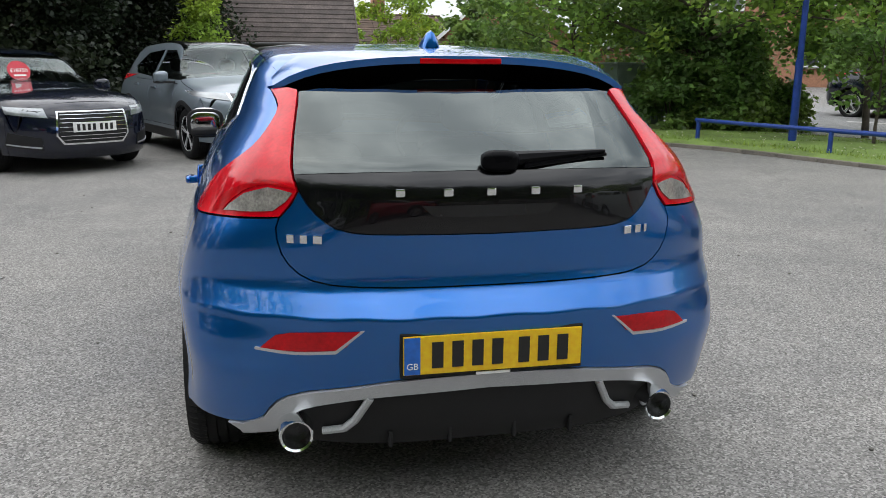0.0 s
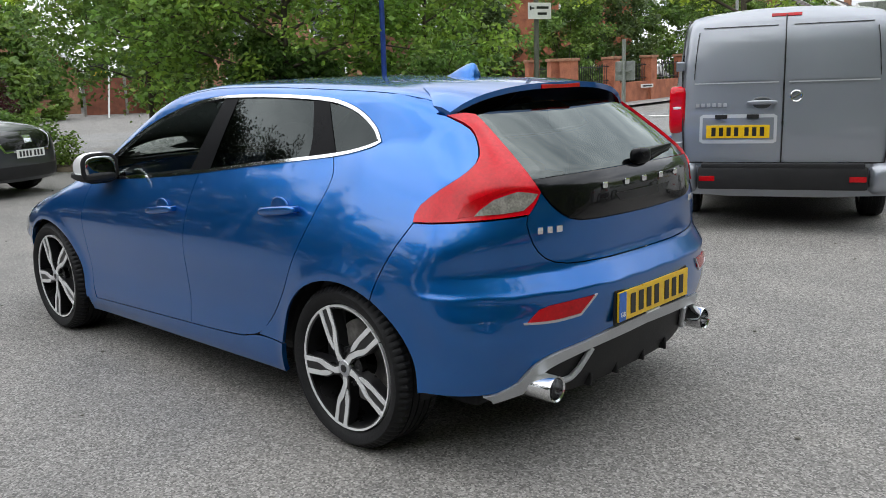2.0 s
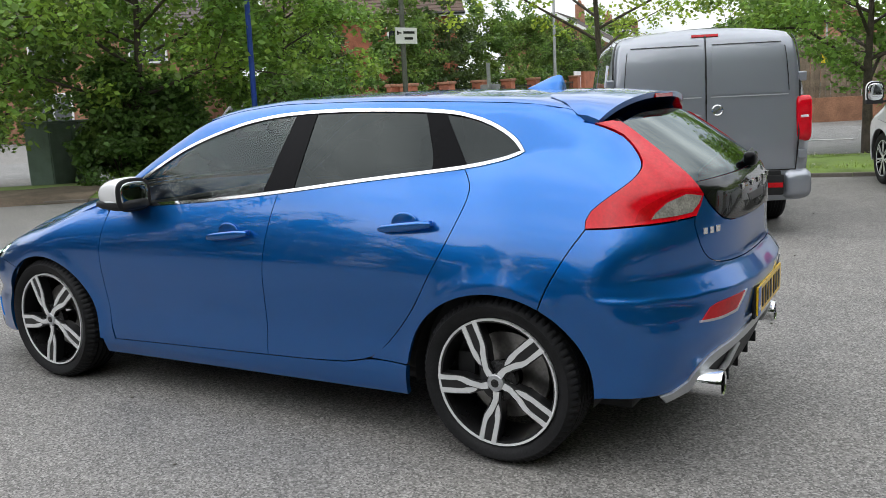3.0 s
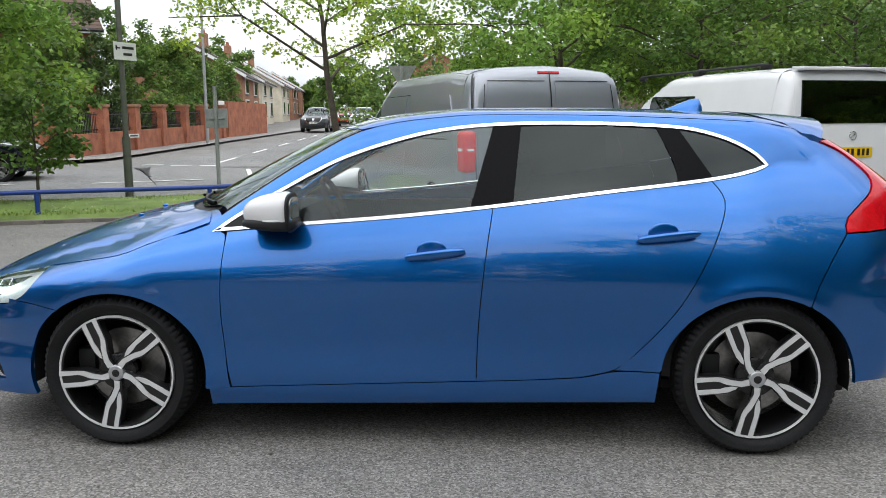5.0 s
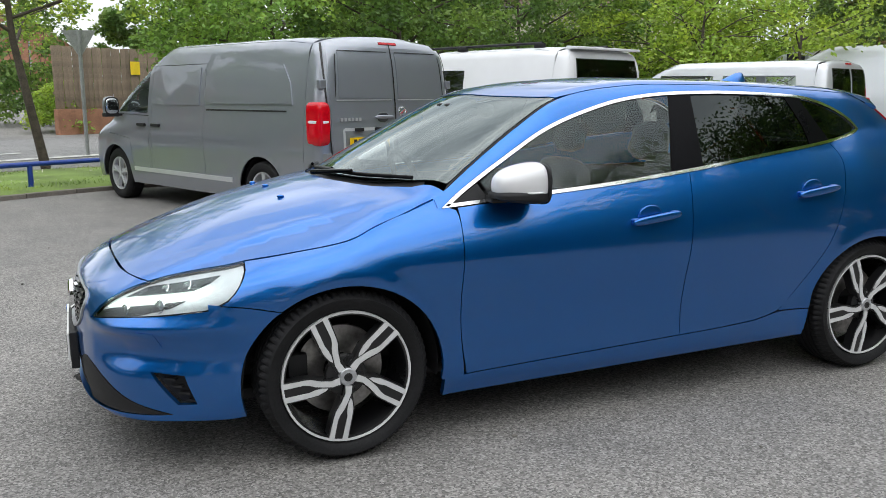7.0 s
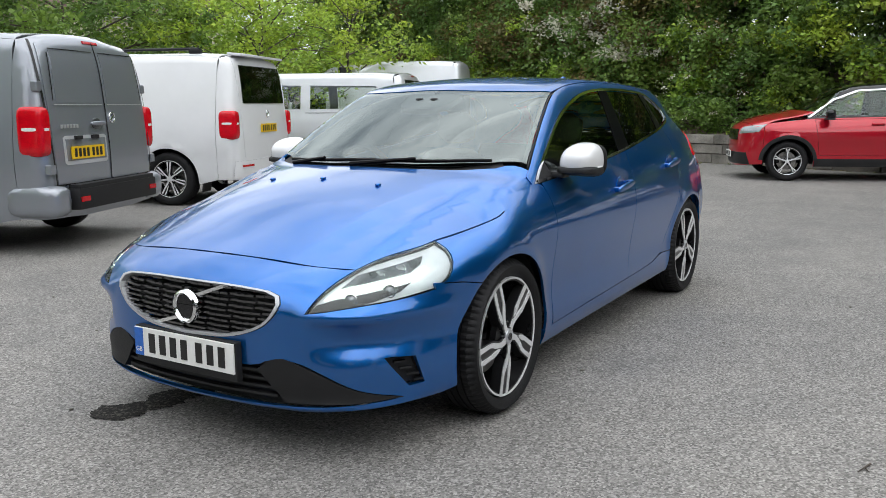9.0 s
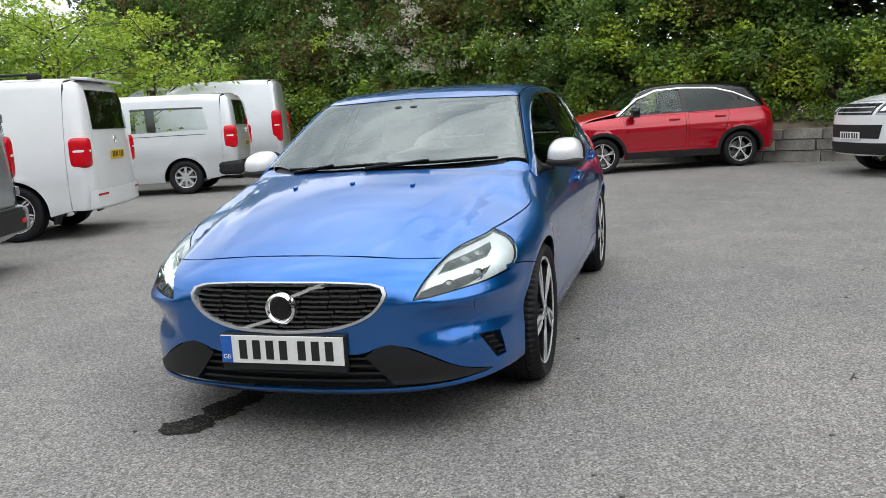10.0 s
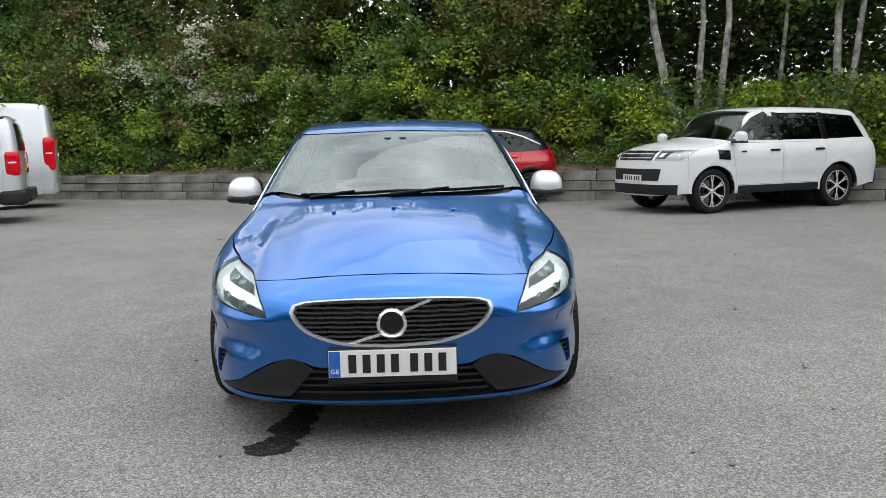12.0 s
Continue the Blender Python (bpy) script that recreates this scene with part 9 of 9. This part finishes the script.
vehicle("saloon_car", "dark navy saloon with a wide chrome-slatted grille", "car", pose(-3.84, 8.33, 0, 0, 0, -145), SALOON_SH,
        dict(front=2.40, back=-2.55, cowl=1.05, head=0.30, low=0.20, axles=(1.46, -1.46), wheel=W_SALOON, paint=NAVY, belt=0.93,
             windows=[([(0.82, 0.96), (-0.25, 0.98), (-0.25, 1.34), (0.10, 1.34), (0.45, 1.20)], GLASS), ([(-0.35, 0.985), (-1.3, 1.0), (-1.1, 1.22), (-0.8, 1.31), (-0.35, 1.345)], GLASS_DARK)],
             doors=[[(0.80, 0.34), (-0.29, 0.34), (-0.29, 0.93), (0.88, 0.91)], [(-0.33, 0.34), (-0.98, 0.36), (-1.12, 0.70), (-1.18, 0.95), (-0.33, 0.94)]],
             handles=((-0.1, 0.84), (-1.02, 0.86)), handle=NAVY, mirror=(1.0, 0.62, 0.98), plate_f=0.55, plate_r=0.7, front_parts=saloon_front))
CROSS_SH = car_shell(2.20, -2.22, 0.915, 1.61, 1.0, 1.12, 0.40, 1.02, -1.6, ((0.2, -2.1), (0.45, -2.2), (0.7, -2.22), (1.0, -2.16), (1.15, -2.05), (1.4, -1.85), (1.55, -1.68), (1.7, -1.45)), ((1.33, 0.345, 0.385), (-1.33, 0.345, 0.385)))


def crossover(label, m, coat, grid=0.07, roof=None):
    vehicle("crossover_car", label, "car", m, CROSS_SH,
            dict(front=2.20, back=-2.22, cowl=1.12, head=0.40, low=0.24, axles=(1.33, -1.33), wheel=W_CROSS, paint=coat, roof=roof or coat, belt=1.02, cladding=True, grid=grid,
                 windows=[([(0.92, 1.05), (-0.22, 1.07), (-0.22, 1.46), (0.20, 1.46), (0.52, 1.33)], GLASS), ([(-0.32, 1.075), (-1.25, 1.12), (-1.42, 1.22), (-1.05, 1.42), (-0.32, 1.47)], GLASS_DARK)],
                 doors=[[(0.82, 0.42), (-0.25, 0.42), (-0.27, 1.02), (0.90, 1.0)], [(-0.31, 0.42), (-0.9, 0.42), (-1.02, 0.72), (-1.14, 1.04), (-0.32, 1.03)]],
                 handles=((-0.05, 0.93), (-0.95, 0.95)), handle=coat, mirror=(1.0, 0.72, 1.09), plate_f=0.60, plate_r=0.8,
                 front_parts=[("headlamp", LAMP_GREY, [(0.46, 0.80), (0.86, 0.86), (0.86, 0.93), (0.50, 0.90)], 0.005, True), ("grille", BLACK_GLOSS, [(-0.40, 0.66), (0.40, 0.66), (0.50, 0.90), (-0.50, 0.90)], 0.004, False), ("grille_edge", CHROME, [(0.38, 0.62), (0.42, 0.62), (0.53, 0.90), (0.49, 0.90)], 0.010, True), ("grille_edge", CHROME, [(-0.42, 0.62), (0.42, 0.62), (0.42, 0.645), (-0.42, 0.645)], 0.010, False), ("front_badge", CHROME, [(-0.07, 0.74), (0.07, 0.74), (0.07, 0.84), (-0.07, 0.84)], 0.012, False), ("lower_grille", PLASTIC, [(-0.74, 0.27), (0.74, 0.27), (0.70, 0.44), (-0.70, 0.44)], 0.006, False), ("fog_pocket", PLASTIC, [(0.60, 0.46), (0.84, 0.48), (0.82, 0.62), (0.66, 0.56)], 0.004, True)],
                 rear_parts=[("tail_light", LAMP_RED, [(0.52, 0.95), (0.80, 0.97), (0.80, 1.10), (0.55, 1.08)], 0.006, True)]))


crossover("pale blue-grey crossover with black cladding, clean and parked", pose(-1.2, 9.21, 0, 0, 0, -158), PALE_GREY, roof=BLACK_GLOSS)
crossover("dark grey crossover with a chrome V grille", pose(0.69, 10.36, 0, 0, 0, -152), DARK_GREY)
crossover("black crossover with dark cladding, on the road", pose(14.7, 12.6, 0.05, 0, 0, -160), NAVY)
for label, m, coat in (("dark grey car parked up the street", (50.9, 11.4), DARK_GREY), ("red car standing farther up the street", (65.1, 11.9), RED_PAINT), ("white car standing in the lane of the street", (55.4, 9.04), WHITE_PAINT), ("white car farther up the street", (61.5, 7.8), WHITE_PAINT)):
    crossover(label, pose(m[0], m[1], 0.02 * min(max(0.94 * m[0] + 0.34 * m[1] - 13.0, 0.0), 140.0) + 0.01, 0, 0, 95), coat, 0.16)
